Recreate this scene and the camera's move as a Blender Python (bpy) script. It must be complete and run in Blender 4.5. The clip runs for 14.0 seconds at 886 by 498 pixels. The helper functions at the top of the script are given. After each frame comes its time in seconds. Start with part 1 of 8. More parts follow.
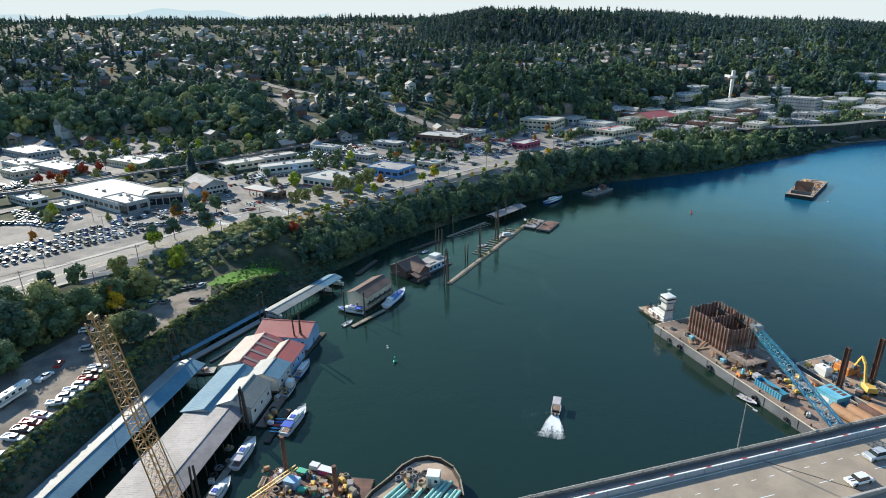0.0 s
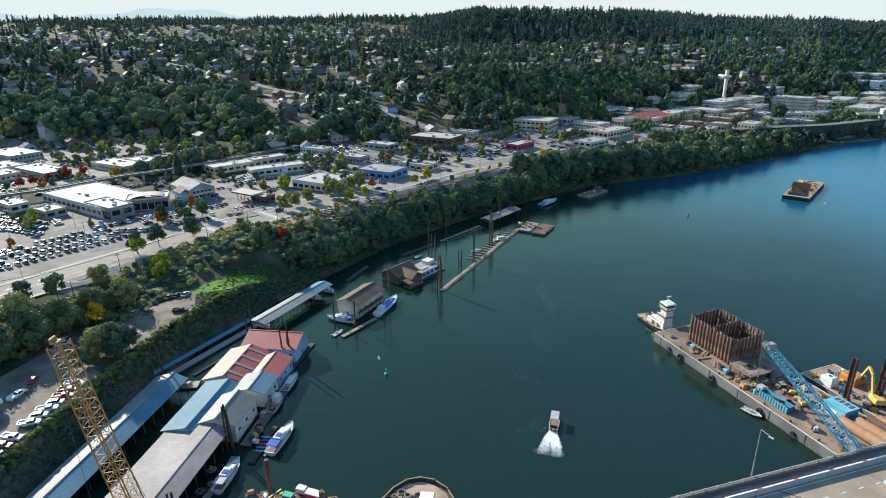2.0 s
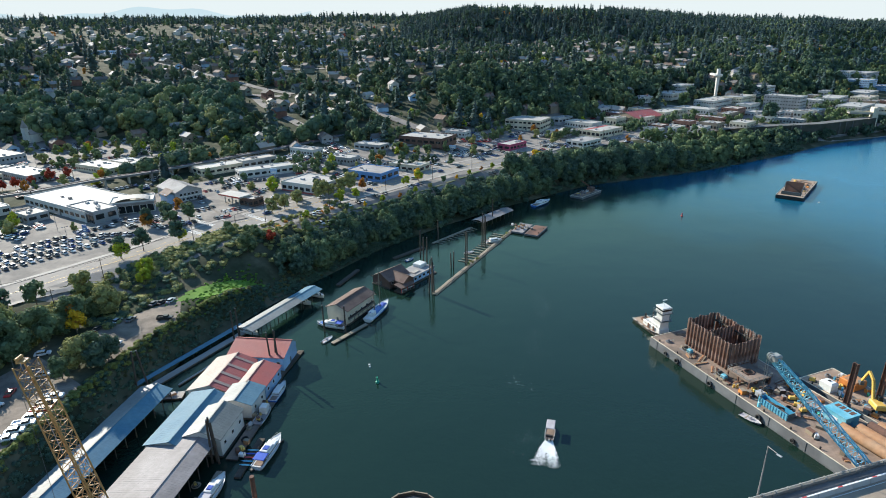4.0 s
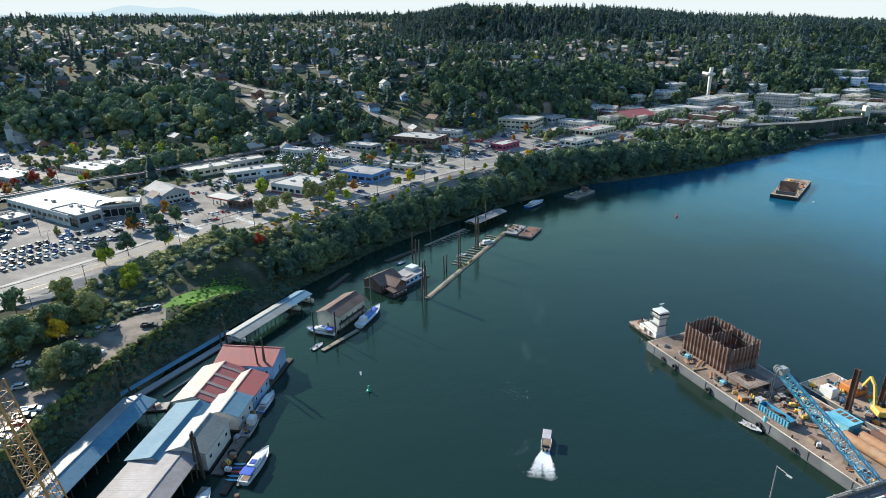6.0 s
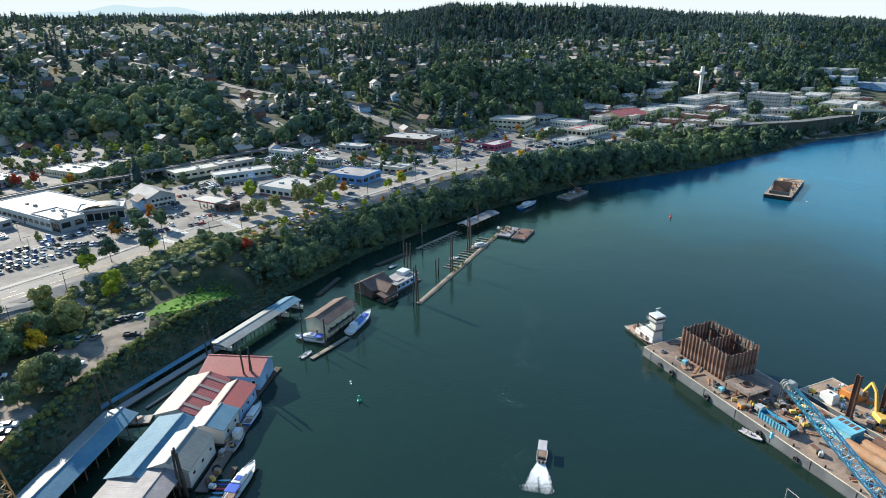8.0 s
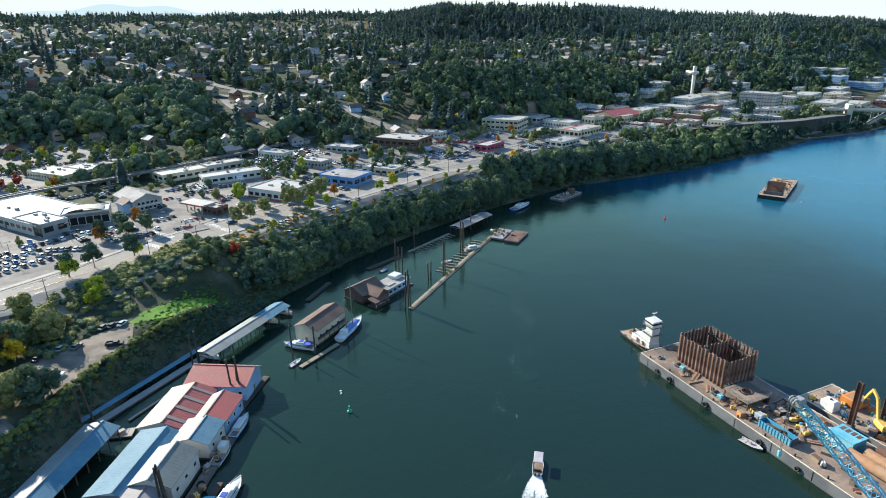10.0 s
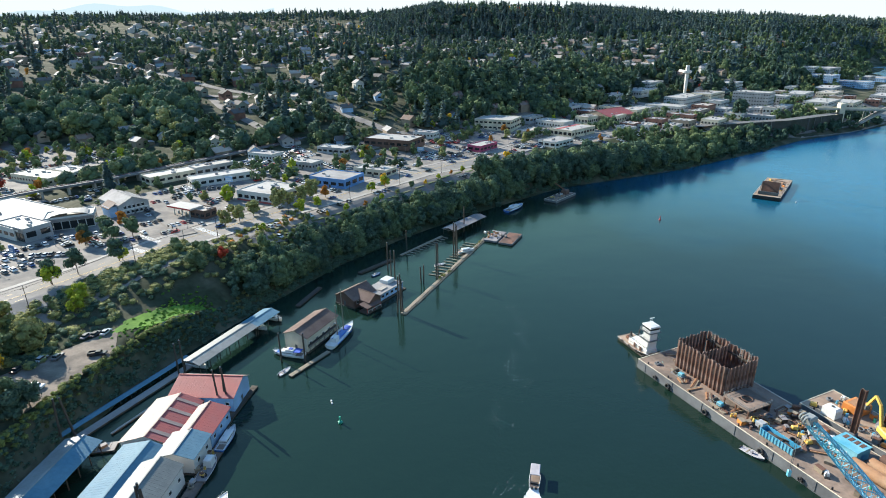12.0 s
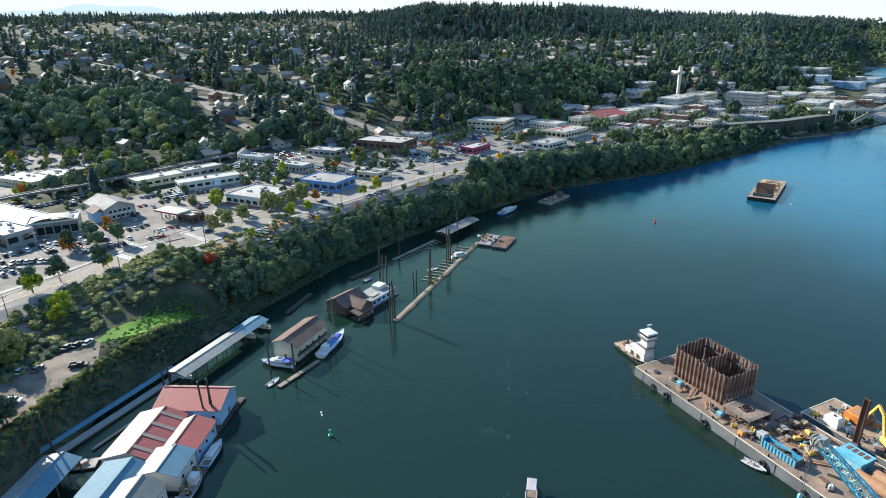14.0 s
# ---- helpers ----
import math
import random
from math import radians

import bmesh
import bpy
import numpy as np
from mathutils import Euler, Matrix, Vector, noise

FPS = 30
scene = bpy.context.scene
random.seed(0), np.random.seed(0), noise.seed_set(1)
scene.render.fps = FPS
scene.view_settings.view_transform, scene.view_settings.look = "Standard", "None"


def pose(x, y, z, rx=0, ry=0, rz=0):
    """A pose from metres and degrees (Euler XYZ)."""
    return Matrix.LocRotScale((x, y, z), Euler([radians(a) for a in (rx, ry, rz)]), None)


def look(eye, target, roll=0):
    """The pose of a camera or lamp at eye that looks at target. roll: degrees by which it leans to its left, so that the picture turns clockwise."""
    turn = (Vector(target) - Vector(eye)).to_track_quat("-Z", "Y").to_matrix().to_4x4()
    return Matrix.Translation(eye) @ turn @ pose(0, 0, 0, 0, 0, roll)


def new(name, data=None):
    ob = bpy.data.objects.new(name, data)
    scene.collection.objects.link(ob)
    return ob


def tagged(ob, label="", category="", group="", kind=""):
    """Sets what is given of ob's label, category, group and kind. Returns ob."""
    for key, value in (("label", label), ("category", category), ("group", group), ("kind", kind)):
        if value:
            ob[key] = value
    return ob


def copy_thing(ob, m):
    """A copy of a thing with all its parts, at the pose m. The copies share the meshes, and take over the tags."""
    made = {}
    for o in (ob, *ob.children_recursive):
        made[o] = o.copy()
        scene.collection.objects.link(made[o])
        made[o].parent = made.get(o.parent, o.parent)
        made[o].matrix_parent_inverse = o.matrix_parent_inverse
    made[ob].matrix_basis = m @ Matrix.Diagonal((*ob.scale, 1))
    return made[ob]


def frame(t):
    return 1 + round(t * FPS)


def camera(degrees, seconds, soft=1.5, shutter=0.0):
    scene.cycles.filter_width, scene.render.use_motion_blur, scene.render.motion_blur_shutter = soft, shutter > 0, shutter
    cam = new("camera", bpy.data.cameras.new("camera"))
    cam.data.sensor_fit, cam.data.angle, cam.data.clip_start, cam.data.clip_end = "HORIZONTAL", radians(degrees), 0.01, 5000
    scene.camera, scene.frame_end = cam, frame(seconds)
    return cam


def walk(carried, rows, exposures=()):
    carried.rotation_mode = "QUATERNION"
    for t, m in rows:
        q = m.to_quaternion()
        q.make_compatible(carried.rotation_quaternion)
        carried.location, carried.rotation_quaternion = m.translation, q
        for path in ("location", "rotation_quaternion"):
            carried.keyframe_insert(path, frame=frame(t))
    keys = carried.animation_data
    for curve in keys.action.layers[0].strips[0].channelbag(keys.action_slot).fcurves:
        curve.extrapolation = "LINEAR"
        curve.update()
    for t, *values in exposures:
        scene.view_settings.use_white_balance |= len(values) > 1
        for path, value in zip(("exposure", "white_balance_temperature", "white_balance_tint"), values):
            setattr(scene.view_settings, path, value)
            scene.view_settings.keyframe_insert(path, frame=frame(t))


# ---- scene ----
cam = camera(74.64, 14.0, soft=1.0)
PATH = [
    (0, (0.00, 0.00, 110.00), (0.00, 93.82, 75.39), -0.81),
    (0.5, (0.07, 2.42, 110.03), (0.49, 96.23, 75.38), -0.82),
    (1, (0.15, 4.66, 110.06), (0.89, 98.48, 75.47), -0.82),
    (1.5, (0.21, 6.53, 110.06), (1.20, 100.36, 75.48), -0.82),
    (2, (0.24, 8.03, 110.05), (1.38, 101.81, 75.35), -0.84),
    (2.5, (0.29, 9.33, 110.03), (1.73, 103.07, 75.23), -0.83),
    (3, (0.37, 10.63, 110.02), (2.20, 104.36, 75.22), -0.85),
    (5.5, (0.75, 17.31, 110.07), (4.07, 110.92, 75.06), -0.92),
    (6, (0.88, 18.65, 110.07), (4.54, 112.23, 75.01), -0.93),
    (6.5, (0.99, 19.99, 110.06), (4.98, 113.53, 74.93), -0.96),
    (7, (1.13, 21.39, 110.04), (5.46, 114.91, 74.89), -0.99),
    (7.5, (1.25, 22.80, 110.02), (5.90, 116.30, 74.87), -1.01),
    (8, (1.38, 24.18, 110.00), (6.36, 117.66, 74.83), -1.01),
    (10.5, (2.00, 30.75, 110.00), (8.52, 124.08, 74.70), -1.02),
    (11, (2.12, 32.06, 110.00), (8.93, 125.36, 74.66), -1.05),
    (11.5, (2.28, 33.34, 109.99), (9.38, 126.60, 74.62), -1.04),
    (12, (2.42, 34.67, 109.98), (9.80, 127.91, 74.60), -1.04),
    (12.5, (2.57, 36.02, 110.00), (10.27, 129.24, 74.62), -1.03),
    (13, (2.77, 37.34, 110.01), (10.76, 130.54, 74.65), -1.06),
    (13.5, (2.93, 38.65, 110.04), (11.22, 131.81, 74.66), -1.04),
    (14, (3.08, 39.92, 110.06), (11.61, 133.09, 74.74), -1.03),
]
walk(cam, [(t, look(eye, target, roll)) for t, eye, target, roll in PATH], [(0.0, 1.10, 6520, 8), (14.0, 1.38, 6520, 8)])

# ---- light ----
SUN_AZ, SUN_EL = -44.0, 25.5
world = bpy.data.worlds.new("sky")
scene.world = world
world.use_nodes = True
wn = world.node_tree.nodes
sky = wn.new("ShaderNodeTexSky")
sky.sky_type = "NISHITA"
sky.sun_disc = False
sky.sun_elevation, sky.sun_rotation = radians(SUN_EL), radians(SUN_AZ % 360)
sky.air_density, sky.dust_density, sky.ozone_density = 1.0, 0.0, 4.0
sky.altitude = 1200
wn["Background"].inputs["Strength"].default_value = 0.15
tint = wn.new("ShaderNodeHueSaturation")
tint.inputs["Saturation"].default_value = 1.05
world.node_tree.links.new(sky.outputs[0], tint.inputs["Color"])
veil = wn.new("ShaderNodeMix")
veil.data_type, veil.blend_type = "RGBA", "DARKEN"
veil.inputs["Factor"].default_value, veil.inputs["B"].default_value = 1.0, (2.45, 2.7, 2.8, 1)
world.node_tree.links.new(tint.outputs[0], veil.inputs["A"])
world.node_tree.links.new(veil.outputs["Result"], wn["Background"].inputs["Color"])
sun = new("sun", bpy.data.lights.new("sun", "SUN"))
sun.data.energy, sun.data.angle, sun.data.color = 4.2, radians(0.53), (1.0, 0.93, 0.83)
to_sun = Vector((math.sin(radians(SUN_AZ)) * math.cos(radians(SUN_EL)), math.cos(radians(SUN_AZ)) * math.cos(radians(SUN_EL)), math.sin(radians(SUN_EL))))
sun.matrix_world = look((-300, 300, 400), Vector((-300, 300, 400)) - to_sun)


# ---- materials ----
def surface(name, colour, rough=0.7, metal=0.0, var=0.25, scale=1.0, bump=0.15, rand=0.0, hue=0.0, second=None, patch=0.5, island=0.0, translucent=0.0, coarse=0.11, spec=0.5):
    """A procedural surface: a base colour that varies at two scales, a second colour in patches, fine relief."""
    m = bpy.data.materials.new(name)
    m.use_nodes = True
    nt = m.node_tree
    n, link = nt.nodes, nt.links.new
    bsdf = n["Principled BSDF"]
    coord = n.new("ShaderNodeTexCoord")
    fine = n.new("ShaderNodeTexNoise")
    fine.inputs["Scale"].default_value, fine.inputs["Detail"].default_value = scale, 4.0
    broad = n.new("ShaderNodeTexNoise")
    broad.inputs["Scale"].default_value, broad.inputs["Detail"].default_value = scale * coarse, 3.0
    for node in (fine, broad):
        link(coord.outputs["Object"], node.inputs["Vector"])
    mix = n.new("ShaderNodeMix")
    mix.data_type = "RGBA"
    mix.inputs["A"].default_value = (*colour, 1)
    mix.inputs["B"].default_value = (*(second or [c * 0.72 for c in colour]), 1)
    ramp = n.new("ShaderNodeMapRange")
    ramp.inputs["From Min"].default_value, ramp.inputs["From Max"].default_value = patch - 0.12, patch + 0.12
    link(broad.outputs["Fac"], ramp.inputs["Value"])
    link(ramp.outputs["Result"], mix.inputs["Factor"])
    hsv = n.new("ShaderNodeHueSaturation")
    link(mix.outputs["Result"], hsv.inputs["Color"])
    value = n.new("ShaderNodeMath")
    value.operation = "MULTIPLY_ADD"
    link(fine.outputs["Fac"], value.inputs[0])
    value.inputs[1].default_value, value.inputs[2].default_value = 2 * var, 1 - var
    last = value
    if rand or hue:
        info = n.new("ShaderNodeObjectInfo")
        r = n.new("ShaderNodeMath")
        r.operation = "MULTIPLY_ADD"
        link(info.outputs["Random"], r.inputs[0])
        r.inputs[1].default_value = rand
        link(value.outputs[0], r.inputs[2])
        last = r
        if hue:
            hh = n.new("ShaderNodeMapRange")
            hh.inputs["To Min"].default_value, hh.inputs["To Max"].default_value = 0.5 - hue, 0.5 + hue
            link(info.outputs["Random"], hh.inputs["Value"])
            link(hh.outputs["Result"], hsv.inputs["Hue"])
    if island:
        geo = n.new("ShaderNodeNewGeometry")
        r2 = n.new("ShaderNodeMath")
        r2.operation = "MULTIPLY_ADD"
        link(geo.outputs["Random Per Island"], r2.inputs[0])
        r2.inputs[1].default_value = island
        link(last.outputs[0], r2.inputs[2])
        last = r2
    link(last.outputs[0], hsv.inputs["Value"])
    link(hsv.outputs["Color"], bsdf.inputs["Base Color"])
    bsdf.inputs["Roughness"].default_value, bsdf.inputs["Metallic"].default_value = rough, metal
    bsdf.inputs["Specular IOR Level"].default_value = spec
    if bump:
        b = n.new("ShaderNodeBump")
        b.inputs["Strength"].default_value, b.inputs["Distance"].default_value = bump, 0.3 / scale
        link(fine.outputs["Fac"], b.inputs["Height"])
        link(b.outputs["Normal"], bsdf.inputs["Normal"])
    if translucent:
        tr = n.new("ShaderNodeBsdfTranslucent")
        link(hsv.outputs["Color"], tr.inputs["Color"])
        ms = n.new("ShaderNodeMixShader")
        ms.inputs[0].default_value = translucent
        link(bsdf.outputs[0], ms.inputs[1])
        link(tr.outputs[0], ms.inputs[2])
        link(ms.outputs[0], n["Material Output"].inputs["Surface"])
    return m


MAT = {}


def mat(key, *args, **kw):
    MAT[key] = surface(key, *args, **kw)


mat("river_stone", (0.055, 0.056, 0.05), 0.9, scale=1.0, var=0.3, second=(0.03, 0.038, 0.025))
mat("soil", (0.11, 0.10, 0.055), 0.95, scale=0.6, var=0.35, second=(0.05, 0.085, 0.025), patch=0.45)
mat("undergrowth", (0.036, 0.046, 0.026), 0.95, scale=0.5, var=0.5, second=(0.11, 0.105, 0.07), patch=0.55, spec=0.1)
mat("asphalt", (0.20, 0.185, 0.165), 0.9, scale=1.2, var=0.16, second=(0.24, 0.22, 0.195), patch=0.5)
mat("pale_asphalt", (0.235, 0.21, 0.18), 0.92, scale=0.8, var=0.25, second=(0.13, 0.12, 0.11), patch=0.5)
mat("gravel", (0.22, 0.18, 0.14), 0.95, scale=1.5, var=0.3, second=(0.12, 0.10, 0.08), patch=0.5)
mat("concrete", (0.34, 0.32, 0.285), 0.85, scale=1.0, var=0.16, second=(0.27, 0.25, 0.225))
mat("bridge_deck", (0.32, 0.26, 0.195), 0.88, scale=1.4, var=0.12, second=(0.25, 0.205, 0.155))
mat("dark_concrete", (0.14, 0.14, 0.135), 0.9, scale=1.3, var=0.2)
mat("paint_white", (0.66, 0.66, 0.63), 0.5, scale=1.5, var=0.07, second=(0.68, 0.68, 0.65), bump=0.03)
mat("paint_red", (0.55, 0.05, 0.04), 0.5, scale=2, var=0.1, bump=0.03)
mat("house_white", (0.46, 0.45, 0.42), 0.75, scale=1.0, var=0.15, second=(0.36, 0.36, 0.35), bump=0.05, rand=0.15)
mat("house_tan", (0.26, 0.21, 0.16), 0.8, scale=1.0, var=0.15, bump=0.05, rand=0.2)
mat("house_green", (0.16, 0.20, 0.17), 0.8, scale=1.0, var=0.15, bump=0.05, rand=0.2)
mat("wall_white", (0.50, 0.50, 0.48), 0.7, scale=1.0, var=0.08, second=(0.47, 0.47, 0.45), bump=0.05)
mat("wall_cream", (0.62, 0.55, 0.42), 0.75, scale=1.0, var=0.1, bump=0.05)
mat("wall_grey", (0.36, 0.37, 0.38), 0.75, scale=1.0, var=0.12, bump=0.05)
mat("wall_blue", (0.12, 0.30, 0.62), 0.6, scale=1.0, var=0.1, bump=0.04)
mat("wall_lightblue", (0.30, 0.47, 0.68), 0.65, scale=1.0, var=0.1, bump=0.04)
mat("wall_brick", (0.22, 0.11, 0.085), 0.85, scale=3.0, var=0.2)
mat("wall_brown", (0.15, 0.085, 0.062), 0.85, scale=2.0, var=0.2)
mat("wall_magenta", (0.42, 0.06, 0.14), 0.7, scale=2.0, var=0.12)
mat("roof_white", (0.38, 0.365, 0.335), 0.7, scale=0.5, var=0.16, second=(0.32, 0.305, 0.28), bump=0.06)
mat("roof_tan", (0.40, 0.36, 0.31), 0.8, scale=0.5, var=0.12, bump=0.06)
mat("roof_grey", (0.27, 0.26, 0.25), 0.85, scale=1.0, var=0.2, rand=0.25)
mat("roof_dark", (0.10, 0.095, 0.09), 0.9, scale=1.5, var=0.2, rand=0.3)
mat("roof_brown", (0.17, 0.115, 0.085), 0.9, scale=1.5, var=0.22, second=(0.22, 0.17, 0.14))
mat("roof_red", (0.36, 0.07, 0.06), 0.65, scale=1.0, var=0.12, second=(0.30, 0.075, 0.07))
# paler red for slopes painted as sunlit, and for the skylight strips
mat("roof_redpale", (0.29, 0.225, 0.19), 0.65, scale=1.0, var=0.25, second=(0.25, 0.175, 0.15))
mat("metal_blue", (0.065, 0.165, 0.235), 0.7, 0.0, spec=0.25, scale=0.9, var=0.2, second=(0.095, 0.20, 0.26), bump=0.05)
mat("metal_pale", (0.255, 0.27, 0.26), 0.6, 0.0, spec=0.3, scale=0.8, var=0.25, second=(0.20, 0.21, 0.20), bump=0.05)
mat("metal_grey", (0.27, 0.25, 0.245), 0.65, 0.0, spec=0.3, scale=0.8, var=0.25, second=(0.19, 0.175, 0.17), bump=0.06)
mat("metal_dark", (0.09, 0.105, 0.11), 0.6, 0.0, scale=1.0, var=0.18, bump=0.05)
mat("shingle_dark", (0.105, 0.066, 0.053), 0.9, scale=1.5, var=0.3, second=(0.15, 0.10, 0.08), island=0.1)
# darker grey for the office roof slope away from the sun
mat("office_roof_shaded", (0.17, 0.19, 0.175), 0.65, 0.0, scale=1.0, var=0.2, second=(0.13, 0.145, 0.135), bump=0.05)
mat("rust", (0.17, 0.085, 0.058), 0.85, 0.1, scale=1.2, var=0.35, second=(0.085, 0.048, 0.036))
mat("sheet_steel", (0.125, 0.066, 0.045), 0.8, 0.1, scale=1.0, var=0.35, second=(0.26, 0.185, 0.155), patch=0.56, rand=0.5, coarse=0.35)
mat("rust_orange", (0.36, 0.17, 0.075), 0.8, 0.0, scale=0.8, var=0.35, second=(0.32, 0.21, 0.13))
mat("steel_hull", (0.15, 0.16, 0.17), 0.7, 0.0, scale=0.8, var=0.32, second=(0.105, 0.11, 0.12), coarse=0.25)
mat("deck_brown", (0.25, 0.18, 0.135), 0.9, scale=0.9, var=0.4, second=(0.13, 0.10, 0.08))
mat("deck_buff", (0.38, 0.285, 0.205), 0.9, scale=0.6, var=0.35, second=(0.23, 0.16, 0.115))
mat("timber", (0.27, 0.22, 0.16), 0.9, scale=1.5, var=0.25, second=(0.19, 0.16, 0.12))
mat("timber_dark", (0.07, 0.055, 0.042), 0.9, scale=2.0, var=0.3)
mat("paint_blue", (0.045, 0.27, 0.45), 0.5, scale=1.5, var=0.25, second=(0.12, 0.36, 0.50), bump=0.03)
mat("paint_skyblue", (0.09, 0.36, 0.47), 0.5, scale=1.5, var=0.25, second=(0.20, 0.46, 0.55), bump=0.03)
mat("paint_yellow", (0.66, 0.42, 0.09), 0.5, scale=1.5, var=0.12, bump=0.03)
mat("crane_ochre", (0.46, 0.25, 0.085), 0.6, scale=1.2, var=0.22, second=(0.36, 0.20, 0.07), bump=0.04)
mat("paint_orange", (0.62, 0.22, 0.05), 0.55, scale=1.5, var=0.15, bump=0.03)
mat("paint_green", (0.03, 0.36, 0.22), 0.5, scale=1.5, var=0.1, bump=0.03)
mat("pipe_mint", (0.28, 0.55, 0.50), 0.5, scale=1.0, var=0.12, bump=0.03)
mat("black", (0.02, 0.02, 0.021), 0.7, scale=2.0, var=0.2)
mat("canvas_blue", (0.03, 0.09, 0.42), 0.85, scale=2.0, var=0.15)
mat("canvas_grey", (0.42, 0.40, 0.42), 0.85, scale=2.0, var=0.12)
mat("boat_white", (0.64, 0.64, 0.62), 0.35, scale=1.0, var=0.10, second=(0.54, 0.54, 0.52), bump=0.02)
mat("boat_blue", (0.04, 0.16, 0.50), 0.35, scale=1.0, var=0.1, bump=0.02)
mat("glass_dark", (0.02, 0.025, 0.028), 0.12, scale=1.0, var=0.1, bump=0.0, spec=0.5)
mat("foam", (0.80, 0.84, 0.84), 0.8, scale=1.0, var=0.15, bump=0.3)
mat("moss", (0.16, 0.18, 0.03), 0.95, scale=1.5, var=0.3, second=(0.12, 0.09, 0.04))
mat("sign_blue", (0.10, 0.20, 0.42), 0.5, var=0.08, bump=0.0)
mat("grass", (0.13, 0.26, 0.03), 0.95, scale=1.0, var=0.3, second=(0.07, 0.16, 0.02), island=0.3, translucent=0.25)
mat("hedge", (0.23, 0.26, 0.07), 0.9, scale=0.25, var=0.3, second=(0.15, 0.18, 0.05), island=0.25, translucent=0.3, bump=0)
mat("bush", (0.095, 0.095, 0.035), 0.9, scale=0.25, var=0.35, second=(0.06, 0.07, 0.03), island=0.5, translucent=0.28, bump=0)
mat("bark", (0.10, 0.075, 0.055), 0.95, scale=2.0, var=0.3)
# conifer is lifted and bluer than plain fir green, carrying some distant haze
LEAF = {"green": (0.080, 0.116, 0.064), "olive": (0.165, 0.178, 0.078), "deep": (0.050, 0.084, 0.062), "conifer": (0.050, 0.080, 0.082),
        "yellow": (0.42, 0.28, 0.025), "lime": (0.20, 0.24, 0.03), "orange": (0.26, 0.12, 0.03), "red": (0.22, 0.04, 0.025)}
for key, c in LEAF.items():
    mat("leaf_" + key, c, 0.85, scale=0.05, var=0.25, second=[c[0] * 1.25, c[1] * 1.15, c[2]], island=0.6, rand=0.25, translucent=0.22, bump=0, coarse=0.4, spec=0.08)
for key, c in {"white": (0.72, 0.72, 0.72), "silver": (0.42, 0.44, 0.46), "black": (0.015, 0.015, 0.017), "grey": (0.10, 0.105, 0.11), "red": (0.42, 0.02, 0.02), "blue": (0.03, 0.07, 0.22)}.items():
    mat("car_" + key, c, 0.3, 0.0, var=0.03, bump=0, spec=0.6)


# ---- mesh building ----
class Mesh:
    """Collects vertices and faces of one part."""

    def __init__(self):
        self.v, self.f = [], []

    def add(self, vs, fs):
        o = len(self.v)
        self.v.extend(tuple(p) for p in vs)
        self.f.extend(tuple(i + o for i in f) for f in fs)
        return self

    def box(self, x, y, z, sx, sy, sz, rz=0.0, bevel=0.0, top=1.0):
        """A box on centre x, y and base z; the top edges may be chamfered or the top drawn in."""
        c, s = math.cos(rz), math.sin(rz)
        hx, hy = sx / 2, sy / 2
        rings = [(0, 1.0, 0)] + ([(sz - bevel, 1.0, 0), (sz, top, bevel)] if bevel else [(sz, top, 0)])
        vs = []
        for dz, k, inset in rings:
            for a, b in ((-1, -1), (1, -1), (1, 1), (-1, 1)):
                px, py = a * (hx * k - inset), b * (hy * k - inset)
                vs.append((x + c * px - s * py, y + s * px + c * py, z + dz))
        fs = [(3, 2, 1, 0)]
        n = len(rings)
        for r in range(n - 1):
            for i in range(4):
                j = (i + 1) % 4
                fs.append((r * 4 + i, r * 4 + j, r * 4 + 4 + j, r * 4 + 4 + i))
        fs.append(tuple((n - 1) * 4 + i for i in range(4)))
        return self.add(vs, fs)

    def rod(self, p, q, r, r2=None, n=6, caps=True):
        """A round bar from p to q."""
        p, q = Vector(p), Vector(q)
        d = q - p
        if d.length < 1e-6:
            return self
        a = d.orthogonal().normalized()
        b = d.normalized().cross(a)
        r2 = r if r2 is None else r2
        vs = []
        for c, rr in ((p, r), (q, r2)):
            for i in range(n):
                t = 2 * math.pi * i / n
                vs.append(c + (a * math.cos(t) + b * math.sin(t)) * rr)
        fs = [(i, (i + 1) % n, n + (i + 1) % n, n + i) for i in range(n)]
        if caps:
            fs += [tuple(range(n - 1, -1, -1)), tuple(range(n, 2 * n))]
        return self.add(vs, fs)

    def beam(self, p, q, w, h):
        """A square bar from p to q."""
        p, q = Vector(p), Vector(q)
        d = (q - p).normalized()
        side = d.cross(Vector((0, 0, 1)))
        side = Vector((1, 0, 0)) if side.length < 1e-4 else side.normalized()
        up = side.cross(d)
        vs = [c + side * a * w / 2 + up * b * h / 2 for c in (p, q) for a, b in ((-1, -1), (1, -1), (1, 1), (-1, 1))]
        return self.add(vs, [(3, 2, 1, 0), (4, 5, 6, 7), (0, 1, 5, 4), (1, 2, 6, 5), (2, 3, 7, 6), (3, 0, 4, 7)])

    def prism(self, pts, z0, z1, inset=0.0):
        """An upright prism on a flat outline, anticlockwise."""
        n = len(pts)
        cx, cy = sum(p[0] for p in pts) / n, sum(p[1] for p in pts) / n
        vs = [(x, y, z0) for x, y in pts] + [(cx + (x - cx) * (1 - inset), cy + (y - cy) * (1 - inset), z1) for x, y in pts]
        return self.add(vs, [tuple(range(n - 1, -1, -1)), tuple(range(n, 2 * n))] + [(i, (i + 1) % n, n + (i + 1) % n, n + i) for i in range(n)])

    def slab(self, a, b, c, d, t=0.15):
        """A sloping slab of thickness t under the four corners."""
        up = [Vector(p) for p in (a, b, c, d)]
        lo = [p - Vector((0, 0, t)) for p in up]
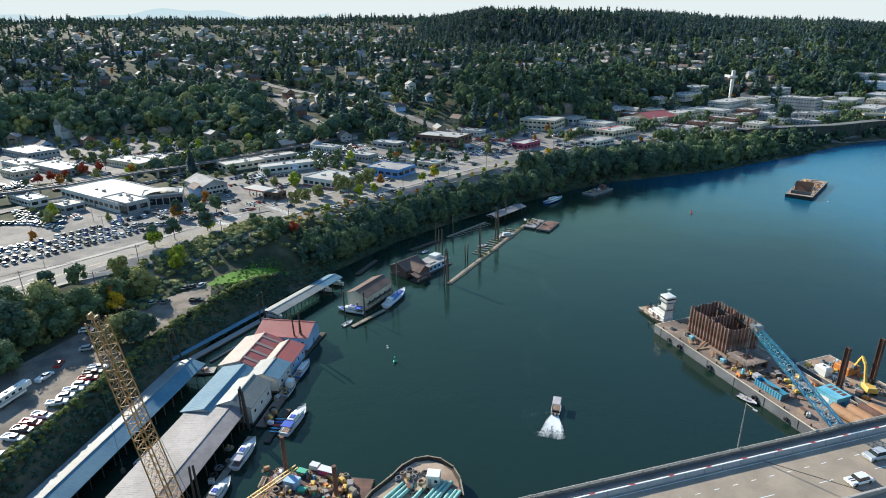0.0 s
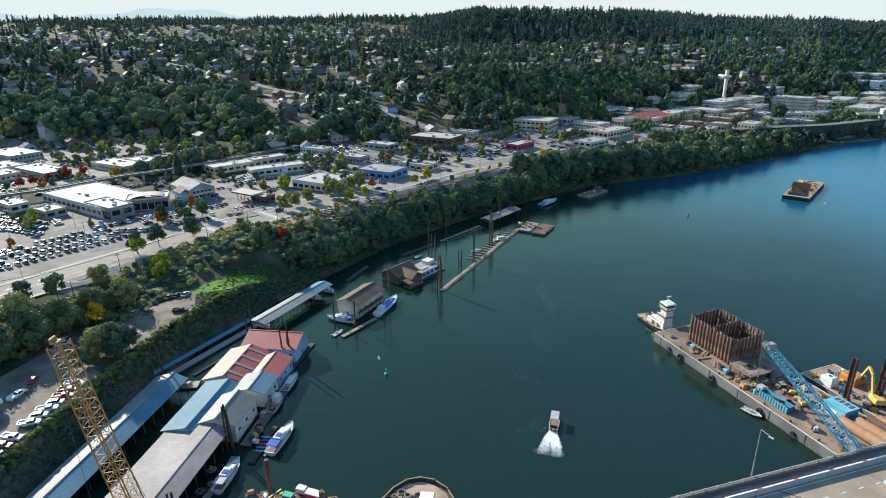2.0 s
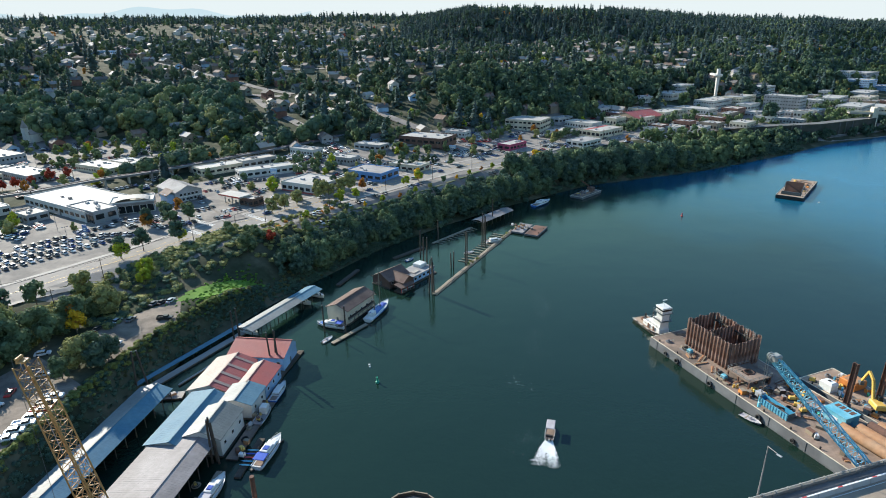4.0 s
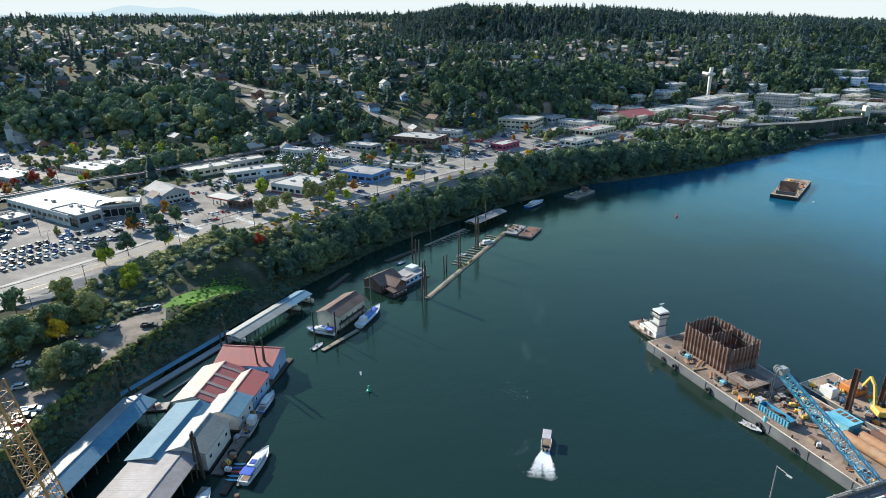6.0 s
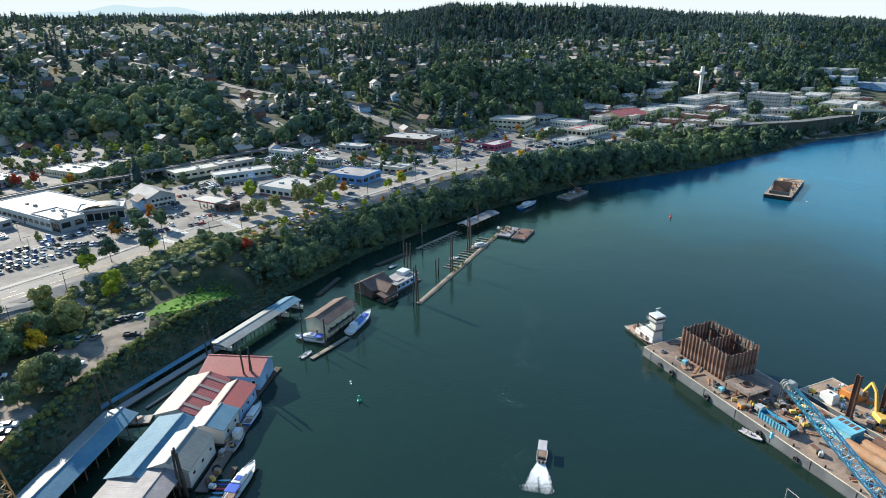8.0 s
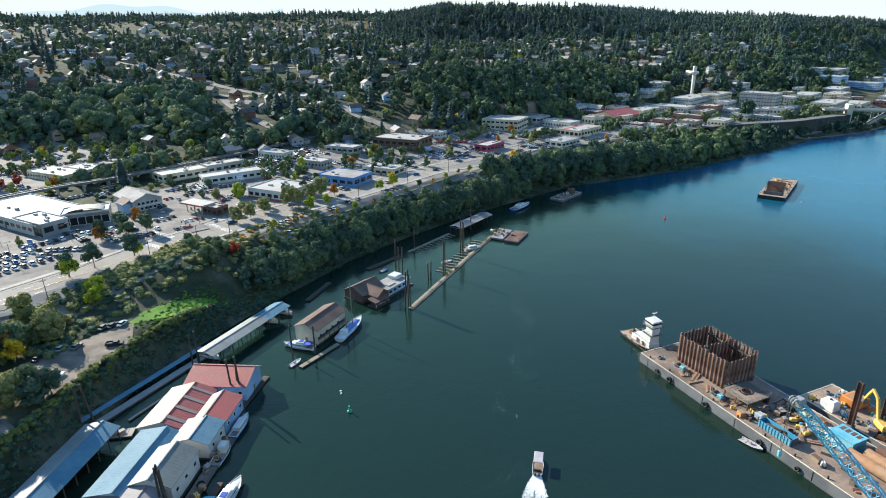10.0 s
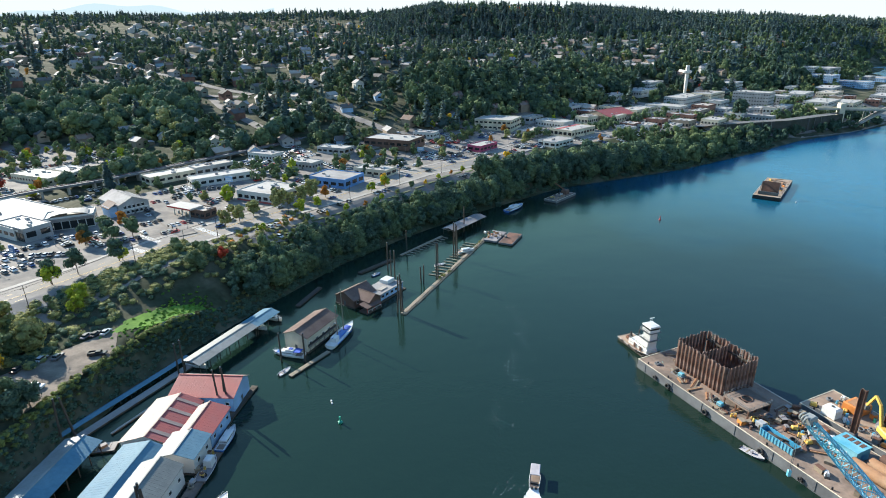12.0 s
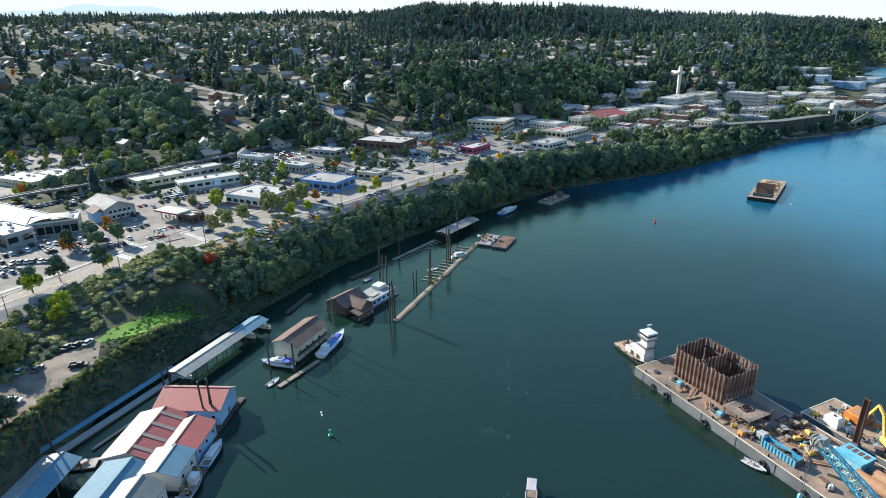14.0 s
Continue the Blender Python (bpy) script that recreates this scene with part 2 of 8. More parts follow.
        return self.add(up + lo, [(0, 1, 2, 3), (7, 6, 5, 4)] + [(j, i, 4 + i, 4 + j) for i, j in ((0, 1), (1, 2), (2, 3), (3, 0))])

    def ring(self, x, y, z, r, w, axis="z", n=12, m=6):
        """A torus, for tyres."""
        vs, fs = [], []
        for i in range(n):
            t = 2 * math.pi * i / n
            for j in range(m):
                u = 2 * math.pi * j / m
                rr, h = r + w * math.cos(u), w * math.sin(u)
                p = {"z": (rr * math.cos(t), rr * math.sin(t), h), "y": (rr * math.cos(t), h, rr * math.sin(t)), "x": (h, rr * math.cos(t), rr * math.sin(t))}[axis]
                vs.append((x + p[0], y + p[1], z + p[2]))
        for i in range(n):
            for j in range(m):
                fs.append((i * m + j, ((i + 1) % n) * m + j, ((i + 1) % n) * m + (j + 1) % m, i * m + (j + 1) % m))
        return self.add(vs, fs)

    def data(self, name, material, smooth=False):
        me = bpy.data.meshes.new(name)
        me.from_pydata(self.v, [], self.f)
        me.materials.append(MAT[material])
        if smooth:
            me.shade_smooth()
        return me


def part(name, mesh, material, parent=None, label="", smooth=False):
    ob = new(name, mesh.data(name, material, smooth) if isinstance(mesh, Mesh) else mesh)
    ob.parent = parent
    if label:
        ob["label"] = label
    return ob


def thing(name, x, y, z, rz, label, category, group="", kind=""):
    ob = new(name)
    ob.matrix_basis = pose(x, y, z, 0, 0, rz)
    ob.empty_display_size = 0.5
    return tagged(ob, label, category, group, kind)


def solo(name, mesh, material, label, category, group="", kind="", at=None, smooth=False):
    ob = part(name, mesh, material, smooth=smooth)
    if at is not None:
        ob.matrix_basis = at
    return tagged(ob, label, category, group, kind)


def array_mesh(name, verts, faces, material):
    me = bpy.data.meshes.new(name)
    nv, nf, k = len(verts), len(faces), faces.shape[1]
    me.vertices.add(nv)
    me.vertices.foreach_set("co", np.ascontiguousarray(verts, dtype=np.float32).ravel())
    me.loops.add(nf * k)
    me.loops.foreach_set("vertex_index", np.ascontiguousarray(faces, dtype=np.int32).ravel())
    me.polygons.add(nf)
    me.polygons.foreach_set("loop_start", np.arange(0, nf * k, k, dtype=np.int32))
    me.update(calc_edges=True)
    me.materials.append(MAT[material])
    return me


# ---- ground ----
SHORE = np.array([(-122, -900), (-112, 0), (-108, 60), (-104.5, 112), (-101, 140), (-96.5, 172), (-92.5, 192), (-84, 217), (-70, 243), (-54, 268), (-27, 309), (6, 345), (45, 381), (91, 416), (124, 440),
                  (193, 465), (238, 483), (290, 512), (333, 536), (400, 580), (470, 610), (567, 657), (720, 740), (900, 860), (1500, 1250), (4000, 3000)], float)
EAST = np.array([(330, -900), (335, 100), (470, 420), (690, 640), (960, 790), (1600, 1150), (4000, 2700)], float)


def shore_distance(px, py, line):
    """Distance to a shoreline, positive to its left."""
    best, sign = np.full(np.shape(px), 1e9), np.ones(np.shape(px))
    for (ax, ay), (bx, by) in zip(line[:-1], line[1:]):
        dx, dy = bx - ax, by - ay
        t = np.clip(((px - ax) * dx + (py - ay) * dy) / (dx * dx + dy * dy), 0, 1)
        d = np.hypot(px - ax - t * dx, py - ay - t * dy)
        side = np.where(dx * (py - ay) - dy * (px - ax) >= 0, 1.0, -1.0)
        near = d < best - 1e-9
        best, sign = np.where(near, d, best), np.where(near, side, sign)
    return best * sign


POLAR_D = np.array([0, 350, 450, 550, 620, 700, 800, 950, 1250, 1400, 1700, 2000, 2500, 4900], float)
POLAR_A = np.array([-75, -42, -25, -10, 0, 5, 9, 16, 24, 32, 36, 39.5, 43, 75], float)
POLAR_Z = np.array([
    (18, 18, 19, 19, 21, 34, 56, 78, 100, 112, 136, 150, 150, 90),
    (18, 18, 19, 19, 21, 34, 56, 78, 100, 112, 136, 150, 150, 90),
    (18, 18, 19, 19, 22, 36, 55, 74, 97, 110, 137, 151, 151, 90),
    (18, 18, 19, 25, 36, 46, 60, 76, 96, 110, 139, 153, 152, 90),
    (18, 18, 19, 24, 40, 54, 66, 78, 92, 108, 141, 155, 153, 90),
    (18, 18, 18, 20, 34, 63, 69, 76, 83, 146, 162, 164, 154, 100),
    (18, 18, 18, 19, 23, 60, 65, 73, 83, 146, 160, 162, 150, 100),
    (18, 18, 18, 18, 19, 25, 60, 66, 86, 138, 151, 152, 146, 90),
    (18, 18, 18, 18, 19, 21, 24, 52, 78, 96, 124, 130, 128, 80),
    (16, 16, 16, 16, 17, 18, 19, 22, 66, 82, 112, 120, 122, 70),
    (15, 15, 15, 15, 16, 16, 17, 18, 30, 38, 62, 100, 116, 70),
    (14, 14, 14, 14, 15, 15, 15, 16, 14, 14, 14, 56, 108, 70),
    (14, 14, 14, 14, 15, 15, 15, 15, 13, 13, 13, 56, 108, 70),
    (14, 14, 14, 14, 15, 15, 16, 17, 26, 38, 60, 88, 100, 70)], float)


def ground_z(px, py):
    px, py = np.asarray(px, float), np.asarray(py, float)
    s = shore_distance(px, py, SHORE)
    e = -shore_distance(px, py, EAST)
    low = np.interp(s, [0, 2.0, 7.2, 44, 62], [0, 1.5, 11, 11.5, 18])
    high = np.interp(s, [0, 5, 18, 32], [0, 1.5, 12, 18])
    far = np.interp(s, [0, 6, 40, 60], [0, 2.0, 10, 16])
    k = np.clip((py - 228) / 40, 0, 1)
    k = k * k * (3 - 2 * k)
    near = low * (1 - k) + high * k
    k2 = np.clip((py - 420) / 60, 0, 1)
    near = near * (1 - k2) + far * k2
    d, a = np.hypot(px, py), np.degrees(np.arctan2(px, py))
    ai = np.clip(np.interp(a, POLAR_A, np.arange(len(POLAR_A))), 0, len(POLAR_A) - 1.001)
    di = np.clip(np.interp(d, POLAR_D, np.arange(len(POLAR_D))), 0, len(POLAR_D) - 1.001)
    i, j = ai.astype(int), di.astype(int)
    fa, fd = ai - i, di - j
    polar = (POLAR_Z[i, j] * (1 - fd) + POLAR_Z[i, j + 1] * fd) * (1 - fa) + (POLAR_Z[i + 1, j] * (1 - fd) + POLAR_Z[i + 1, j + 1] * fd) * fa
    w = np.clip((s - 70) / 60, 0, 1)
    land = near * (1 - w) + polar * w
    roll = 3.0 * np.sin(px * 0.011 + 1.3) * np.sin(py * 0.009 + 0.4) * np.clip((polar - 26) / 30, 0, 1)
    land = land + roll * w
    west = np.where(s > 0, land, -4 * np.clip(-s / 12, 0.04, 1))
    return np.where(e > 0, np.interp(e, [0, 25, 200, 2000], [0, 9, 16, 60]), west)


def gz(x, y):
    return float(ground_z(x, y))


def axis(lo, fine_lo, fine_hi, hi, step):
    inner = np.arange(fine_lo, fine_hi + step, step)
    out = lambda a, b: a + (b - a) * (np.linspace(0, 1, 42)[1:] ** 1.8)
    return np.concatenate([out(fine_lo, lo)[::-1], inner, out(inner[-1], hi)])


gx, gy = axis(-4700, -330, 620, 4700, 6.0), axis(-900, 20, 940, 4700, 6.0)
GX, GY = np.meshgrid(gx, gy)
gv = np.stack([GX, GY, ground_z(GX, GY)], -1).reshape(-1, 3)
nx, ny = len(gx), len(gy)
ii = (np.arange(ny - 1)[:, None] * nx + np.arange(nx - 1)[None]).ravel()
ground_mesh = array_mesh("ground", gv, np.stack([ii, ii + 1, ii + nx + 1, ii + nx], 1), "undergrowth")
ground_mesh.shade_smooth()
tagged(new("ground", ground_mesh), "wooded river valley ground rising to a tree-covered ridge", "ground", kind="structure")

# water
wm = bpy.data.materials.new("river_water")
wm.use_nodes = True
n, link = wm.node_tree.nodes, wm.node_tree.links.new
bsdf = n["Principled BSDF"]
bsdf.inputs["IOR"].default_value = 1.33
coord = n.new("ShaderNodeTexCoord")
# calm silty water near the bank, breezy farther out, sky reflection painted in blue
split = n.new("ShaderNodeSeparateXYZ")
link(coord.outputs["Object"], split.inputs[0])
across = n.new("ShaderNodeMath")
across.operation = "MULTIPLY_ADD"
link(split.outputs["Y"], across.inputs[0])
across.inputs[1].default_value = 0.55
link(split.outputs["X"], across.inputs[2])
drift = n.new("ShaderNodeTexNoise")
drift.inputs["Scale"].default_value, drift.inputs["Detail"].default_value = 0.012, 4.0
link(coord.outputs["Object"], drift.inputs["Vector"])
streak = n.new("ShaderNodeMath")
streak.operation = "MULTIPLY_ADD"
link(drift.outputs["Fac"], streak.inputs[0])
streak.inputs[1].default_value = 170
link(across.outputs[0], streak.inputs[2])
breeze_sky = n.new("ShaderNodeMapRange")
breeze_sky.inputs["From Min"].default_value, breeze_sky.inputs["From Max"].default_value = 400, 660
link(streak.outputs[0], breeze_sky.inputs["Value"])
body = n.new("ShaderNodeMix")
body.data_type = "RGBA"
# far colour: the sky's blue reflection added to the water's own tint
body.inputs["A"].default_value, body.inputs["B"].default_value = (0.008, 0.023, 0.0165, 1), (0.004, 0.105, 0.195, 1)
link(breeze_sky.outputs["Result"], body.inputs["Factor"])
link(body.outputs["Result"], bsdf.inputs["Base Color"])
rough = n.new("ShaderNodeMapRange")
rough.inputs["To Min"].default_value, rough.inputs["To Max"].default_value = 0.13, 0.24
link(breeze_sky.outputs["Result"], rough.inputs["Value"])
link(rough.outputs["Result"], bsdf.inputs["Roughness"])
heights = []
for sc, amp in ((0.9, 0.035), (0.22, 0.06), (0.03, 0.25)):
    tex = n.new("ShaderNodeTexNoise")
    tex.inputs["Scale"].default_value, tex.inputs["Detail"].default_value = sc, 3.0
    link(coord.outputs["Object"], tex.inputs["Vector"])
    mul = n.new("ShaderNodeMath")
    mul.operation = "MULTIPLY"
    mul.inputs[1].default_value = amp
    link(tex.outputs["Fac"], mul.inputs[0])
    heights.append(mul)
add1, add2 = n.new("ShaderNodeMath"), n.new("ShaderNodeMath")
link(heights[0].outputs[0], add1.inputs[0])
link(heights[1].outputs[0], add1.inputs[1])
link(add1.outputs[0], add2.inputs[0])
link(heights[2].outputs[0], add2.inputs[1])
bmp = n.new("ShaderNodeBump")
bmp.inputs["Strength"].default_value, bmp.inputs["Distance"].default_value = 1.0, 1.0
link(add2.outputs[0], bmp.inputs["Height"])
link(bmp.outputs["Normal"], bsdf.inputs["Normal"])
MAT["water"] = wm
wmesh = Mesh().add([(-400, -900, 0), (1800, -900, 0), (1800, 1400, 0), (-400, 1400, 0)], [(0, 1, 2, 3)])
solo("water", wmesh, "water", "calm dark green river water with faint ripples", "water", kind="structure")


# ---- roads, lots and the bridge ----
def repeat(name, data, spots, parent, label=""):
    """Alike pieces under one thing, on one mesh. spots: x, y, z and degrees about z."""
    for x, y, z, rz in spots:
        ob = new(name, data)
        ob.parent = parent
        ob.matrix_basis = pose(x, y, z, 0, 0, rz)
        if label:
            ob["label"] = label


def resample(line, step):
    line = np.array(line, float)
    seg = np.hypot(*np.diff(line, axis=0).T)
    s = np.concatenate([[0], np.cumsum(seg)])
    t = np.linspace(0, s[-1], max(2, int(s[-1] / step) + 1))
    return np.stack([np.interp(t, s, line[:, 0]), np.interp(t, s, line[:, 1])], 1)


def offset(line, d):
    """The line moved d metres to its right."""
    line = np.array(line, float)
    g = np.gradient(line, axis=0)
    g /= np.hypot(*g.T)[:, None] + 1e-9
    return line + np.stack([g[:, 1], -g[:, 0]], 1) * d


def ribbon(line, left, right, lift, step=6.0, across=4, flat=None):
    """A strip of ground along a line, from left to right of it."""
    line = resample(line, step)
    rows = []
    for k in range(across + 1):
        p = offset(line, left + (right - left) * k / across)
        z = np.full(len(p), flat) if flat is not None else ground_z(p[:, 0], p[:, 1]) + lift
        rows.append(np.column_stack([p, z]))
    m = Mesh()
    v, n = np.concatenate(rows), len(line)
    m.add(v.tolist(), [(k * n + i, (k + 1) * n + i, (k + 1) * n + i + 1, k * n + i + 1) for k in range(across) for i in range(n - 1)])
    return m


def patch(corners, lift, n=8):
    """A draped four-sided patch of ground."""
    a, b, c, d = [np.array(p, float) for p in corners]
    m, vs = Mesh(), []
    for i in range(n + 1):
        for j in range(n + 1):
            u, w = i / n, j / n
            p = (a * (1 - u) + b * u) * (1 - w) + (d * (1 - u) + c * u) * w
            vs.append(p)
    vs = np.array(vs)
    vs = np.column_stack([vs, ground_z(vs[:, 0], vs[:, 1]) + lift]).tolist()
    return m.add(vs, [(i * (n + 1) + j, (i + 1) * (n + 1) + j, (i + 1) * (n + 1) + j + 1, i * (n + 1) + j + 1) for i in range(n) for j in range(n)])


ROAD = [(-330, 75), (-250, 142), (-173, 207), (-155, 230), (-130, 263), (-104, 302), (-75, 333), (-31, 376), (34, 445), (64, 474), (110, 515), (180, 560), (260, 590), (330, 606), (405, 612), (480, 640), (620, 720)]
solo("town_ground", ribbon(ROAD, -100, 24, 0.10, 8.0, 10), "pale_asphalt", "sunlit grey concrete and asphalt yards of the town strip", "pavement", kind="structure")
solo("back_yards", patch([(-450, 330), (-228, 398), (-205, 520), (-400, 600)], 0.12, 44), "pale_asphalt", "grey paved yards and lots behind the railway", "pavement", kind="structure")
solo("riverside_lot", ribbon([(-88, 320), (-75, 333), (-31, 376), (34, 445), (64, 474), (104, 510)], 12.7, 32, 0.17, 6.0, 6), "pale_asphalt", "paved parking strip between the river road and the bank", "parking lot", kind="structure")
solo("road", ribbon(ROAD, -10, 10, 0.22, 6.0, 4), "asphalt", "wide grey asphalt river road with several lanes", "road", kind="structure")
solo("pavement", ribbon(ROAD, 10.1, 12.6, 0.36, 6.0, 1), "concrete", "pale concrete pavement along the river road", "pavement", kind="structure")
solo("pavement_far", ribbon(ROAD, -12.8, -10.1, 0.36, 6.0, 1), "concrete", "pale concrete pavement along the river road", "pavement", kind="structure")
marks = Mesh()
rl = resample(ROAD, 3.0)
for off in (-4.2, 4.2):
    o = offset(rl, off)
    oz = ground_z(o[:, 0], o[:, 1])
    for i in range(0, len(o) - 1, 4):
        (x0, y0), (x1, y1) = o[i], o[i + 1]
        z = oz[i] + 0.26
        marks.box((x0 + x1) / 2, (y0 + y1) / 2, z, 3.0, 0.18, 0.012, math.atan2(y1 - y0, x1 - x0))
for off in (-0.25, 0.25):
    o = offset(rl, off)
    oz = ground_z(o[:, 0], o[:, 1])
    for i in range(len(o) - 1):
        (x0, y0), (x1, y1) = o[i], o[i + 1]
        marks.box((x0 + x1) / 2, (y0 + y1) / 2, oz[i] + 0.26, 3.1, 0.14, 0.012, math.atan2(y1 - y0, x1 - x0))
solo("lane_markings", marks, "paint_yellow", "worn lane lines painted on the river road", "road marking", kind="structure")
solo("lower_lot", patch([(-117, 92), (-106, 168), (-130, 186), (-158, 104)], 0.12, 12), "gravel", "worn gravel parking lot above the river bank", "parking lot", kind="structure")
solo("bank_lot", patch([(-105, 180), (-93.5, 212), (-100, 230), (-124, 200)], 0.14, 10), "gravel", "shaded brown gravel parking lot on the river bank", "parking lot", kind="structure")
lawn = patch([(-96, 218), (-72, 252), (-79, 264), (-104, 231)], 0.16, 24)
keep = lambda f: sum(((lawn.v[i][0] * 0.77 + lawn.v[i][1] * 0.64 - 86.5) / 19.5) ** 2 + ((lawn.v[i][0] * -0.64 + lawn.v[i][1] * 0.77 - 240.0) / 5.8) ** 2 + 0.22 * math.sin(lawn.v[i][0] * 0.9) * math.sin(lawn.v[i][1] * 0.7) for i in f) / len(f) < 0.9
lawn.f = [f for f in lawn.f if keep(f)]
solo("lawn", lawn, "grass", "bright green grass slope on the bank", "grass", kind="structure")
HILL_ROADS = (("hill_road", [(-190, 690), (-172, 655), (-135, 600), (-108, 560), (-85, 520), (-60, 480), (-50, 455)], 4), ("hill_street", [(-60, 640), (-40, 600), (-5, 560), (20, 530), (45, 505), (62, 480)], 4.5),
              ("hill_lane", [(-560, 1060), (-500, 985), (-430, 930), (-330, 860), (-260, 800), (-200, 740), (-150, 700)], 4), ("back_street", [(-330, 170), (-262, 300), (-228, 352), (-205, 385)], 4), ("cross_street", [(-150, 395), (-120, 340), (-100, 312)], 4.5),
              ("back_lane", [(-350, 780), (-240, 720), (-190, 700), (-150, 690)], 4), ("north_street", [(-240, 860), (-130, 850), (-60, 900)], 4))
for nm, line, w in HILL_ROADS:
    solo(nm, ribbon(line, -w, w, 0.55, 8.0, 2), "pale_asphalt", "sunlit street climbing between trees and houses", "road", kind="structure")

zebra = Mesh()
for cx, cy, t in ((-112, 290, 0.97), (-92, 316, 0.80), (-118, 309, 0.9)):
    for k in range(-7, 8):
        px, py = cx - math.sin(t) * k * 1.25, cy + math.cos(t) * k * 1.25
        zebra.box(px, py, gz(px, py) + 0.25, 3.0, 0.55, 0.012, t)
solo("crossing_marks", zebra, "paint_white", "worn white pedestrian crossing bars at the junction", "road marking", kind="structure")

# the motorway bridge: local x runs along it, y = 0 is its downstream rail
bridge = thing("motorway_bridge", 34.3, 81.1, 38.0, math.degrees(math.atan2(14.3, 52.2)), "wide concrete motorway bridge with worn lanes and low parapets", "bridge")
B0, B1, WIDE = -170.0, 310.0, -31.0
m = Mesh().box((B0 + B1) / 2, WIDE / 2, -2.6, B1 - B0, abs(WIDE), 2.6)
part("deck", m, "bridge_deck", bridge)
repeat("parapet_panel", Mesh().box(0, 0, -0.5, 5.92, 0.55, 1.15, bevel=0.05).data("parapet_panel", "dark_concrete"), [(B0 + i * 6 + 3, -0.2, 0, 0) for i in range(int((B1 - B0) / 6))], bridge)
repeat("rail_post", Mesh().box(0, 0, 0.66, 0.28, 0.42, 0.34, bevel=0.04).data("rail_post", "concrete"), [(-50 + i * 2.6, -0.2, 0, 0) for i in range(80)], bridge)
part("handrail", Mesh().box((B0 + B1) / 2, -0.2, 0.86, B1 - B0, 0.16, 0.16), "concrete", bridge)
m = Mesh().box((B0 + B1) / 2, -1.55, 0.0, B1 - B0, 1.9, 0.10)
part("shoulder", m, "dark_concrete", bridge, "dark strip of roadwork along the edge")
seg = Mesh().add([(0.03, 0.3, 0.0), (3.70, 0.3, 0.0), (3.70, -0.3, 0.0), (0.03, -0.3, 0.0), (0.03, 0.13, 0.95), (3.70, 0.13, 0.95), (3.70, -0.13, 0.95), (0.03, -0.13, 0.95)],
                 [(0, 1, 2, 3), (7, 6, 5, 4), (4, 5, 1, 0), (5, 6, 2, 1), (6, 7, 3, 2), (7, 4, 0, 3)])
# shade put into the grey barrier faces, sunlight into a white top strip
repeat("barrier_segment", seg.data("barrier_segment", "wall_grey"), [(B0 + i * 3.75, -2.75, 0, 0) for i in range(int((B1 - B0) / 3.75))], bridge)
part("barrier_cap", Mesh().box((B0 + B1) / 2, -2.75, 0.952, B1 - B0, 0.27, 0.03), "paint_white", bridge, "white barrier top with sunlight put into its colour")
repeat("red_strip", Mesh().box(0, 0, 0, 1.0, 0.2, 0.03).data("red_strip", "paint_red"), [(-50 + i * 7.5 + 1, -2.75, 0.986, 0) for i in range(28)], bridge)
repeat("lane_dash", Mesh().box(0, 0, 0, 1.0, 0.14, 0.012).data("lane_dash", "paint_white"), [(-50 + i * 3.72, -6.75, 0.005, 0) for i in range(56)], bridge)
repeat("lane_dash", Mesh().box(0, 0, 0, 3.05, 0.14, 0.012).data("lane_dash", "paint_white"), [(B0 + i * 12.2 + 3.2, -10.4, 0.005, 0) for i in range(int((B1 - B0) / 12.2))], bridge)
part("edge_line", Mesh().box((B0 + B1) / 2, -3.5, 0.005, B1 - B0, 0.12, 0.012), "paint_white", bridge)
repeat("median_segment", Mesh().box(0, 0, 0, 5.95, 0.5, 0.85, bevel=0.08).data("median_segment", "concrete"), [(B0 + i * 6 + 3, -14.9, 0, 0) for i in range(int((B1 - B0) / 6))], bridge)
m = Mesh().box((B0 + B1) / 2, -30.8, 0, B1 - B0, 0.4, 0.95, bevel=0.05)
part("near_parapet", m, "concrete", bridge)
m = Mesh().beam((22.0, -3.2, 0.012), (33.0, -14.6, 0.012), 0.16, 0.02)
part("expansion_joint", m, "black", bridge)
for y in (-4, -12, -20, -28):
    part("girder", Mesh().box((B0 + B1) / 2, y, -5.2, B1 - B0, 0.7, 2.62), "steel_hull", bridge)
for x in (-100, 45, 150, 230):
    m = Mesh().box(x, -8, -44, 4.5, 7, 36.5, bevel=0.3).box(x, -23, -44, 4.5, 7, 36.5, bevel=0.3).box(x, -15.5, -8.0, 3.6, 28, 2.85, bevel=0.3)
    part("pier", m, "concrete", bridge)
lamp_post = thing("street_lamp", 53.2, 86.6, 38.6, 15.3, "tall thin grey lamp post on the bridge parapet", "street lamp")
part("pole", Mesh().rod((0, 0, 0), (0.1, 0.1, 9.6), 0.13, 0.07, 8), "metal_grey", lamp_post)
part("arm", Mesh().rod((0.1, 0.1, 9.5), (-0.5, -2.2, 10.1), 0.06, 0.05, 6), "metal_grey", lamp_post)
part("lamp_head", Mesh().box(-0.6, -2.6, 10.02, 0.34, 0.85, 0.16, 0.25, 0.05), "wall_grey", lamp_post)


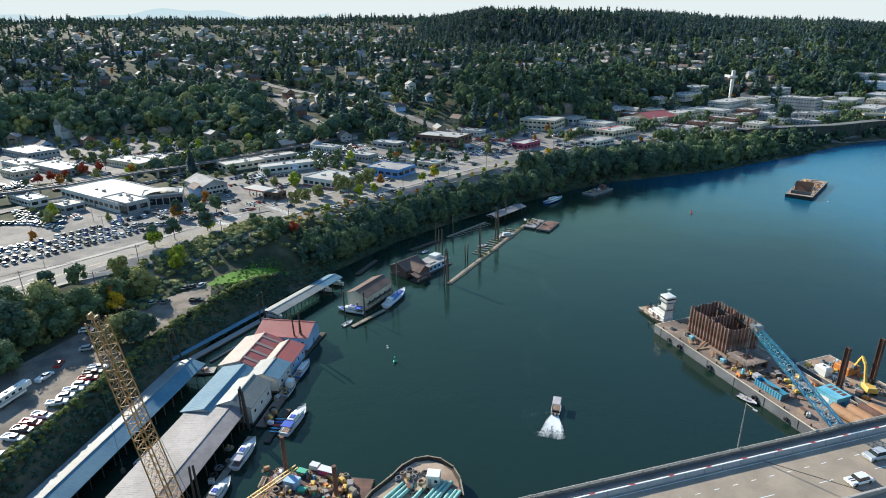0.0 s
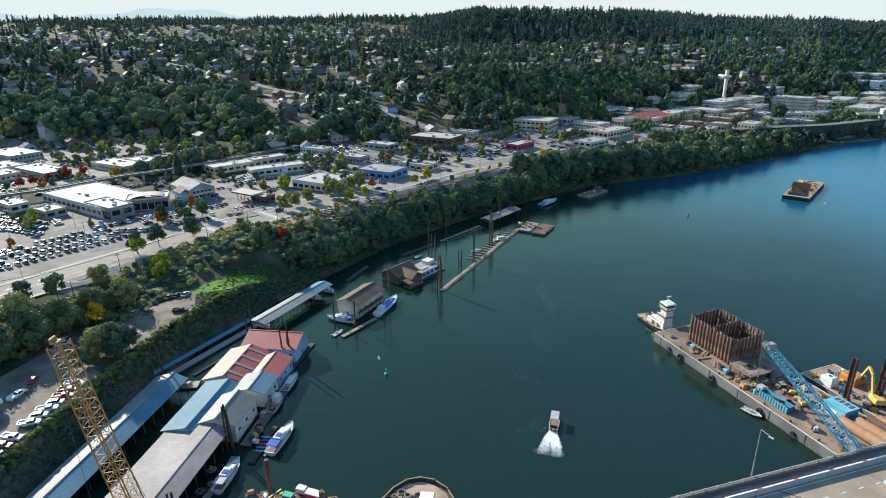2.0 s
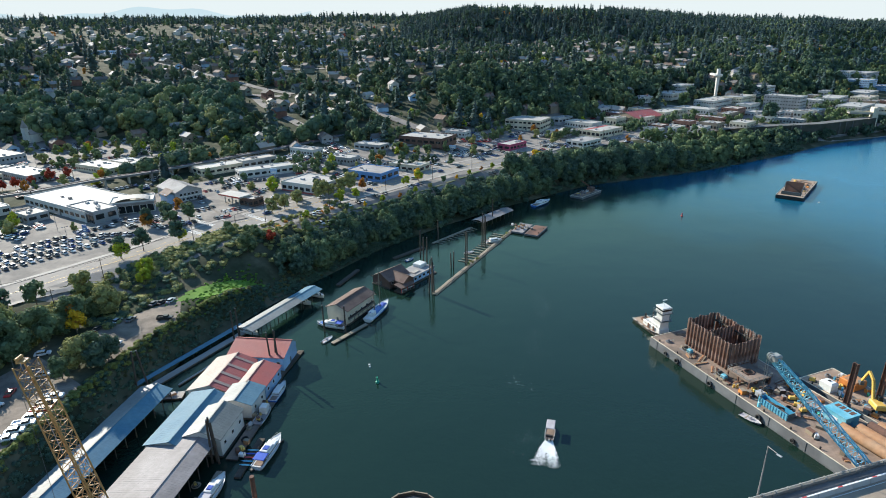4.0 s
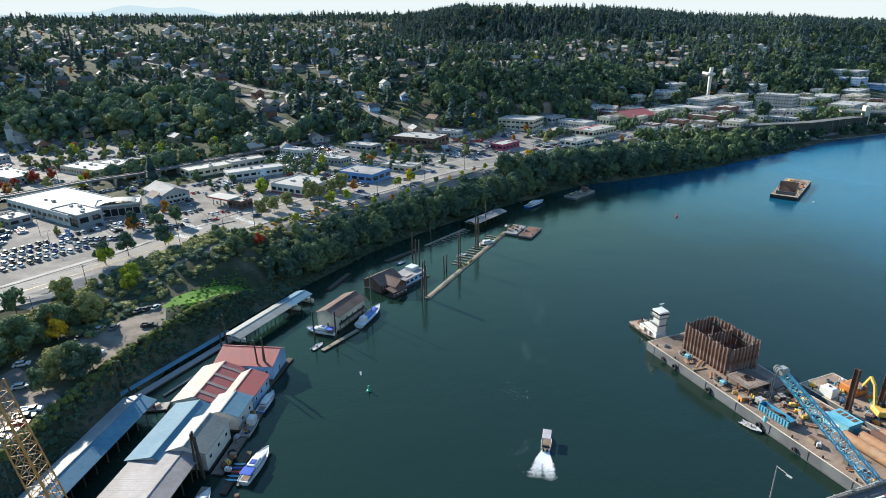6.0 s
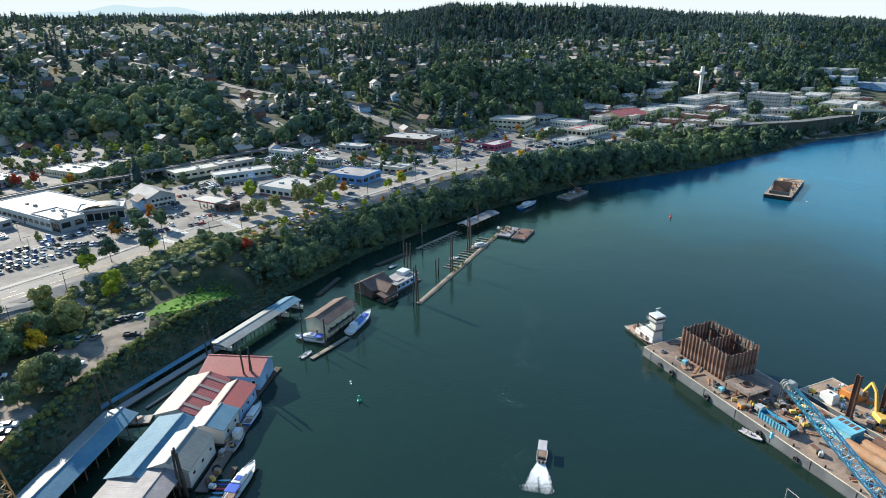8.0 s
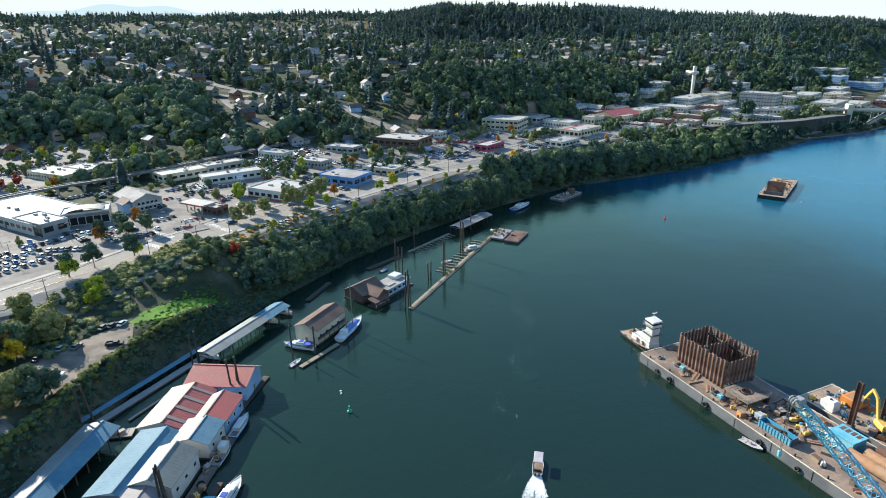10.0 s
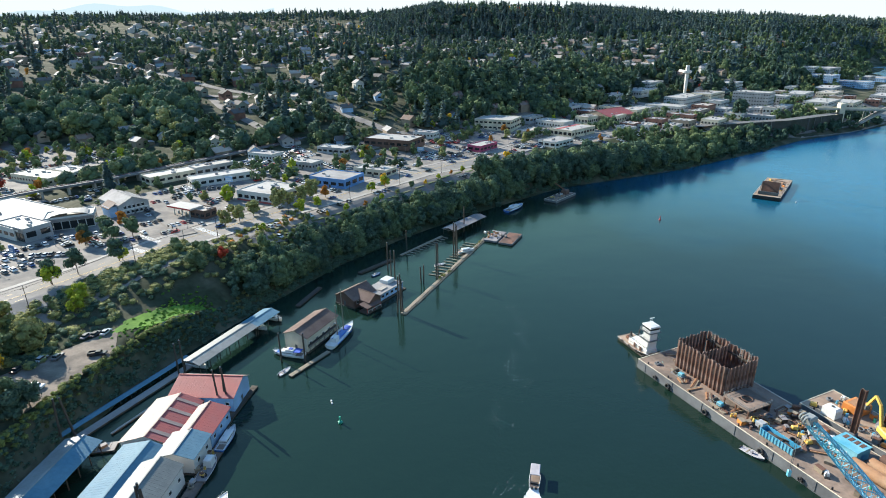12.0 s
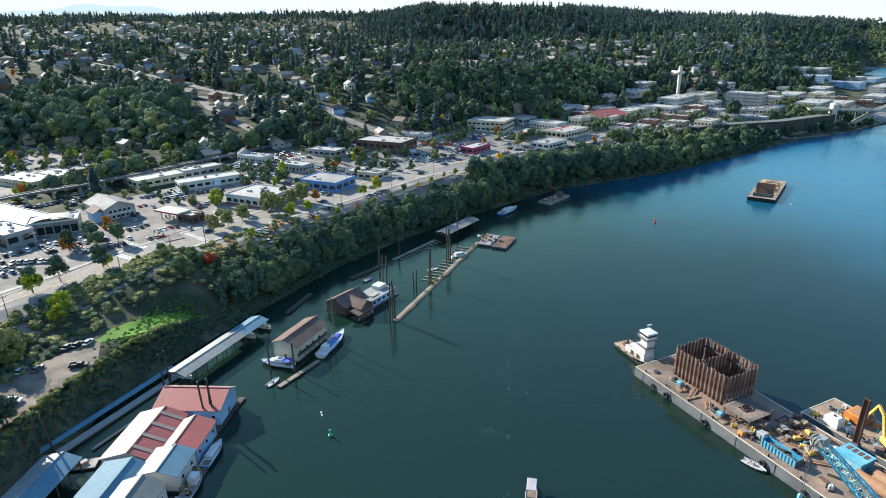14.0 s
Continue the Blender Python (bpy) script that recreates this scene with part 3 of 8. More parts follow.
# ---- the moorage ----
def ribbed(a, b, y0, y1, step, rise=0.018, t=0.14):
    """A sloping metal roof sheet in one piece, with standing ribs across it; a and b are x, z of its long edges."""
    prof, n = [], max(2, int((y1 - y0) / step))
    for i in range(n):
        y = y0 + i * (y1 - y0) / n
        prof += [(y, rise), (y + 0.09, rise), (y + 0.12, 0.0), (y + (y1 - y0) / n - 0.02, 0.0)]
    prof += [(y1, 0.0)]
    k = len(prof)
    vs = [(x, y, z + d) for x, z in (a, b) for y, d in prof] + [(x, y, z - t) for x, z in (a, b) for y, d in prof]
    fs = [(i, k + i, k + i + 1, i + 1) for i in range(k - 1)] + [(2 * k + i + 1, 3 * k + i + 1, 3 * k + i, 2 * k + i) for i in range(k - 1)]
    fs += [(2 * k + i, i, i + 1, 2 * k + i + 1) for i in range(k - 1)] + [(k + i, 3 * k + i, 3 * k + i + 1, k + i + 1) for i in range(k - 1)]
    fs += [(0, 2 * k, 3 * k, k), (k - 1, 2 * k - 1, 4 * k - 1, 3 * k - 1)]
    return Mesh().add(vs, fs)


def gable(name, x, y, rz, w, l, eave, ridge, at, west, east, wall, label, group="moorage roofs", base=0.6, open_sides=False, over=0.5, ribs=1.0, skylights=0, category="boathouse", bays=4.5):
    """A gabled building: local y runs along the ridge, w across, at is the ridge's place across (0 to 1)."""
    ob = thing(name, x, y, 0, rz, label, category, group)
    x0, x1, xr = -w / 2, w / 2, -w / 2 + w * at
    y0, y1 = -l / 2, l / 2
    for side, (xa, za, xb, zb), material in (("roof_west", (x0 - over, eave, xr, ridge), west), ("roof_east", (xr, ridge, x1 + over, eave), east)):
        m = ribbed((xa, za), (xb, zb), y0 - over, y1 + over, ribs)
        part("roof", m, material, ob)
    m = Mesh()
    m.beam((xr, y0 - over - 0.02, ridge + 0.07), (xr, y1 + over + 0.02, ridge + 0.07), 0.4, 0.1)
    part("ridge_cap", m, west, ob)
    if skylights:
        for i in range(skylights):
            yy = y0 + (i + 0.5) * l / skylights
            m = Mesh().slab((xr + 0.15, yy - 0.6, ridge + 0.10), (x1 + over - 0.1, yy - 0.6, eave + 0.13), (x1 + over - 0.1, yy + 0.6, eave + 0.13), (xr + 0.15, yy + 0.6, ridge + 0.10), 0.05)
            part("skylight", m, "roof_redpale", ob, "pale translucent roof strip")
    if open_sides:
        n = max(2, int(l / bays))
        for xx in (x0 + 0.2, x1 - 0.2):
            for i in range(n + 1):
                part("post", Mesh().box(xx, y0 + 0.2 + i * (l - 0.4) / n, base - 0.2, 0.22, 0.22, eave - base + 0.1), "timber_dark", ob)
        for xx in (x0 + 0.2, x1 - 0.2):
            part("beam", Mesh().beam((xx, y0, eave - 0.28), (xx, y1, eave - 0.28), 0.18, 0.28), "timber", ob)
        for i in range(n + 1):
            part("beam", Mesh().beam((x0, y0 + 0.2 + i * (l - 0.4) / n, eave - 0.56), (x1, y0 + 0.2 + i * (l - 0.4) / n, eave - 0.56), 0.14, 0.24), "timber", ob)
    else:
        pts = [(x0, eave - 0.05), (x0, base), (x1, base), (x1, eave - 0.05), (xr, ridge - 0.16)]
        m = Mesh()
        t = 0.18
        for yy, s in ((y0, 1), (y1, -1)):
            ring = [(px, yy, pz) for px, pz in pts] + [(px, yy + s * t, pz) for px, pz in pts]
            m.add(ring, [(0, 1, 2, 3, 4), (9, 8, 7, 6, 5)] + [(i, (i + 1) % 5, 5 + (i + 1) % 5, 5 + i) for i in range(5)])
        m.box(x0 + t / 2, 0, base, t, l - 2 * t - 0.01, eave - base - 0.12).box(x1 - t / 2, 0, base, t, l - 2 * t - 0.01, eave - base - 0.12)
        part("wall", m, wall, ob)
        for k, xx in ((-1, x0), (1, x1)):
            for i in range(max(2, int(l / 3.5))):
                yy = y0 + (i + 0.5) * l / max(2, int(l / 3.5))
                win = part("window", Mesh().box(xx + k * 0.03, yy, base + (eave - base) * 0.45, 0.08, 1.1, 1.0), "glass_dark", ob)
                part("frame", Mesh().box(xx + k * 0.05, yy, base + (eave - base) * 0.45 - 0.12, 0.08, 1.35, 0.1).box(xx + k * 0.05, yy, base + (eave - base) * 0.45 + 1.0, 0.08, 1.35, 0.1)
                     .box(xx + k * 0.05, yy - 0.62, base + (eave - base) * 0.45, 0.08, 0.1, 1.0).box(xx + k * 0.05, yy + 0.62, base + (eave - base) * 0.45, 0.08, 0.1, 1.0), "paint_white", win)
        part("door", Mesh().box(0.0, y0 - 0.04, base, 1.0, 0.08, 2.05, bevel=0.02), "metal_dark", ob)
    m = Mesh().box(0, 0, 0.05, w + (0.6 if not open_sides else 0), l + 0.6, base - 0.07)
    if not open_sides:
        part("float", m, "timber_dark", ob)
    return ob


AX = -9.0
gable("covered_moorage", -98.0, 112.0, AX, 10.0, 128.0, 4.6, 6.3, 0.55, "metal_pale", "metal_blue", "timber", "long open boat shelter with pale and blue ribbed metal roof", open_sides=True, ribs=0.9)
gable("grey_moorage", -75.0, 105.6, AX, 17.0, 87.0, 5.4, 6.6, 0.74, "metal_grey", "metal_grey", "timber", "wide open boat shelter with streaked grey metal roof", open_sides=True, ribs=0.75)
gable("blue_boathouse", -71.3, 157.8, AX, 11.0, 24.5, 5.4, 7.2, 0.68, "metal_blue", "metal_blue", "wall_white", "boathouse with wide sky-blue metal roof", ribs=0.9)
# office and small boathouse: sunlight on the west slope put into a paler metal
gable("moorage_office", -62.4, 154.2, AX, 10.8, 13.5, 6.3, 8.7, 0.5, "metal_pale", "office_roof_shaded", "wall_white", "two-storey white boat office, grey roof painted sunlit on one slope, shaded on the other", category="house")
gable("small_boathouse", -58.8, 169.0, AX, 10.6, 9.6, 5.5, 7.1, 0.52, "metal_pale", "metal_blue", "wall_white", "small boathouse with blue metal roof, one slope painted pale as sunlit")
# three red roofs: the slope towards the sun has its light in the paler colour
gable("red_boathouse", -56.2, 180.2, AX, 9.0, 12.4, 5.2, 7.0, 0.36, "roof_redpale", "roof_red", "wall_lightblue", "floating boathouse with red metal roof, one slope painted pale as sunlit")
gable("striped_boathouse", -68.4, 181.6, AX, 14.2, 19.5, 5.0, 7.5, 0.54, "roof_redpale", "roof_red", "wall_white", "wide boathouse with red metal roof, one slope painted pale as sunlit, and skylights", skylights=4)
gable("red_houseboat", -59.6, 197.4, AX + 90, 12.0, 20.0, 5.7, 8.3, 0.66, "roof_red", "roof_redpale", "wall_lightblue", "large floating house with broad red roof and pale blue walls", category="house")
gable("blue_north_moorage", -53.7, 245.7, -28.0, 7.2, 12.6, 4.6, 5.6, 0.5, "metal_blue", "metal_blue", "timber", "open boat shelter with dark blue metal roof", open_sides=True, ribs=1.2)
gable("north_moorage", -63.8, 226.7, -28.0, 7.2, 29.0, 4.6, 5.6, 0.5, "metal_pale", "metal_pale", "timber", "long narrow open boat shelter with white metal roof", open_sides=True, ribs=1.2)
tall = gable("tall_boathouse", -32.4, 234.0, -29.5, 10.2, 19.0, 6.4, 8.6, 0.5, "shingle_dark", "shingle_dark", "wall_cream", "tall cream boathouse with brown shingle roof")
# solid black strip stands for the shade inside the gallery's open slot
part("gallery", Mesh().box(5.16, 0, 2.7, 0.14, 18.4, 0.75), "black", tall, "black strip for the dark of an open gallery slot")
part("gallery_rail", Mesh().box(5.5, 0, 2.5, 0.7, 18.6, 0.14), "timber", tall)
for i in range(7):
    part("stilt", Mesh().box(5.75, -9 + i * 3.0, 0.3, 0.18, 0.18, 2.2), "timber_dark", tall)


# ---- trees ----
RNG = np.random.default_rng(7)


def leaf_cloud(centres, radii, count, size, rng, droop=0.0):
    """Small bent leaf clumps on the outsides of several balls: vertices and quads."""
    k = rng.choice(len(centres), count, p=radii ** 2 / (radii ** 2).sum())
    d = rng.normal(size=(count, 3))
    d[:, 2] = d[:, 2] * 0.9 + 0.25
    d /= np.linalg.norm(d, axis=1)[:, None]
    p = centres[k] + d * (radii[k] * rng.uniform(0.72, 1.08, count))[:, None]
    nrm = d + rng.normal(size=(count, 3)) * 0.34
    nrm /= np.linalg.norm(nrm, axis=1)[:, None]
    a = np.cross(nrm, rng.normal(size=(count, 3)))
    a /= np.linalg.norm(a, axis=1)[:, None]
    b = np.cross(nrm, a)
    s = (size * rng.uniform(0.6, 1.35, count))[:, None]
    a, b = a * s, b * s * rng.uniform(0.6, 1.0, count)[:, None]
    bend = nrm * s * 0.3
    v = np.stack([p - a, p - b * 0.9 + bend, p + a, p + b + bend], 1)
    v[..., 2] -= droop
    f = np.arange(count * 4).reshape(-1, 4)
    return v.reshape(-1, 3), f


def ball_faces(centres, radii, fine):
    """Rough closed balls: six or twenty-four quads each."""
    k = 2 if fine else 1
    g = np.linspace(-1, 1, k + 1)
    quads = []
    for ax in range(3):
        for sgn in (-1, 1):
            for i in range(k):
                for j in range(k):
                    q = []
                    for u, w in ((g[i], g[j]), (g[i + 1], g[j]), (g[i + 1], g[j + 1]), (g[i], g[j + 1])):
                        p = np.empty(3)
                        p[ax], p[(ax + 1) % 3], p[(ax + 2) % 3] = sgn, u * sgn, w
                        q.append(p / np.linalg.norm(p))
                    quads.append(q)
    unit = np.array(quads).reshape(-1, 3)
    v = (centres[:, None] + unit[None] * radii[:, None, None]).reshape(-1, 3)
    return v, np.arange(len(v)).reshape(-1, 4)


def broadleaf(h, w, clumps, leaves, size, seed, low=0.22, fine=True, heart=0.84):
    """A crown of leaf clumps, each with a solid heart under its leaves."""
    rng = np.random.default_rng(seed)
    c, r = [], []
    for i in range(clumps):
        u = rng.uniform(0, 1)
        z = low + (1 - low) * (0.12 + 0.76 * u)
        rad = w / 2 * math.sin(math.pi * (0.16 + 0.76 * u)) ** 0.7
        t = rng.uniform(0, 2 * math.pi)
        q = rad * math.sqrt(rng.uniform(0.05, 0.62))
        c.append((q * math.cos(t), q * math.sin(t), z * h))
        r.append(w * rng.uniform(0.15, 0.26))
    c, r = np.array(c), np.array(r)
    v, f = leaf_cloud(c, r, leaves, size, rng)
    hv, hf = ball_faces(c, r * (heart if fine else 0.92), fine)
    return np.concatenate([v, hv]), np.concatenate([f, hf + len(v)])


def conifer(h, w, leaves, seed, size=1.0):
    """A spire of drooping boughs: long narrow quads in uneven whorls round a slim solid heart."""
    rng = np.random.default_rng(seed)
    u = rng.uniform(0, 1, leaves) ** 0.8
    u = np.clip((np.floor(u * 11) + rng.uniform(0.1, 0.75, leaves)) / 11, 0, 0.985)
    z = h * (0.10 + 0.88 * u)
    t = rng.uniform(0, 2 * np.pi, leaves)
    reach = w / 2 * (1 - u) ** 0.8 * rng.uniform(0.42, 1.2, leaves) * (1 + 0.22 * np.sin(t * 2 + seed) * np.sin(u * 19 + seed)) + 0.04 * w
    out = np.stack([np.cos(t), np.sin(t), np.zeros(leaves)], 1)
    side = np.stack([-np.sin(t), np.cos(t), np.zeros(leaves)], 1)
    wd = (reach * 0.34 * size)[:, None]
    base = np.stack([np.zeros(leaves), np.zeros(leaves), z], 1) + out * (reach * 0.2)[:, None]
    tip = base + out * (reach * 0.85)[:, None]
    tip[:, 2] -= reach * rng.uniform(0.2, 0.6, leaves)
    mid = (base + tip) / 2
    mid[:, 2] += 0.10 * reach
    v = np.stack([base, mid - side * wd, tip, mid + side * wd], 1)
    heart = []
    for i in range(6):
        a, b = i * math.pi / 3, (i + 1) * math.pi / 3
        heart.append([(0.24 * w * math.cos(a), 0.24 * w * math.sin(a), 0.08 * h), (0.24 * w * math.cos(b), 0.24 * w * math.sin(b), 0.08 * h), (0.05 * w * math.cos(b), 0.05 * w * math.sin(b), 0.82 * h), (0.05 * w * math.cos(a), 0.05 * w * math.sin(a), 0.82 * h)])
    v = np.concatenate([v, np.array(heart)])
    return v.reshape(-1, 3), np.arange(len(v) * 4).reshape(-1, 4)


def trunk(h, r, seed, limbs=5, spread=0.25):
    rng = random.Random(seed)
    m = Mesh().rod((0, 0, -1.0), (0, 0, h * 0.35), r, r * 0.75, 7).rod((0, 0, h * 0.35), (0.1, 0, h * 0.75), r * 0.75, r * 0.25, 6)
    for i in range(limbs):
        t, z = rng.uniform(0, 6.28), h * rng.uniform(0.25, 0.55)
        m.rod((0, 0, z), (h * spread * math.cos(t), h * spread * math.sin(t), z + h * rng.uniform(0.15, 0.3)), r * 0.4, r * 0.12, 5)
    return m


TREE_KINDS = {}


def tree_kind(key, name, make, leaf, trunk_h, trunk_r, label):
    v, f = make
    TREE_KINDS[key] = (name, array_mesh("crown", v, f, "leaf_" + leaf), trunk(trunk_h, trunk_r, len(key) * 7).data("trunk", "bark"), label)


for i, leaf in enumerate(("green", "deep", "green", "deep")):
    tree_kind(f"bank{i}", "tree", broadleaf(16, 13, 30, 1000, 0.74, 20 + i, 0.06, heart=0.66), leaf, 14, 0.3, "full broadleaf tree with dense dark green crown on the bank")
for i, leaf in enumerate(("green", "olive", "deep")):
    tree_kind(f"near{i}", "tree", broadleaf(16, 13.5, 34, 1600, 0.58, 30 + i, 0.08, heart=0.66), leaf, 14, 0.3, "full broadleaf tree with dense green crown below the road")
for i, leaf in enumerate(("green", "deep", "olive")):
    tree_kind(f"town{i}", "tree", broadleaf(11, 8, 14, 620, 0.6, 40 + i, 0.2, heart=0.66), leaf, 9, 0.2, "round green street tree")
for leaf in ("yellow", "lime", "orange", "red"):
    tree_kind(leaf, "tree", broadleaf(8.5, 6.5, 12, 520, 0.5, 60 + len(leaf), 0.2, heart=0.66), leaf, 7, 0.16, {"yellow": "autumn tree with bright yellow leaves", "lime": "small tree with yellow-green leaves", "orange": "autumn tree with rusty orange leaves", "red": "small autumn tree with deep red leaves"}[leaf])
tree_kind("column", "tree", broadleaf(10, 5.0, 14, 620, 0.5, 75, 0.12, heart=0.66), "deep", 8, 0.18, "narrow dark green street tree")
for i in range(2):
    tree_kind(f"fir{i}", "fir_tree", conifer(26, 10.5, 700, 80 + i, 1.0), "conifer", 24, 0.35, "tall dark fir tree with drooping boughs")


def plant(key, x, y, scale=1.0, z=None, group="", turn=None):
    name, crown, stem, label = TREE_KINDS[key]
    ob = thing(name, x, y, gz(x, y) if z is None else z, random.uniform(0, 360) if turn is None else turn, label, "tree", group)
    ob.scale = (scale, scale, scale * random.uniform(0.9, 1.1))
    part("trunk", stem, "bark", ob)
    part("crown", crown, "leaf_green", ob)
    return ob


# trees along the bank
random.seed(3)
shore = resample(SHORE[9:20], 4.6)
inward = offset(shore, -1.0) - shore
for (x, y), inn in zip(shore, inward):
    if y > 475:
        continue
    tall = 0.30 + 0.95 * min(1, max(0, (y - 285) / 200)) if y < 520 else 0.7
    for k in range(3):
        s = random.uniform(3.5, 13) if y < 400 else random.uniform(4, 26)
        plant(random.choice(("bank0", "bank1", "bank2", "bank3")), x + inn[0] * s + random.uniform(-2, 2), y + inn[1] * s + random.uniform(-2, 2), max(0.66, tall) * random.uniform(0.75, 1.12), group="trees along the bank")


def steep(x, y, limit=0.25):
    """Where the ground rises more than limit in a metre."""
    dx, dy = (ground_z(x + 8, y) - ground_z(x - 8, y)) / 16, (ground_z(x, y + 8) - ground_z(x, y - 8)) / 16
    return np.hypot(dx, dy) > limit


def grove(x, y):
    """Uneven cover: above zero where trees crowd together."""
    return np.sin(x * 0.021 + 1) * np.sin(y * 0.017) + 0.6 * np.sin(x * 0.047 + y * 0.031) + 0.4 * np.sin(x * 0.09 - y * 0.07)


def scatter(n, amin, amax, dmin, dmax, keep):
    """n random spots in a sector round the origin where keep(x, y, ground height, shore distance) holds."""
    out = np.zeros((0, 2))
    while len(out) < n:
        a = np.radians(RNG.uniform(amin, amax, 4 * n))
        d = np.sqrt(RNG.uniform(dmin ** 2, dmax ** 2, 4 * n))
        x, y = d * np.sin(a), d * np.cos(a)
        out = np.concatenate([out, np.stack([x, y], 1)[keep(x, y, ground_z(x, y), shore_distance(x, y, SHORE))]])
    return out[:n]


# ---- on the river ----
def piling(x, y, top, group="mooring piles", lean=(0, 0), r=0.34, base=-3.0, label="dark weathered timber mooring pile standing in the river"):
    m = Mesh().rod((0, 0, base), (lean[0], lean[1], top), r, r * 0.82, 8)
    ob = thing("mooring_pile", x, y, 0, 0, label, "pile", group)
    part("shaft", m, "timber_dark", ob)
    part("cap", Mesh().rod((lean[0], lean[1], top), (lean[0] * 1.01, lean[1] * 1.01, top + 0.25), r * 0.9, r * 0.35, 8), "steel_hull", ob)


for x, y, top, lx, ly in ((-97.2, 180.4, 15, 0.8, 0.4), (-93.8, 182.4, 14, -2.2, 0.5), (-52.6, 191.2, 15.5, -0.8, 0.6), (-55.4, 191.6, 15, -0.4, -0.4), (-54.2, 192.6, 14.5, 0.7, 0), (-75.2, 213.4, 12.5, 0.2, 0), (-73.6, 214.6, 13, 0, 0.2),
                         (-60.4, 144.6, 14, 0.3, 0.2), (-59.2, 145.2, 14.5, -0.6, 0), (-58.2, 144.2, 13.5, -0.9, 0.4), (-61.6, 112.4, 14, 0.2, 0), (-60.6, 113.2, 13.5, -0.4, 0.3), (-33.0, 217.6, 11.5, 0.1, 0), (-41.4, 218.6, 11.5, 0, 0.1),
                         (0.2, 252.0, 16.5, 0.8, 0.2), (1.6, 252.8, 17, 0.2, 0.3), (2.6, 251.4, 15.5, -0.5, 0.2), (-2.2, 280.2, 17, 0.2, 0), (-0.6, 281.4, 16.5, 0.3, 0), (18.8, 285.8, 18, 0.4, 0), (19.8, 286.8, 17, 0.1, 0.2),
                         (12.6, 281.0, 9, 0.3, 0), (11.6, 281.6, 8, -0.3, 0), (29.6, 311.0, 19, 0.3, 0.1), (30.8, 312.0, 18, 0, 0), (31.6, 310.8, 17.5, -0.2, 0.2), (40, 352, 15, 0, 0), (-4.0, 300.0, 14, 0.3, 0), (6.0, 322.0, 12, 0, 0.2)):
    piling(x, y, top, lean=(lx, ly))


def boards(name, x, y, rz, l, w, z, label, group="floating docks", material="timber", step=1.6):
    """A floating dock: a dark float under cross boards, each its own piece."""
    ob = thing(name, x, y, 0, rz, label, "dock", group)
    part("float", Mesh().box(0, 0, -0.3, l - 0.2, w - 0.2, z + 0.16, bevel=0.05), "timber_dark", ob)
    n = max(2, int(l / step))
    data = Mesh().box(0, 0, 0, l / n - 0.06, w, 0.12, bevel=0.02).data("board", material)
    repeat("board", data, [(-l / 2 + (i + 0.5) * l / n, random.uniform(-0.03, 0.03), z - 0.12, random.uniform(-0.4, 0.4)) for i in range(n)], ob)
    return ob


random.seed(21)
boards("walkway_dock", -83.6, 200.0, 61.0, 48, 3.0, 0.75, "long weathered plank walkway along the shelters", material="concrete")
w = thing("covered_walkway", -86.3, 201.6, 0, 61.0, "narrow blue metal roof running along the plank walkway", "roof")
walk_roof = Mesh()
walk_roof.slab((-23.5, -1.3, 2.45), (23.5, -1.3, 2.45), (23.5, 0, 3.05), (-23.5, 0, 3.05), 0.08)
part("roof", walk_roof, "metal_blue", w)
part("roof", Mesh().slab((-23.5, 0.005, 3.05), (23.5, 0.005, 3.05), (23.5, 1.3, 2.45), (-23.5, 1.3, 2.45), 0.08), "metal_blue", w)
for i in range(13):
    part("post", Mesh().box(-23 + i * 46 / 12, 0, 0.2, 0.14, 0.14, 2.75), "timber_dark", w)
boards("shelter_dock", -88.5, 176.5, 5, 16, 4.0, 0.7, "wide pale dock at the end of the shelters", material="concrete")
boards("side_dock", -80.5, 190.5, 61, 17, 0.8, 0.6, "narrow pale float beside the walkway", material="concrete")
boards("front_dock", -49.6, 195.2, 76.5, 17.5, 2.2, 0.6, "dark dock along the red house", material="timber_dark")
boards("office_dock", -53.0, 160.0, 81, 30.0, 3.4, 0.6, "brown plank dock along the boathouses", material="deck_brown")
boards("slip_dock", -50.5, 146.0, 81, 16.0, 2.0, 0.6, "dark plank dock with stored kayaks", material="timber_dark")
boards("slip_finger", -46.0, 147.0, 66, 14.0, 0.9, 0.6, "narrow pale finger dock", material="timber")
boards("south_dock", -60.0, 121.0, 81, 40.0, 2.0, 0.6, "narrow plank dock beside the grey shelter")
boards("boathouse_dock", -31.0, 215.8, 52, 19.0, 1.8, 0.6, "pale plank dock beside the tall boathouse")
boards("shore_dock", -38.5, 272.0, 68, 20.0, 2.2, 0.7, "shaded dock against the bank", material="timber_dark")
boards("shore_dock", -10.0, 303.5, 45, 22.0, 2.4, 0.7, "shaded dock against the bank", material="timber_dark")

# log boom and the old slips
boom = thing("log_boom", 2.6, 250.2, 0, math.degrees(math.atan2(87.7, 47.9)), "long weathered log boom with moss and lying planks", "log boom")
for side in (-0.9, 0.1, 1.0):
    x = 0.0
    while x < 98:
        l = random.uniform(9, 15)
        part("log", Mesh().rod((x, side + random.uniform(-0.1, 0.1), 0.12), (min(x + l, 100), side + random.uniform(-0.1, 0.1), 0.16), 0.42, 0.36, 8), "timber", boom)
        x += l + 0.25
data = Mesh().box(0, 0, 0, 2.2, 1.5, 0.09).data("plank", "timber")
repeat("plank", data, [(1.2 + i * 2.3, 0.3, 0.52, random.uniform(-2, 2)) for i in range(42)], boom)
m = Mesh()
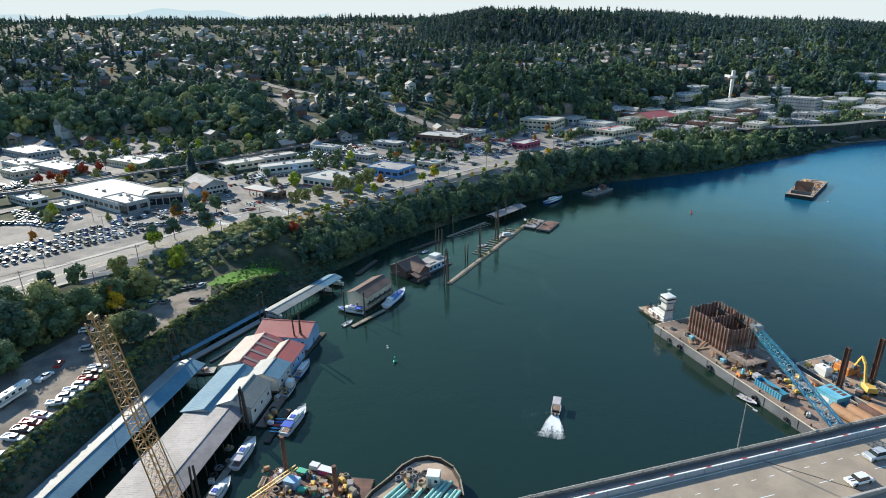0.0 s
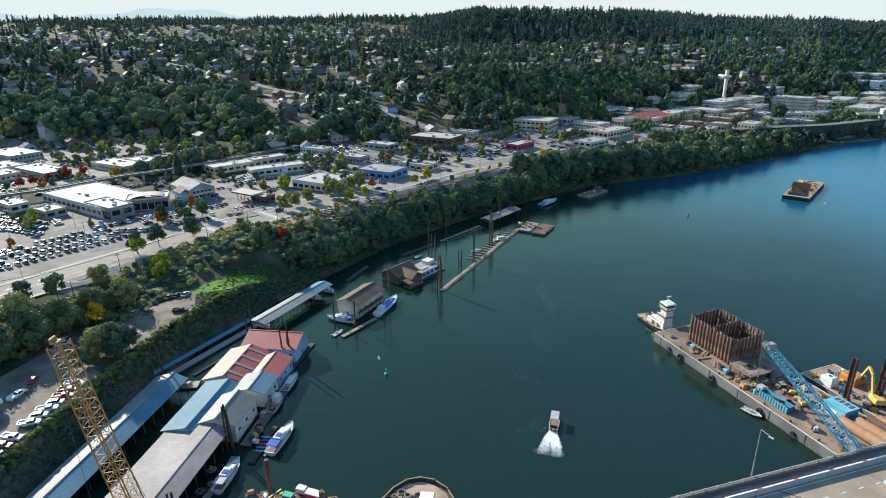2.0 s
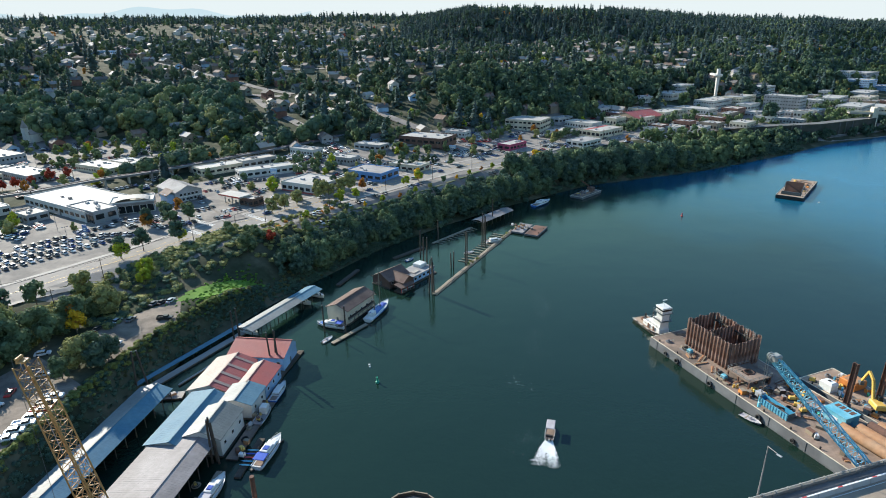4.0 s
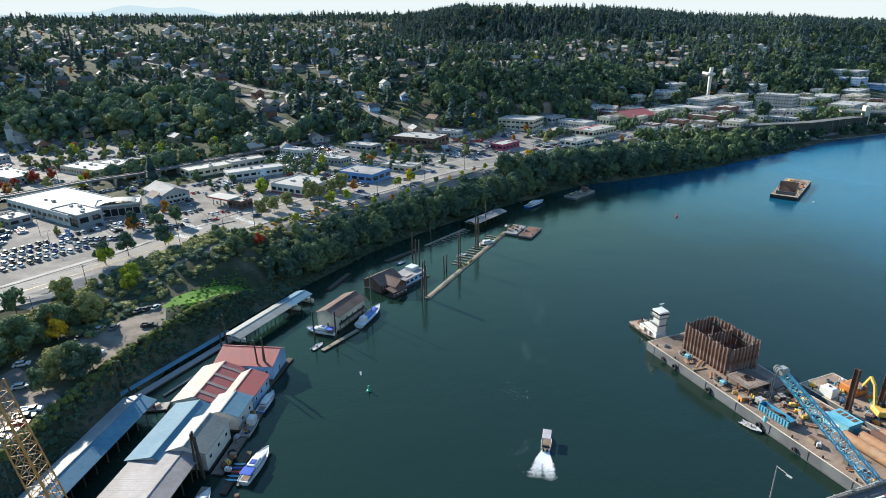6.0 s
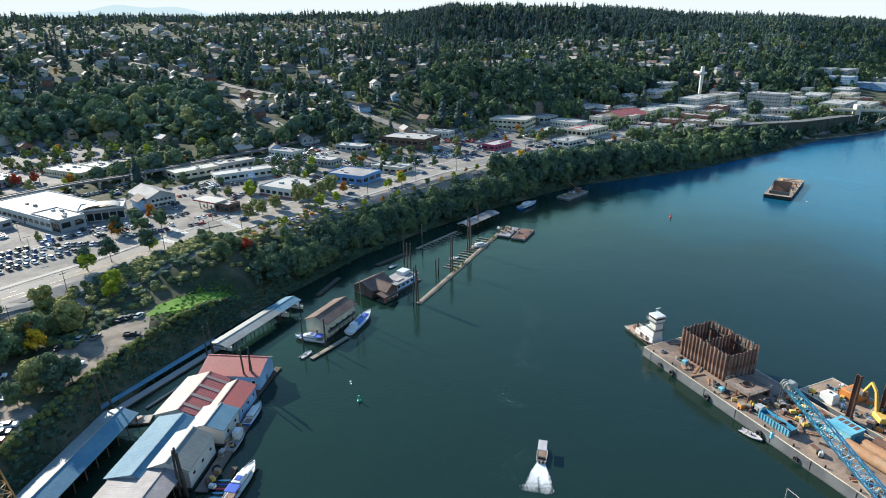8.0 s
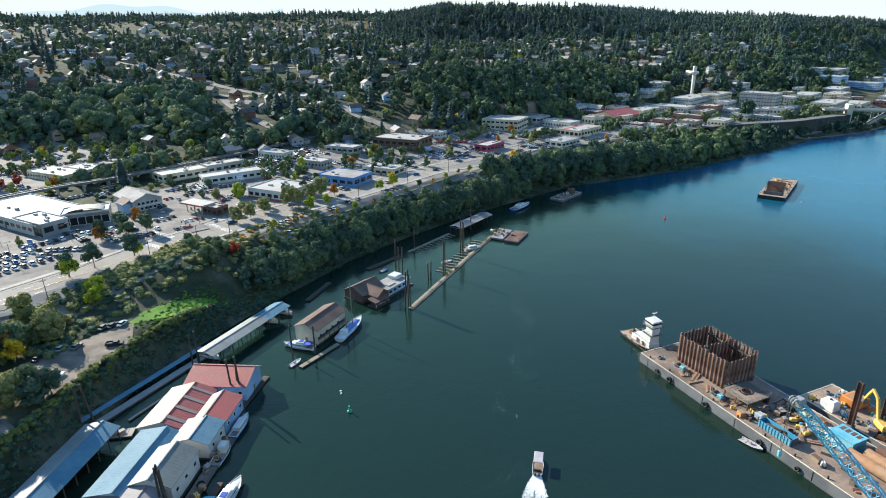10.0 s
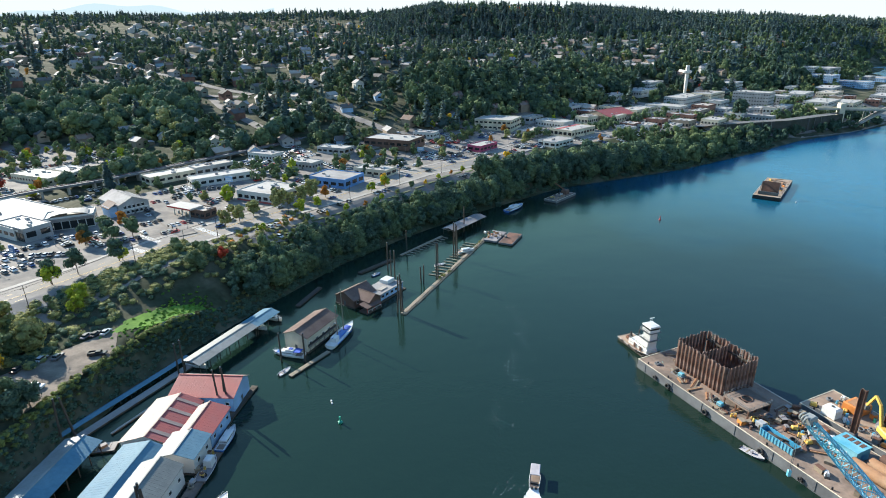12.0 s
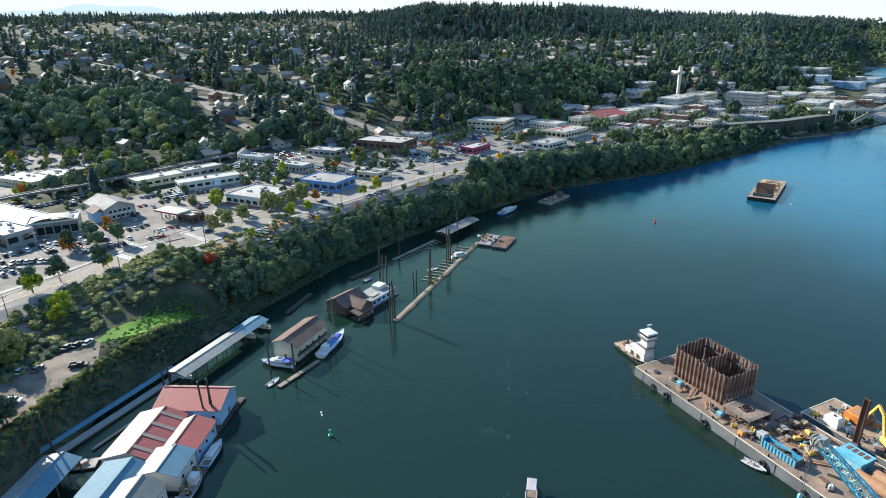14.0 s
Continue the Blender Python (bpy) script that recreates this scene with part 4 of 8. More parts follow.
for i in range(46):
    x = random.choice((random.uniform(36, 52), random.uniform(80, 96)))
    m.add(*[(lambda v, f: (v.tolist(), f.tolist()))(*leaf_cloud(np.array([[x, random.uniform(-0.8, 1.6), 0.55]]), np.array([0.5]), 10, 0.28, RNG))][0])
part("weeds", m, "moss", boom)["kind"] = "stuff"
slip = thing("slip_fingers", 2.6, 250.2, 0, math.degrees(math.atan2(87.7, 47.9)), "row of old narrow finger floats beside the boom", "dock")
for i in range(14):
    part("finger", Mesh().box(42 + i * 3.6, 4.6, 0.02, 0.6, 7.0, 0.34, bevel=0.05), "timber", slip)
old = thing("old_float", 3.4, 318.3, 0, math.degrees(math.atan2(26.9, 24)), "old shore float with short fingers", "dock")
part("walk", Mesh().box(17, 0, 0.1, 36, 1.6, 0.4, bevel=0.05), "timber", old)
for i in range(11):
    part("finger", Mesh().box(2 + i * 3.2, -2.7, 0.05, 0.5, 4.0, 0.3, bevel=0.04), "timber", old)
gable("grey_shelter", 41.0, 356.6, -41.5, 8.0, 32.0, 4.0, 5.0, 0.5, "metal_grey", "metal_grey", "timber", "weathered grey boat shelter roof", open_sides=True, ribs=2.0)


# ---- boats ----
def hull(l, w, h, material, deck, parent, sheer=0.35, n=9, stern=0.85, name="hull"):
    """A boat hull with bow at +x: rounded sections, a raised sheer and a deck let in."""
    m, rows = Mesh(), []
    for i in range(n):
        u = i / (n - 1)
        half = w / 2 * (stern + (1 - stern) * min(1, u / 0.4)) * (1 - max(0, (u - 0.5) / 0.5) ** 2.2)
        half = max(half, 0.03)
        z = h + sheer * u * u
        x = -l / 2 + l * u
        rows.append([(x, -half, z), (x - 0.02 * l * u, -half * 0.82, z * 0.3), (x - 0.05 * l * u, 0, -0.4 + 0.4 * u ** 4), (x - 0.02 * l * u, half * 0.82, z * 0.3), (x, half, z)])
    m.add([p for r in rows for p in r], [(i * 5 + j, i * 5 + j + 1, i * 5 + 6 + j, i * 5 + 5 + j) for i in range(n - 1) for j in range(4)] + [(4, 3, 2, 1, 0)])
    part(name, m, material, parent)
    d = Mesh()
    d.add([(r[0][0], r[0][1] * 0.93, r[0][2] - 0.12) for r in rows] + [(r[4][0], r[4][1] * 0.93, r[4][2] - 0.12) for r in rows], [(i, i + 1, n + i + 1, n + i) for i in range(n - 1)])
    part("deck", d, deck, parent)
    g = Mesh()
    for k in (0, 4):
        for i in range(n - 1):
            g.rod(rows[i][k], rows[i + 1][k], 0.07, n=5)
    part("gunwale", g, "boat_white", parent)
    return rows


def cabin_boat(name, x, y, rz, l, w, label, body="boat_white", trim="boat_white", canvas=None, fly=True, group="moored boats"):
    b = thing(name, x, y, 0.0, rz, label, "boat", group)
    hull(l, w, 1.15, body, "boat_white", b, 0.5)
    c = Mesh().box(-0.02 * l, 0, 1.0, l * 0.46, w * 0.68, 1.35, bevel=0.18, top=0.92)
    part("cabin", c, "boat_white", b)
    part("windscreen", Mesh().box(-0.02 * l, 0, 1.62, l * 0.462, w * 0.685, 0.45, top=0.985), "glass_dark", b)
    part("foredeck", Mesh().box(l * 0.27, 0, 1.0, l * 0.2, w * 0.5, 0.5, bevel=0.15, top=0.75), trim, b)
    if fly:
        part("flybridge", Mesh().box(-0.08 * l, 0, 2.34, l * 0.26, w * 0.56, 0.65, bevel=0.1, top=0.9), "boat_white", b)
        part("seat", Mesh().box(-0.10 * l, 0, 2.97, l * 0.12, w * 0.36, 0.16, bevel=0.04), "canvas_blue" if canvas else "canvas_grey", b)
    if canvas:
        part("canopy", Mesh().box(-0.32 * l, 0, 2.5, l * 0.22, w * 0.78, 0.16, bevel=0.07, top=0.94), canvas, b)
        for sx in (-0.42, -0.23):
            for sy in (-1, 1):
                part("canopy_pole", Mesh().rod((sx * l, sy * w * 0.36, 1.1), (sx * l, sy * w * 0.36, 2.52), 0.03, n=5), "metal_grey", b)
    part("cockpit", Mesh().box(-0.36 * l, 0, 1.04, l * 0.2, w * 0.6, 0.05), "deck_brown", b)
    r = Mesh()
    for s in (-1, 1):
        r.rod((l * 0.1, s * w * 0.46, 1.9), (l * 0.46, s * w * 0.12, 2.2), 0.03, n=5)
        for t in (0.1, 0.22, 0.34, 0.46):
            yy = s * w * (0.46 - (t - 0.1) / 0.36 * 0.34)
            r.rod((l * t, yy, 1.2), (l * t, yy, 1.9 + (t - 0.1) * 0.83), 0.022, n=4)
    part("bow_rail", r, "metal_pale", b)
    part("antenna", Mesh().rod((-0.1 * l, 0.3, 2.3), (-0.16 * l, 0.3, 5.2), 0.03, 0.015, 5), "metal_pale", b)
    return b


cabin_boat("motor_cruiser", -45.6, 148.0, 76, 14.0, 4.2, "white flybridge cruiser with blue cockpit covers at a dock", canvas="canvas_blue")
cabin_boat("motor_cruiser", -56.2, 133.2, 80, 12.4, 3.8, "white cabin cruiser with brown canopy beside the shelter", canvas="canvas_grey")
cabin_boat("motor_cruiser", -58.2, 117.8, 78, 11.5, 3.6, "white cabin cruiser with dark canopy", canvas="black")
cabin_boat("blue_launch", -49.6, 176.8, 80, 10.8, 3.3, "blue launch with long white cabin top", body="boat_blue", fly=False)
cabin_boat("motor_cruiser", -39.6, 222.8, 160, 12.5, 3.9, "white cruiser with blue canvas in front of the tall boathouse", canvas="canvas_blue", trim="boat_blue")
cabin_boat("work_launch", 37.0, 318.0, 20, 10.0, 3.0, "white work launch in the old slips", fly=False)
cabin_boat("motor_cruiser", -71.0, 219.0, -28, 9.0, 3.0, "white cruiser under the long shelter")
cabin_boat("motor_cruiser", -55.0, 245.0, -28, 9.0, 3.0, "white cruiser under the long shelter")
cabin_boat("motor_cruiser", -50.5, 252.0, -28, 9.0, 3.0, "white cruiser under the long shelter")
wb = thing("work_boat", -51.6, 164.8, 0, 82, "grey aluminium work boat with square wheelhouse", "boat", "moored boats")
hull(9.5, 3.6, 1.0, "metal_grey", "metal_grey", wb, 0.4)
part("wheelhouse", Mesh().box(1.2, 0, 0.9, 2.6, 2.2, 2.5, bevel=0.15, top=0.93), "boat_white", wb)
part("window_band", Mesh().box(1.2, 0, 2.25, 2.57, 2.17, 0.6, top=0.985), "glass_dark", wb)
part("roof_rack", Mesh().box(1.2, 0, 3.42, 2.0, 1.7, 0.12), "boat_white", wb)
part("deck_box", Mesh().box(-2.2, 0.3, 0.95, 1.4, 1.2, 0.7, bevel=0.08), "steel_hull", wb)
part("davit", Mesh().rod((-3.6, -0.8, 0.9), (-3.6, -0.8, 3.6), 0.07).rod((-3.6, -0.8, 3.6), (-4.8, -0.8, 3.9), 0.06), "metal_grey", wb)
sail = thing("sailing_boat", -21.3, 234.2, 0, 67, "blue and white sailing boat with furled sails and two masts", "boat", "moored boats")
hull(19.0, 4.8, 1.5, "boat_white", "boat_white", sail, 0.8)
part("rub_strake", Mesh().box(-1.5, 2.2, 1.0, 12, 0.12, 0.35).box(-1.5, -2.2, 1.0, 12, 0.12, 0.35), "boat_blue", sail)
part("coachroof", Mesh().box(-1.0, 0, 1.4, 7.0, 2.4, 0.8, bevel=0.2, top=0.9), "boat_blue", sail)
part("wheelhouse", Mesh().box(-5.4, 0, 1.4, 2.6, 2.4, 1.9, bevel=0.12, top=0.9), "boat_white", sail)
part("tarpaulin", Mesh().box(4.4, 0, 1.7, 3.2, 2.2, 0.6, bevel=0.25, top=0.6), "canvas_blue", sail)
for px, hgt in ((1.8, 19.5), (-3.2, 15.0)):
    mast = part("mast", Mesh().rod((px, 0, 1.4), (px, 0, hgt), 0.24, 0.15, 8).rod((px, -1.3, hgt * 0.66), (px, 1.3, hgt * 0.66), 0.09, n=5), "timber", sail)
    part("boom", Mesh().rod((px, 0, 3.0), (px - 4.2, 0, 3.3), 0.12, 0.1, 6), "canvas_blue", mast)
    r = Mesh()
    for s in (-1, 1):
        r.rod((px, 0, hgt * 0.92), (px - 0.4, s * 2.1, 1.5), 0.025, n=4)
    r.rod((px, 0, hgt * 0.95), (8.6 if px > 0 else 1.8, 0, 2.2), 0.025, n=4)
    part("rigging", r, "metal_dark", mast)


def skiff(x, y, rz, l, label, body="boat_white", group="small boats"):
    b = thing("skiff", x, y, -0.12, rz, label, "boat", group)
    hull(l, l * 0.38, 0.6, body, "canvas_grey", b, 0.25, n=7)
    part("thwart", Mesh().box(0.1 * l, 0, 0.5, 0.35, l * 0.3, 0.06).box(-0.2 * l, 0, 0.5, 0.35, l * 0.32, 0.06), "timber", b)
    part("outboard", Mesh().box(-0.52 * l, 0, 0.35, 0.35, 0.3, 0.7, bevel=0.08), "black", b)
    part("console", Mesh().box(-0.05 * l, 0, 0.5, 0.7, 0.6, 0.8, bevel=0.1), "canvas_grey", b)
    return b


skiff(-39.2, 211.6, 55, 5.5, "small white skiff with outboard tied at the dock")
skiff(95.6, 155.6, -60, 6.5, "grey work skiff lying against the barge", "steel_hull")
skiff(-78.6, 181.5, 70, 4.5, "red and white skiff pulled onto the float", "paint_red")
skiff(-9.5, 293.5, 40, 5.0, "small blue skiff with a red cover", "boat_blue")
skiff(22.0, 302.0, 20, 5.5, "small pale skiff in the old slips")
skiff(-84.6, 132.0, 75, 5.0, "small white skiff beside the shelter")
for i in range(5):
    solo("kayak", Mesh().add([(-2, 0, 0.25), (-0.8, -0.32, 0.2), (0.8, -0.32, 0.2), (2, 0, 0.25), (0.8, 0.32, 0.2), (-0.8, 0.32, 0.2), (0, 0, 0.0), (0, 0, 0.38)], [(a, b2, c) for k in (6, 7) for a, b2, c in ((0, 1, k), (1, 2, k), (2, 3, k), (3, 4, k), (4, 5, k), (5, 0, k))]),
         ("paint_skyblue", "paint_blue", "paint_red", "canvas_blue", "paint_skyblue")[i], ("light blue", "blue", "red", "dark blue", "light blue")[i] + " kayak stored on the dock", "kayak", "kayaks", at=pose(-50.6 + i * 0.12, 142.5 + i * 1.5, 0.62, 0, 0, -8 + i))

# the open launch under way, with its wake
launch = thing("pontoon_launch", 34.6, 152.5, 0, 73, "small launch with grey canopy heading upstream", "boat")
hull(7.2, 2.8, 0.7, "boat_white", "deck_brown", launch, 0.2, n=7)
part("canopy", Mesh().box(0.9, 0, 2.5, 4.2, 2.5, 0.16, bevel=0.07, top=0.96), "canvas_grey", launch)
for sx in (-0.9, 2.7):
    for sy in (-1.1, 1.1):
        part("canopy_pole", Mesh().rod((sx, sy, 0.6), (sx, sy, 2.52), 0.03, n=5), "metal_grey", launch)
part("bench", Mesh().box(-2.2, 0, 0.6, 0.6, 1.9, 0.5, bevel=0.06), "black", launch)
part("outboard", Mesh().box(-3.7, 0.5, 0.3, 0.5, 0.4, 0.9, bevel=0.1).box(-3.7, -0.5, 0.3, 0.5, 0.4, 0.9, bevel=0.1), "black", launch)
rng = np.random.default_rng(5)
v, f = [], []
for i in range(3200):
    u = rng.uniform(0, 1) ** 1.8
    side = rng.choice((-1, 1))
    px, py = -3.4 - 11 * u, side * (0.4 + 2.9 * u ** 0.8) * rng.uniform(0.2, 1.05) + rng.normal() * (0.2 + 0.4 * u)
    s = rng.uniform(0.08, 0.30) * (1.2 - u)
    a = rng.uniform(0, 6.28)
    q = len(v)
    for k in range(4):
        t = a + k * 1.57 + rng.uniform(-0.4, 0.4)
        v.append((px + s * 1.7 * math.cos(t), py + s * math.sin(t), 0.03 + rng.uniform(0, 0.16) * (1 - u)))
    f.append((q, q + 1, q + 2, q + 3))
tagged(solo("wake_foam", Mesh().add(v, f), "foam", "white churned foam trailing behind the launch", "foam", at=pose(34.6, 152.5, 0, 0, 0, 73)), kind="stuff")
v, f = [], []
for cx, cy, sx, sy, n_ in ((15, 262, 14, 2, 12), (40, 205, 3, 12, 50), (48, 236, 3, 16, 80), (30, 178, 4, 8, 36), (26, 150, 6, 4, 24)):
    for i in range(n_):
        px, py = cx + rng.normal() * sx * 0.5, cy + rng.normal() * sy * 0.6
        px += 2.5 * math.sin(py * 0.3)
        s, a, q = rng.uniform(0.025, 0.075), rng.uniform(0, 6.28), len(v)
        for k in range(4):
            t = a + k * 1.57
            v.append((px + s * 2.2 * math.cos(t), py + s * math.sin(t), 0.025))
        f.append((q, q + 1, q + 2, q + 3))
solo("drifting_foam", Mesh().add(v, f), "foam", "thin drifting lines of foam on the river", "foam", kind="stuff")


def buoy(x, y, s, material, label):
    b = thing("buoy", x, y, 0, 0, label, "buoy", "channel buoys")
    part("float", Mesh().rod((0, 0, -0.4), (0, 0, 0.5 * s), 0.75 * s, 0.7 * s, 12).rod((0, 0, 0.5 * s), (0, 0, 0.75 * s), 0.7 * s, 0.35 * s, 12), material, b)
    part("tower", Mesh().rod((0, 0, 0.7 * s), (0, 0, 1.9 * s), 0.3 * s, 0.22 * s, 8), material, b)
    part("topmark", Mesh().rod((0, 0, 1.9 * s), (0, 0, 2.3 * s), 0.34 * s, 0.3 * s, 8), material, b)


buoy(-17.8, 181.6, 0.95, "paint_green", "bright green channel buoy floating in the river")
buoy(159.7, 357.1, 1.0, "paint_red", "red channel buoy floating in the river")
solo("float_marker", Mesh().rod((0, 0, -0.1), (0, 0, 0.3), 0.45, 0.3, 10), "boat_white", "small white float on the water", "buoy", "channel buoys", at=pose(-21.5, 193.0, 0))
solo("float_marker", Mesh().rod((0, 0, -0.1), (0, 0, 0.3), 0.4, 0.28, 10), "boat_white", "small white float on the water", "buoy", "channel buoys", at=pose(-21.2, 191.6, 0))
solo("float_marker", Mesh().rod((0, 0, -0.1), (0, 0, 0.5), 0.6, 0.4, 10), "boat_white", "small white float on the water", "buoy", "channel buoys", at=pose(262, 380, 0))

# house boats
gable("brown_houseboat", -17.6, 266.0, -42, 11.0, 13.0, 4.0, 7.0, 0.5, "shingle_dark", "shingle_dark", "wall_brown", "brown shingled floating house with steep gables", group="house boats", category="house")
gable("brown_houseboat", -12.4, 261.4, 48, 7.0, 9.0, 3.8, 6.4, 0.5, "shingle_dark", "shingle_dark", "wall_brown", "brown shingled wing of a floating house", group="house boats", category="house")
porch = thing("houseboat_porch", -11.0, 256.6, 0, 48, "small brown porch roof and deck beside the floating house", "porch", "house boats")
part("deck", Mesh().box(0, 0, 0.1, 9.0, 5.0, 0.5), "timber_dark", porch)
part("roof", Mesh().slab((-4.4, -2.4, 2.7), (4.4, -2.4, 2.7), (4.4, 2.4, 3.6), (-4.4, 2.4, 3.6), 0.16), "shingle_dark", porch)
for px, py in ((-4.0, -2.1), (4.0, -2.1), (0.0, -2.1)):
    part("post", Mesh().box(px, py, 0.6, 0.18, 0.18, 2.1), "paint_red", porch)
for px in (-3.9, -1.3, 1.3, 3.9):
    part("railing_post", Mesh().box(px, -2.4, 0.6, 0.1, 0.1, 1.0), "paint_white", porch)
part("handrail", Mesh().box(0, -2.4, 1.6, 8.2, 0.12, 0.1), "paint_white", porch)
flat = thing("flat_houseboat", -5.6, 272.0, 0, -38, "long floating house with flat grey roof", "house", "house boats")
part("wall", Mesh().box(0, 0, 0.5, 9.0, 16.0, 3.0), "wall_lightblue", flat)
part("roof", Mesh().box(0, 0, 3.5, 9.8, 16.8, 0.3, bevel=0.05), "roof_grey", flat)
part("cabin", Mesh().box(-1.5, 4.5, 3.8, 4.6, 5.0, 1.6, bevel=0.15), "boat_white", flat)
part("skylight", Mesh().box(1.6, -3.0, 3.8, 2.4, 4.4, 0.35, bevel=0.05), "roof_tan", flat)
part("awning", Mesh().slab((-4.9, -8.4, 3.1), (4.9, -8.4, 3.1), (4.9, -6.2, 3.75), (-4.9, -6.2, 3.75), 0.1), "shingle_dark", flat)
part("float", Mesh().box(0, 0, 0.02, 11.0, 18.0, 0.48), "timber_dark", flat)
for i in range(5):
    win = part("window", Mesh().box(4.52, -6.4 + i * 3.2, 1.6, 0.08, 1.6, 1.1), "glass_dark", flat)
    part("sill", Mesh().box(4.56, -6.4 + i * 3.2, 1.5, 0.12, 1.8, 0.1), "paint_white", win)

# ---- the large work barge ----
BD, BN, BA = Vector((0.3285, -0.9445)), Vector((0.9445, 0.3285)), Vector((81.8, 201.0))
BRZ = math.degrees(math.atan2(-0.9445, 0.3285))


def on_barge(u, v):
    p = BA + BD * u + BN * v
    return p.x, p.y


def barge_thing(name, u, v, z, rz, label, category, group=""):
    return thing(name, *on_barge(u, v), z, BRZ + rz, label, category, group)


def barge(name, x, y, rz, l, w, z, label, deck="deck_brown", coaming=True, paint="steel_hull", edge="wall_cream"):
    """A flat work barge; local x runs along it from its corner, y across."""
    b = thing(name, x, y, 0, rz, label, "barge", "work barges")
    m = Mesh().add([(0.0, 0, z - 0.04), (l, 0, z - 0.04), (l, w, z - 0.04), (0, w, z - 0.04), (0.0, 0.0, 0.4), (l, 0.0, 0.4), (l, w, 0.4), (0.0, w, 0.4), (1.5, 0.3, -1), (l - 1.5, 0.3, -1), (l - 1.5, w - 0.3, -1), (1.5, w - 0.3, -1)],
                   [(0, 1, 2, 3), (4, 5, 1, 0), (5, 6, 2, 1), (6, 7, 3, 2), (7, 4, 0, 3), (8, 9, 5, 4), (9, 10, 6, 5), (10, 11, 7, 6), (11, 8, 4, 7), (11, 10, 9, 8)])
    part("hull", m, paint, b, "painted steel hull")
    part("deck", Mesh().box(l / 2, w / 2, z - 0.035, l - 0.5, w - 0.5, 0.04), deck, b)
    if coaming:
        part("edge_strip", Mesh().box(l / 2, 0.14, z - 0.04, l, 0.28, 0.14).box(l / 2, w - 0.14, z - 0.04, l, 0.28, 0.14).box(0.14, w / 2, z - 0.04, 0.28, w - 0.58, 0.14).box(l - 0.14, w / 2, z - 0.04, 0.28, w - 0.58, 0.14), edge, b, "worn edge strip")
    for i in range(int(l / 9)):
        part("bollard", Mesh().rod((4 + i * 9, 0.8, z), (4 + i * 9, 0.8, z + 0.7), 0.24, n=8), "black", b)
    for i in range(int(l / 12)):
        part("rub_plate", Mesh().box(3.5 + i * 12, -0.06, 0.5, 0.5, 0.12, z - 0.7), "steel_hull", b)
    return b


main = barge("work_barge", BA.x, BA.y, BRZ, 90, 23.5, 3.5, "long grey steel work barge with cluttered brown deck")
for u, r in ((8.6, 0.8), (14.3, 1.1), (29.4, 1.1), (48.5, 1.1), (60, 0.8)):
    part("tyre", Mesh().ring(u, -0.35, 1.3, r * 0.7, r * 0.3, "y", 14, 6), "black", main, "black tyre fender", smooth=True)

# sheet-pile cofferdam: interlocking folded sheets, each its own piece
dam = barge_thing("cofferdam_box", 8.3, 8.4, 3.52, 0, "tall rusty box of interlocking sheet piles on the barge deck", "cofferdam")


def pile_sheet(h):
    m = Mesh()
    prof = [(0.0, 0.0), (0.30, 0.0), (0.52, 0.42), (0.98, 0.42), (1.2, 0.0), (1.5, 0.0)]
    t = 0.07
    vs = [(x, y, z) for z in (0, h) for x, y in prof] + [(x, y + t, z) for z in (0, h) for x, y in prof]
    k = len(prof)
    fs = []
    for i in range(k - 1):
        fs += [(i, i + 1, k + i + 1, k + i), (2 * k + i + 1, 2 * k + i, 3 * k + i, 3 * k + i + 1), (k + i, k + i + 1, 3 * k + i + 1, 3 * k + i)]
    fs += [(0, k, 3 * k, 2 * k), (k - 1, 3 * k - 1, 4 * k - 1, 2 * k - 1)]
    return m.add(vs, fs)


sheets = [pile_sheet(h).data("pile_sheet", "sheet_steel") for h in (9.7, 9.4, 9.9)]
DL, DW = 19.5, 13.0
spots = []
for i in range(13):
    spots.append((i * 1.5, 0.0, 0, 180, 1))
    spots.append((i * 1.5, DW, 0, 0, 0))
for i in range(8):
    spots.append((0.0, 0.3 + i * 1.55, 0, 90, 0))
    spots.append((DL, 0.3 + i * 1.55, 0, -90, 1))
    spots.append((DL / 2, 0.3 + i * 1.55, 0, 90, 0))
for x, y, z, rz, flip in spots:
    ob = new("pile_sheet", random.choice(sheets))
    ob.parent = dam
    ob.matrix_basis = pose(x + (1.5 if rz == 180 else 0), y + (1.5 if rz == -90 else 0), z + random.uniform(-0.12, 0.12), 0, 0, rz)
part("waler", Mesh().box(DL / 2, 0.9, 7.0, DL - 1.2, 0.5, 0.5).box(DL / 2, DW - 0.9, 7.0, DL - 1.2, 0.5, 0.5), "timber_dark", dam)
for k in (3, 14, 17):
    cage = Mesh()
    for q in range(4):
        cage.rod((k, DW - 1.3, 8.4 + q * 0.7), (k + 1.1, DW - 1.3, 8.4 + q * 0.7), 0.05, n=4)
    cage.rod((k, DW - 1.3, 6), (k, DW - 1.3, 11.2), 0.06, n=4).rod((k + 1.1, DW - 1.3, 6), (k + 1.1, DW - 1.3, 11.2), 0.06, n=4)
    part("ladder", cage, "metal_pale", dam)

plat = barge_thing("work_platform", 30.2, 5.0, 3.5, 0, "raised timber work platform with pale railings and a round opening", "platform")
part("deck", Mesh().box(1.6, 4.8, 2.6, 2.8, 9.6, 0.3).box(7.6, 4.8, 2.6, 3.2, 9.6, 0.3).box(4.5, 1.4, 2.6, 3.0, 2.8, 0.3).box(4.5, 8.2, 2.6, 3.0, 2.8, 0.3), "deck_brown", plat)
part("opening_rim", Mesh().ring(4.5, 4.8, 2.95, 1.5, 0.16, "z", 20, 6), "rust", plat)
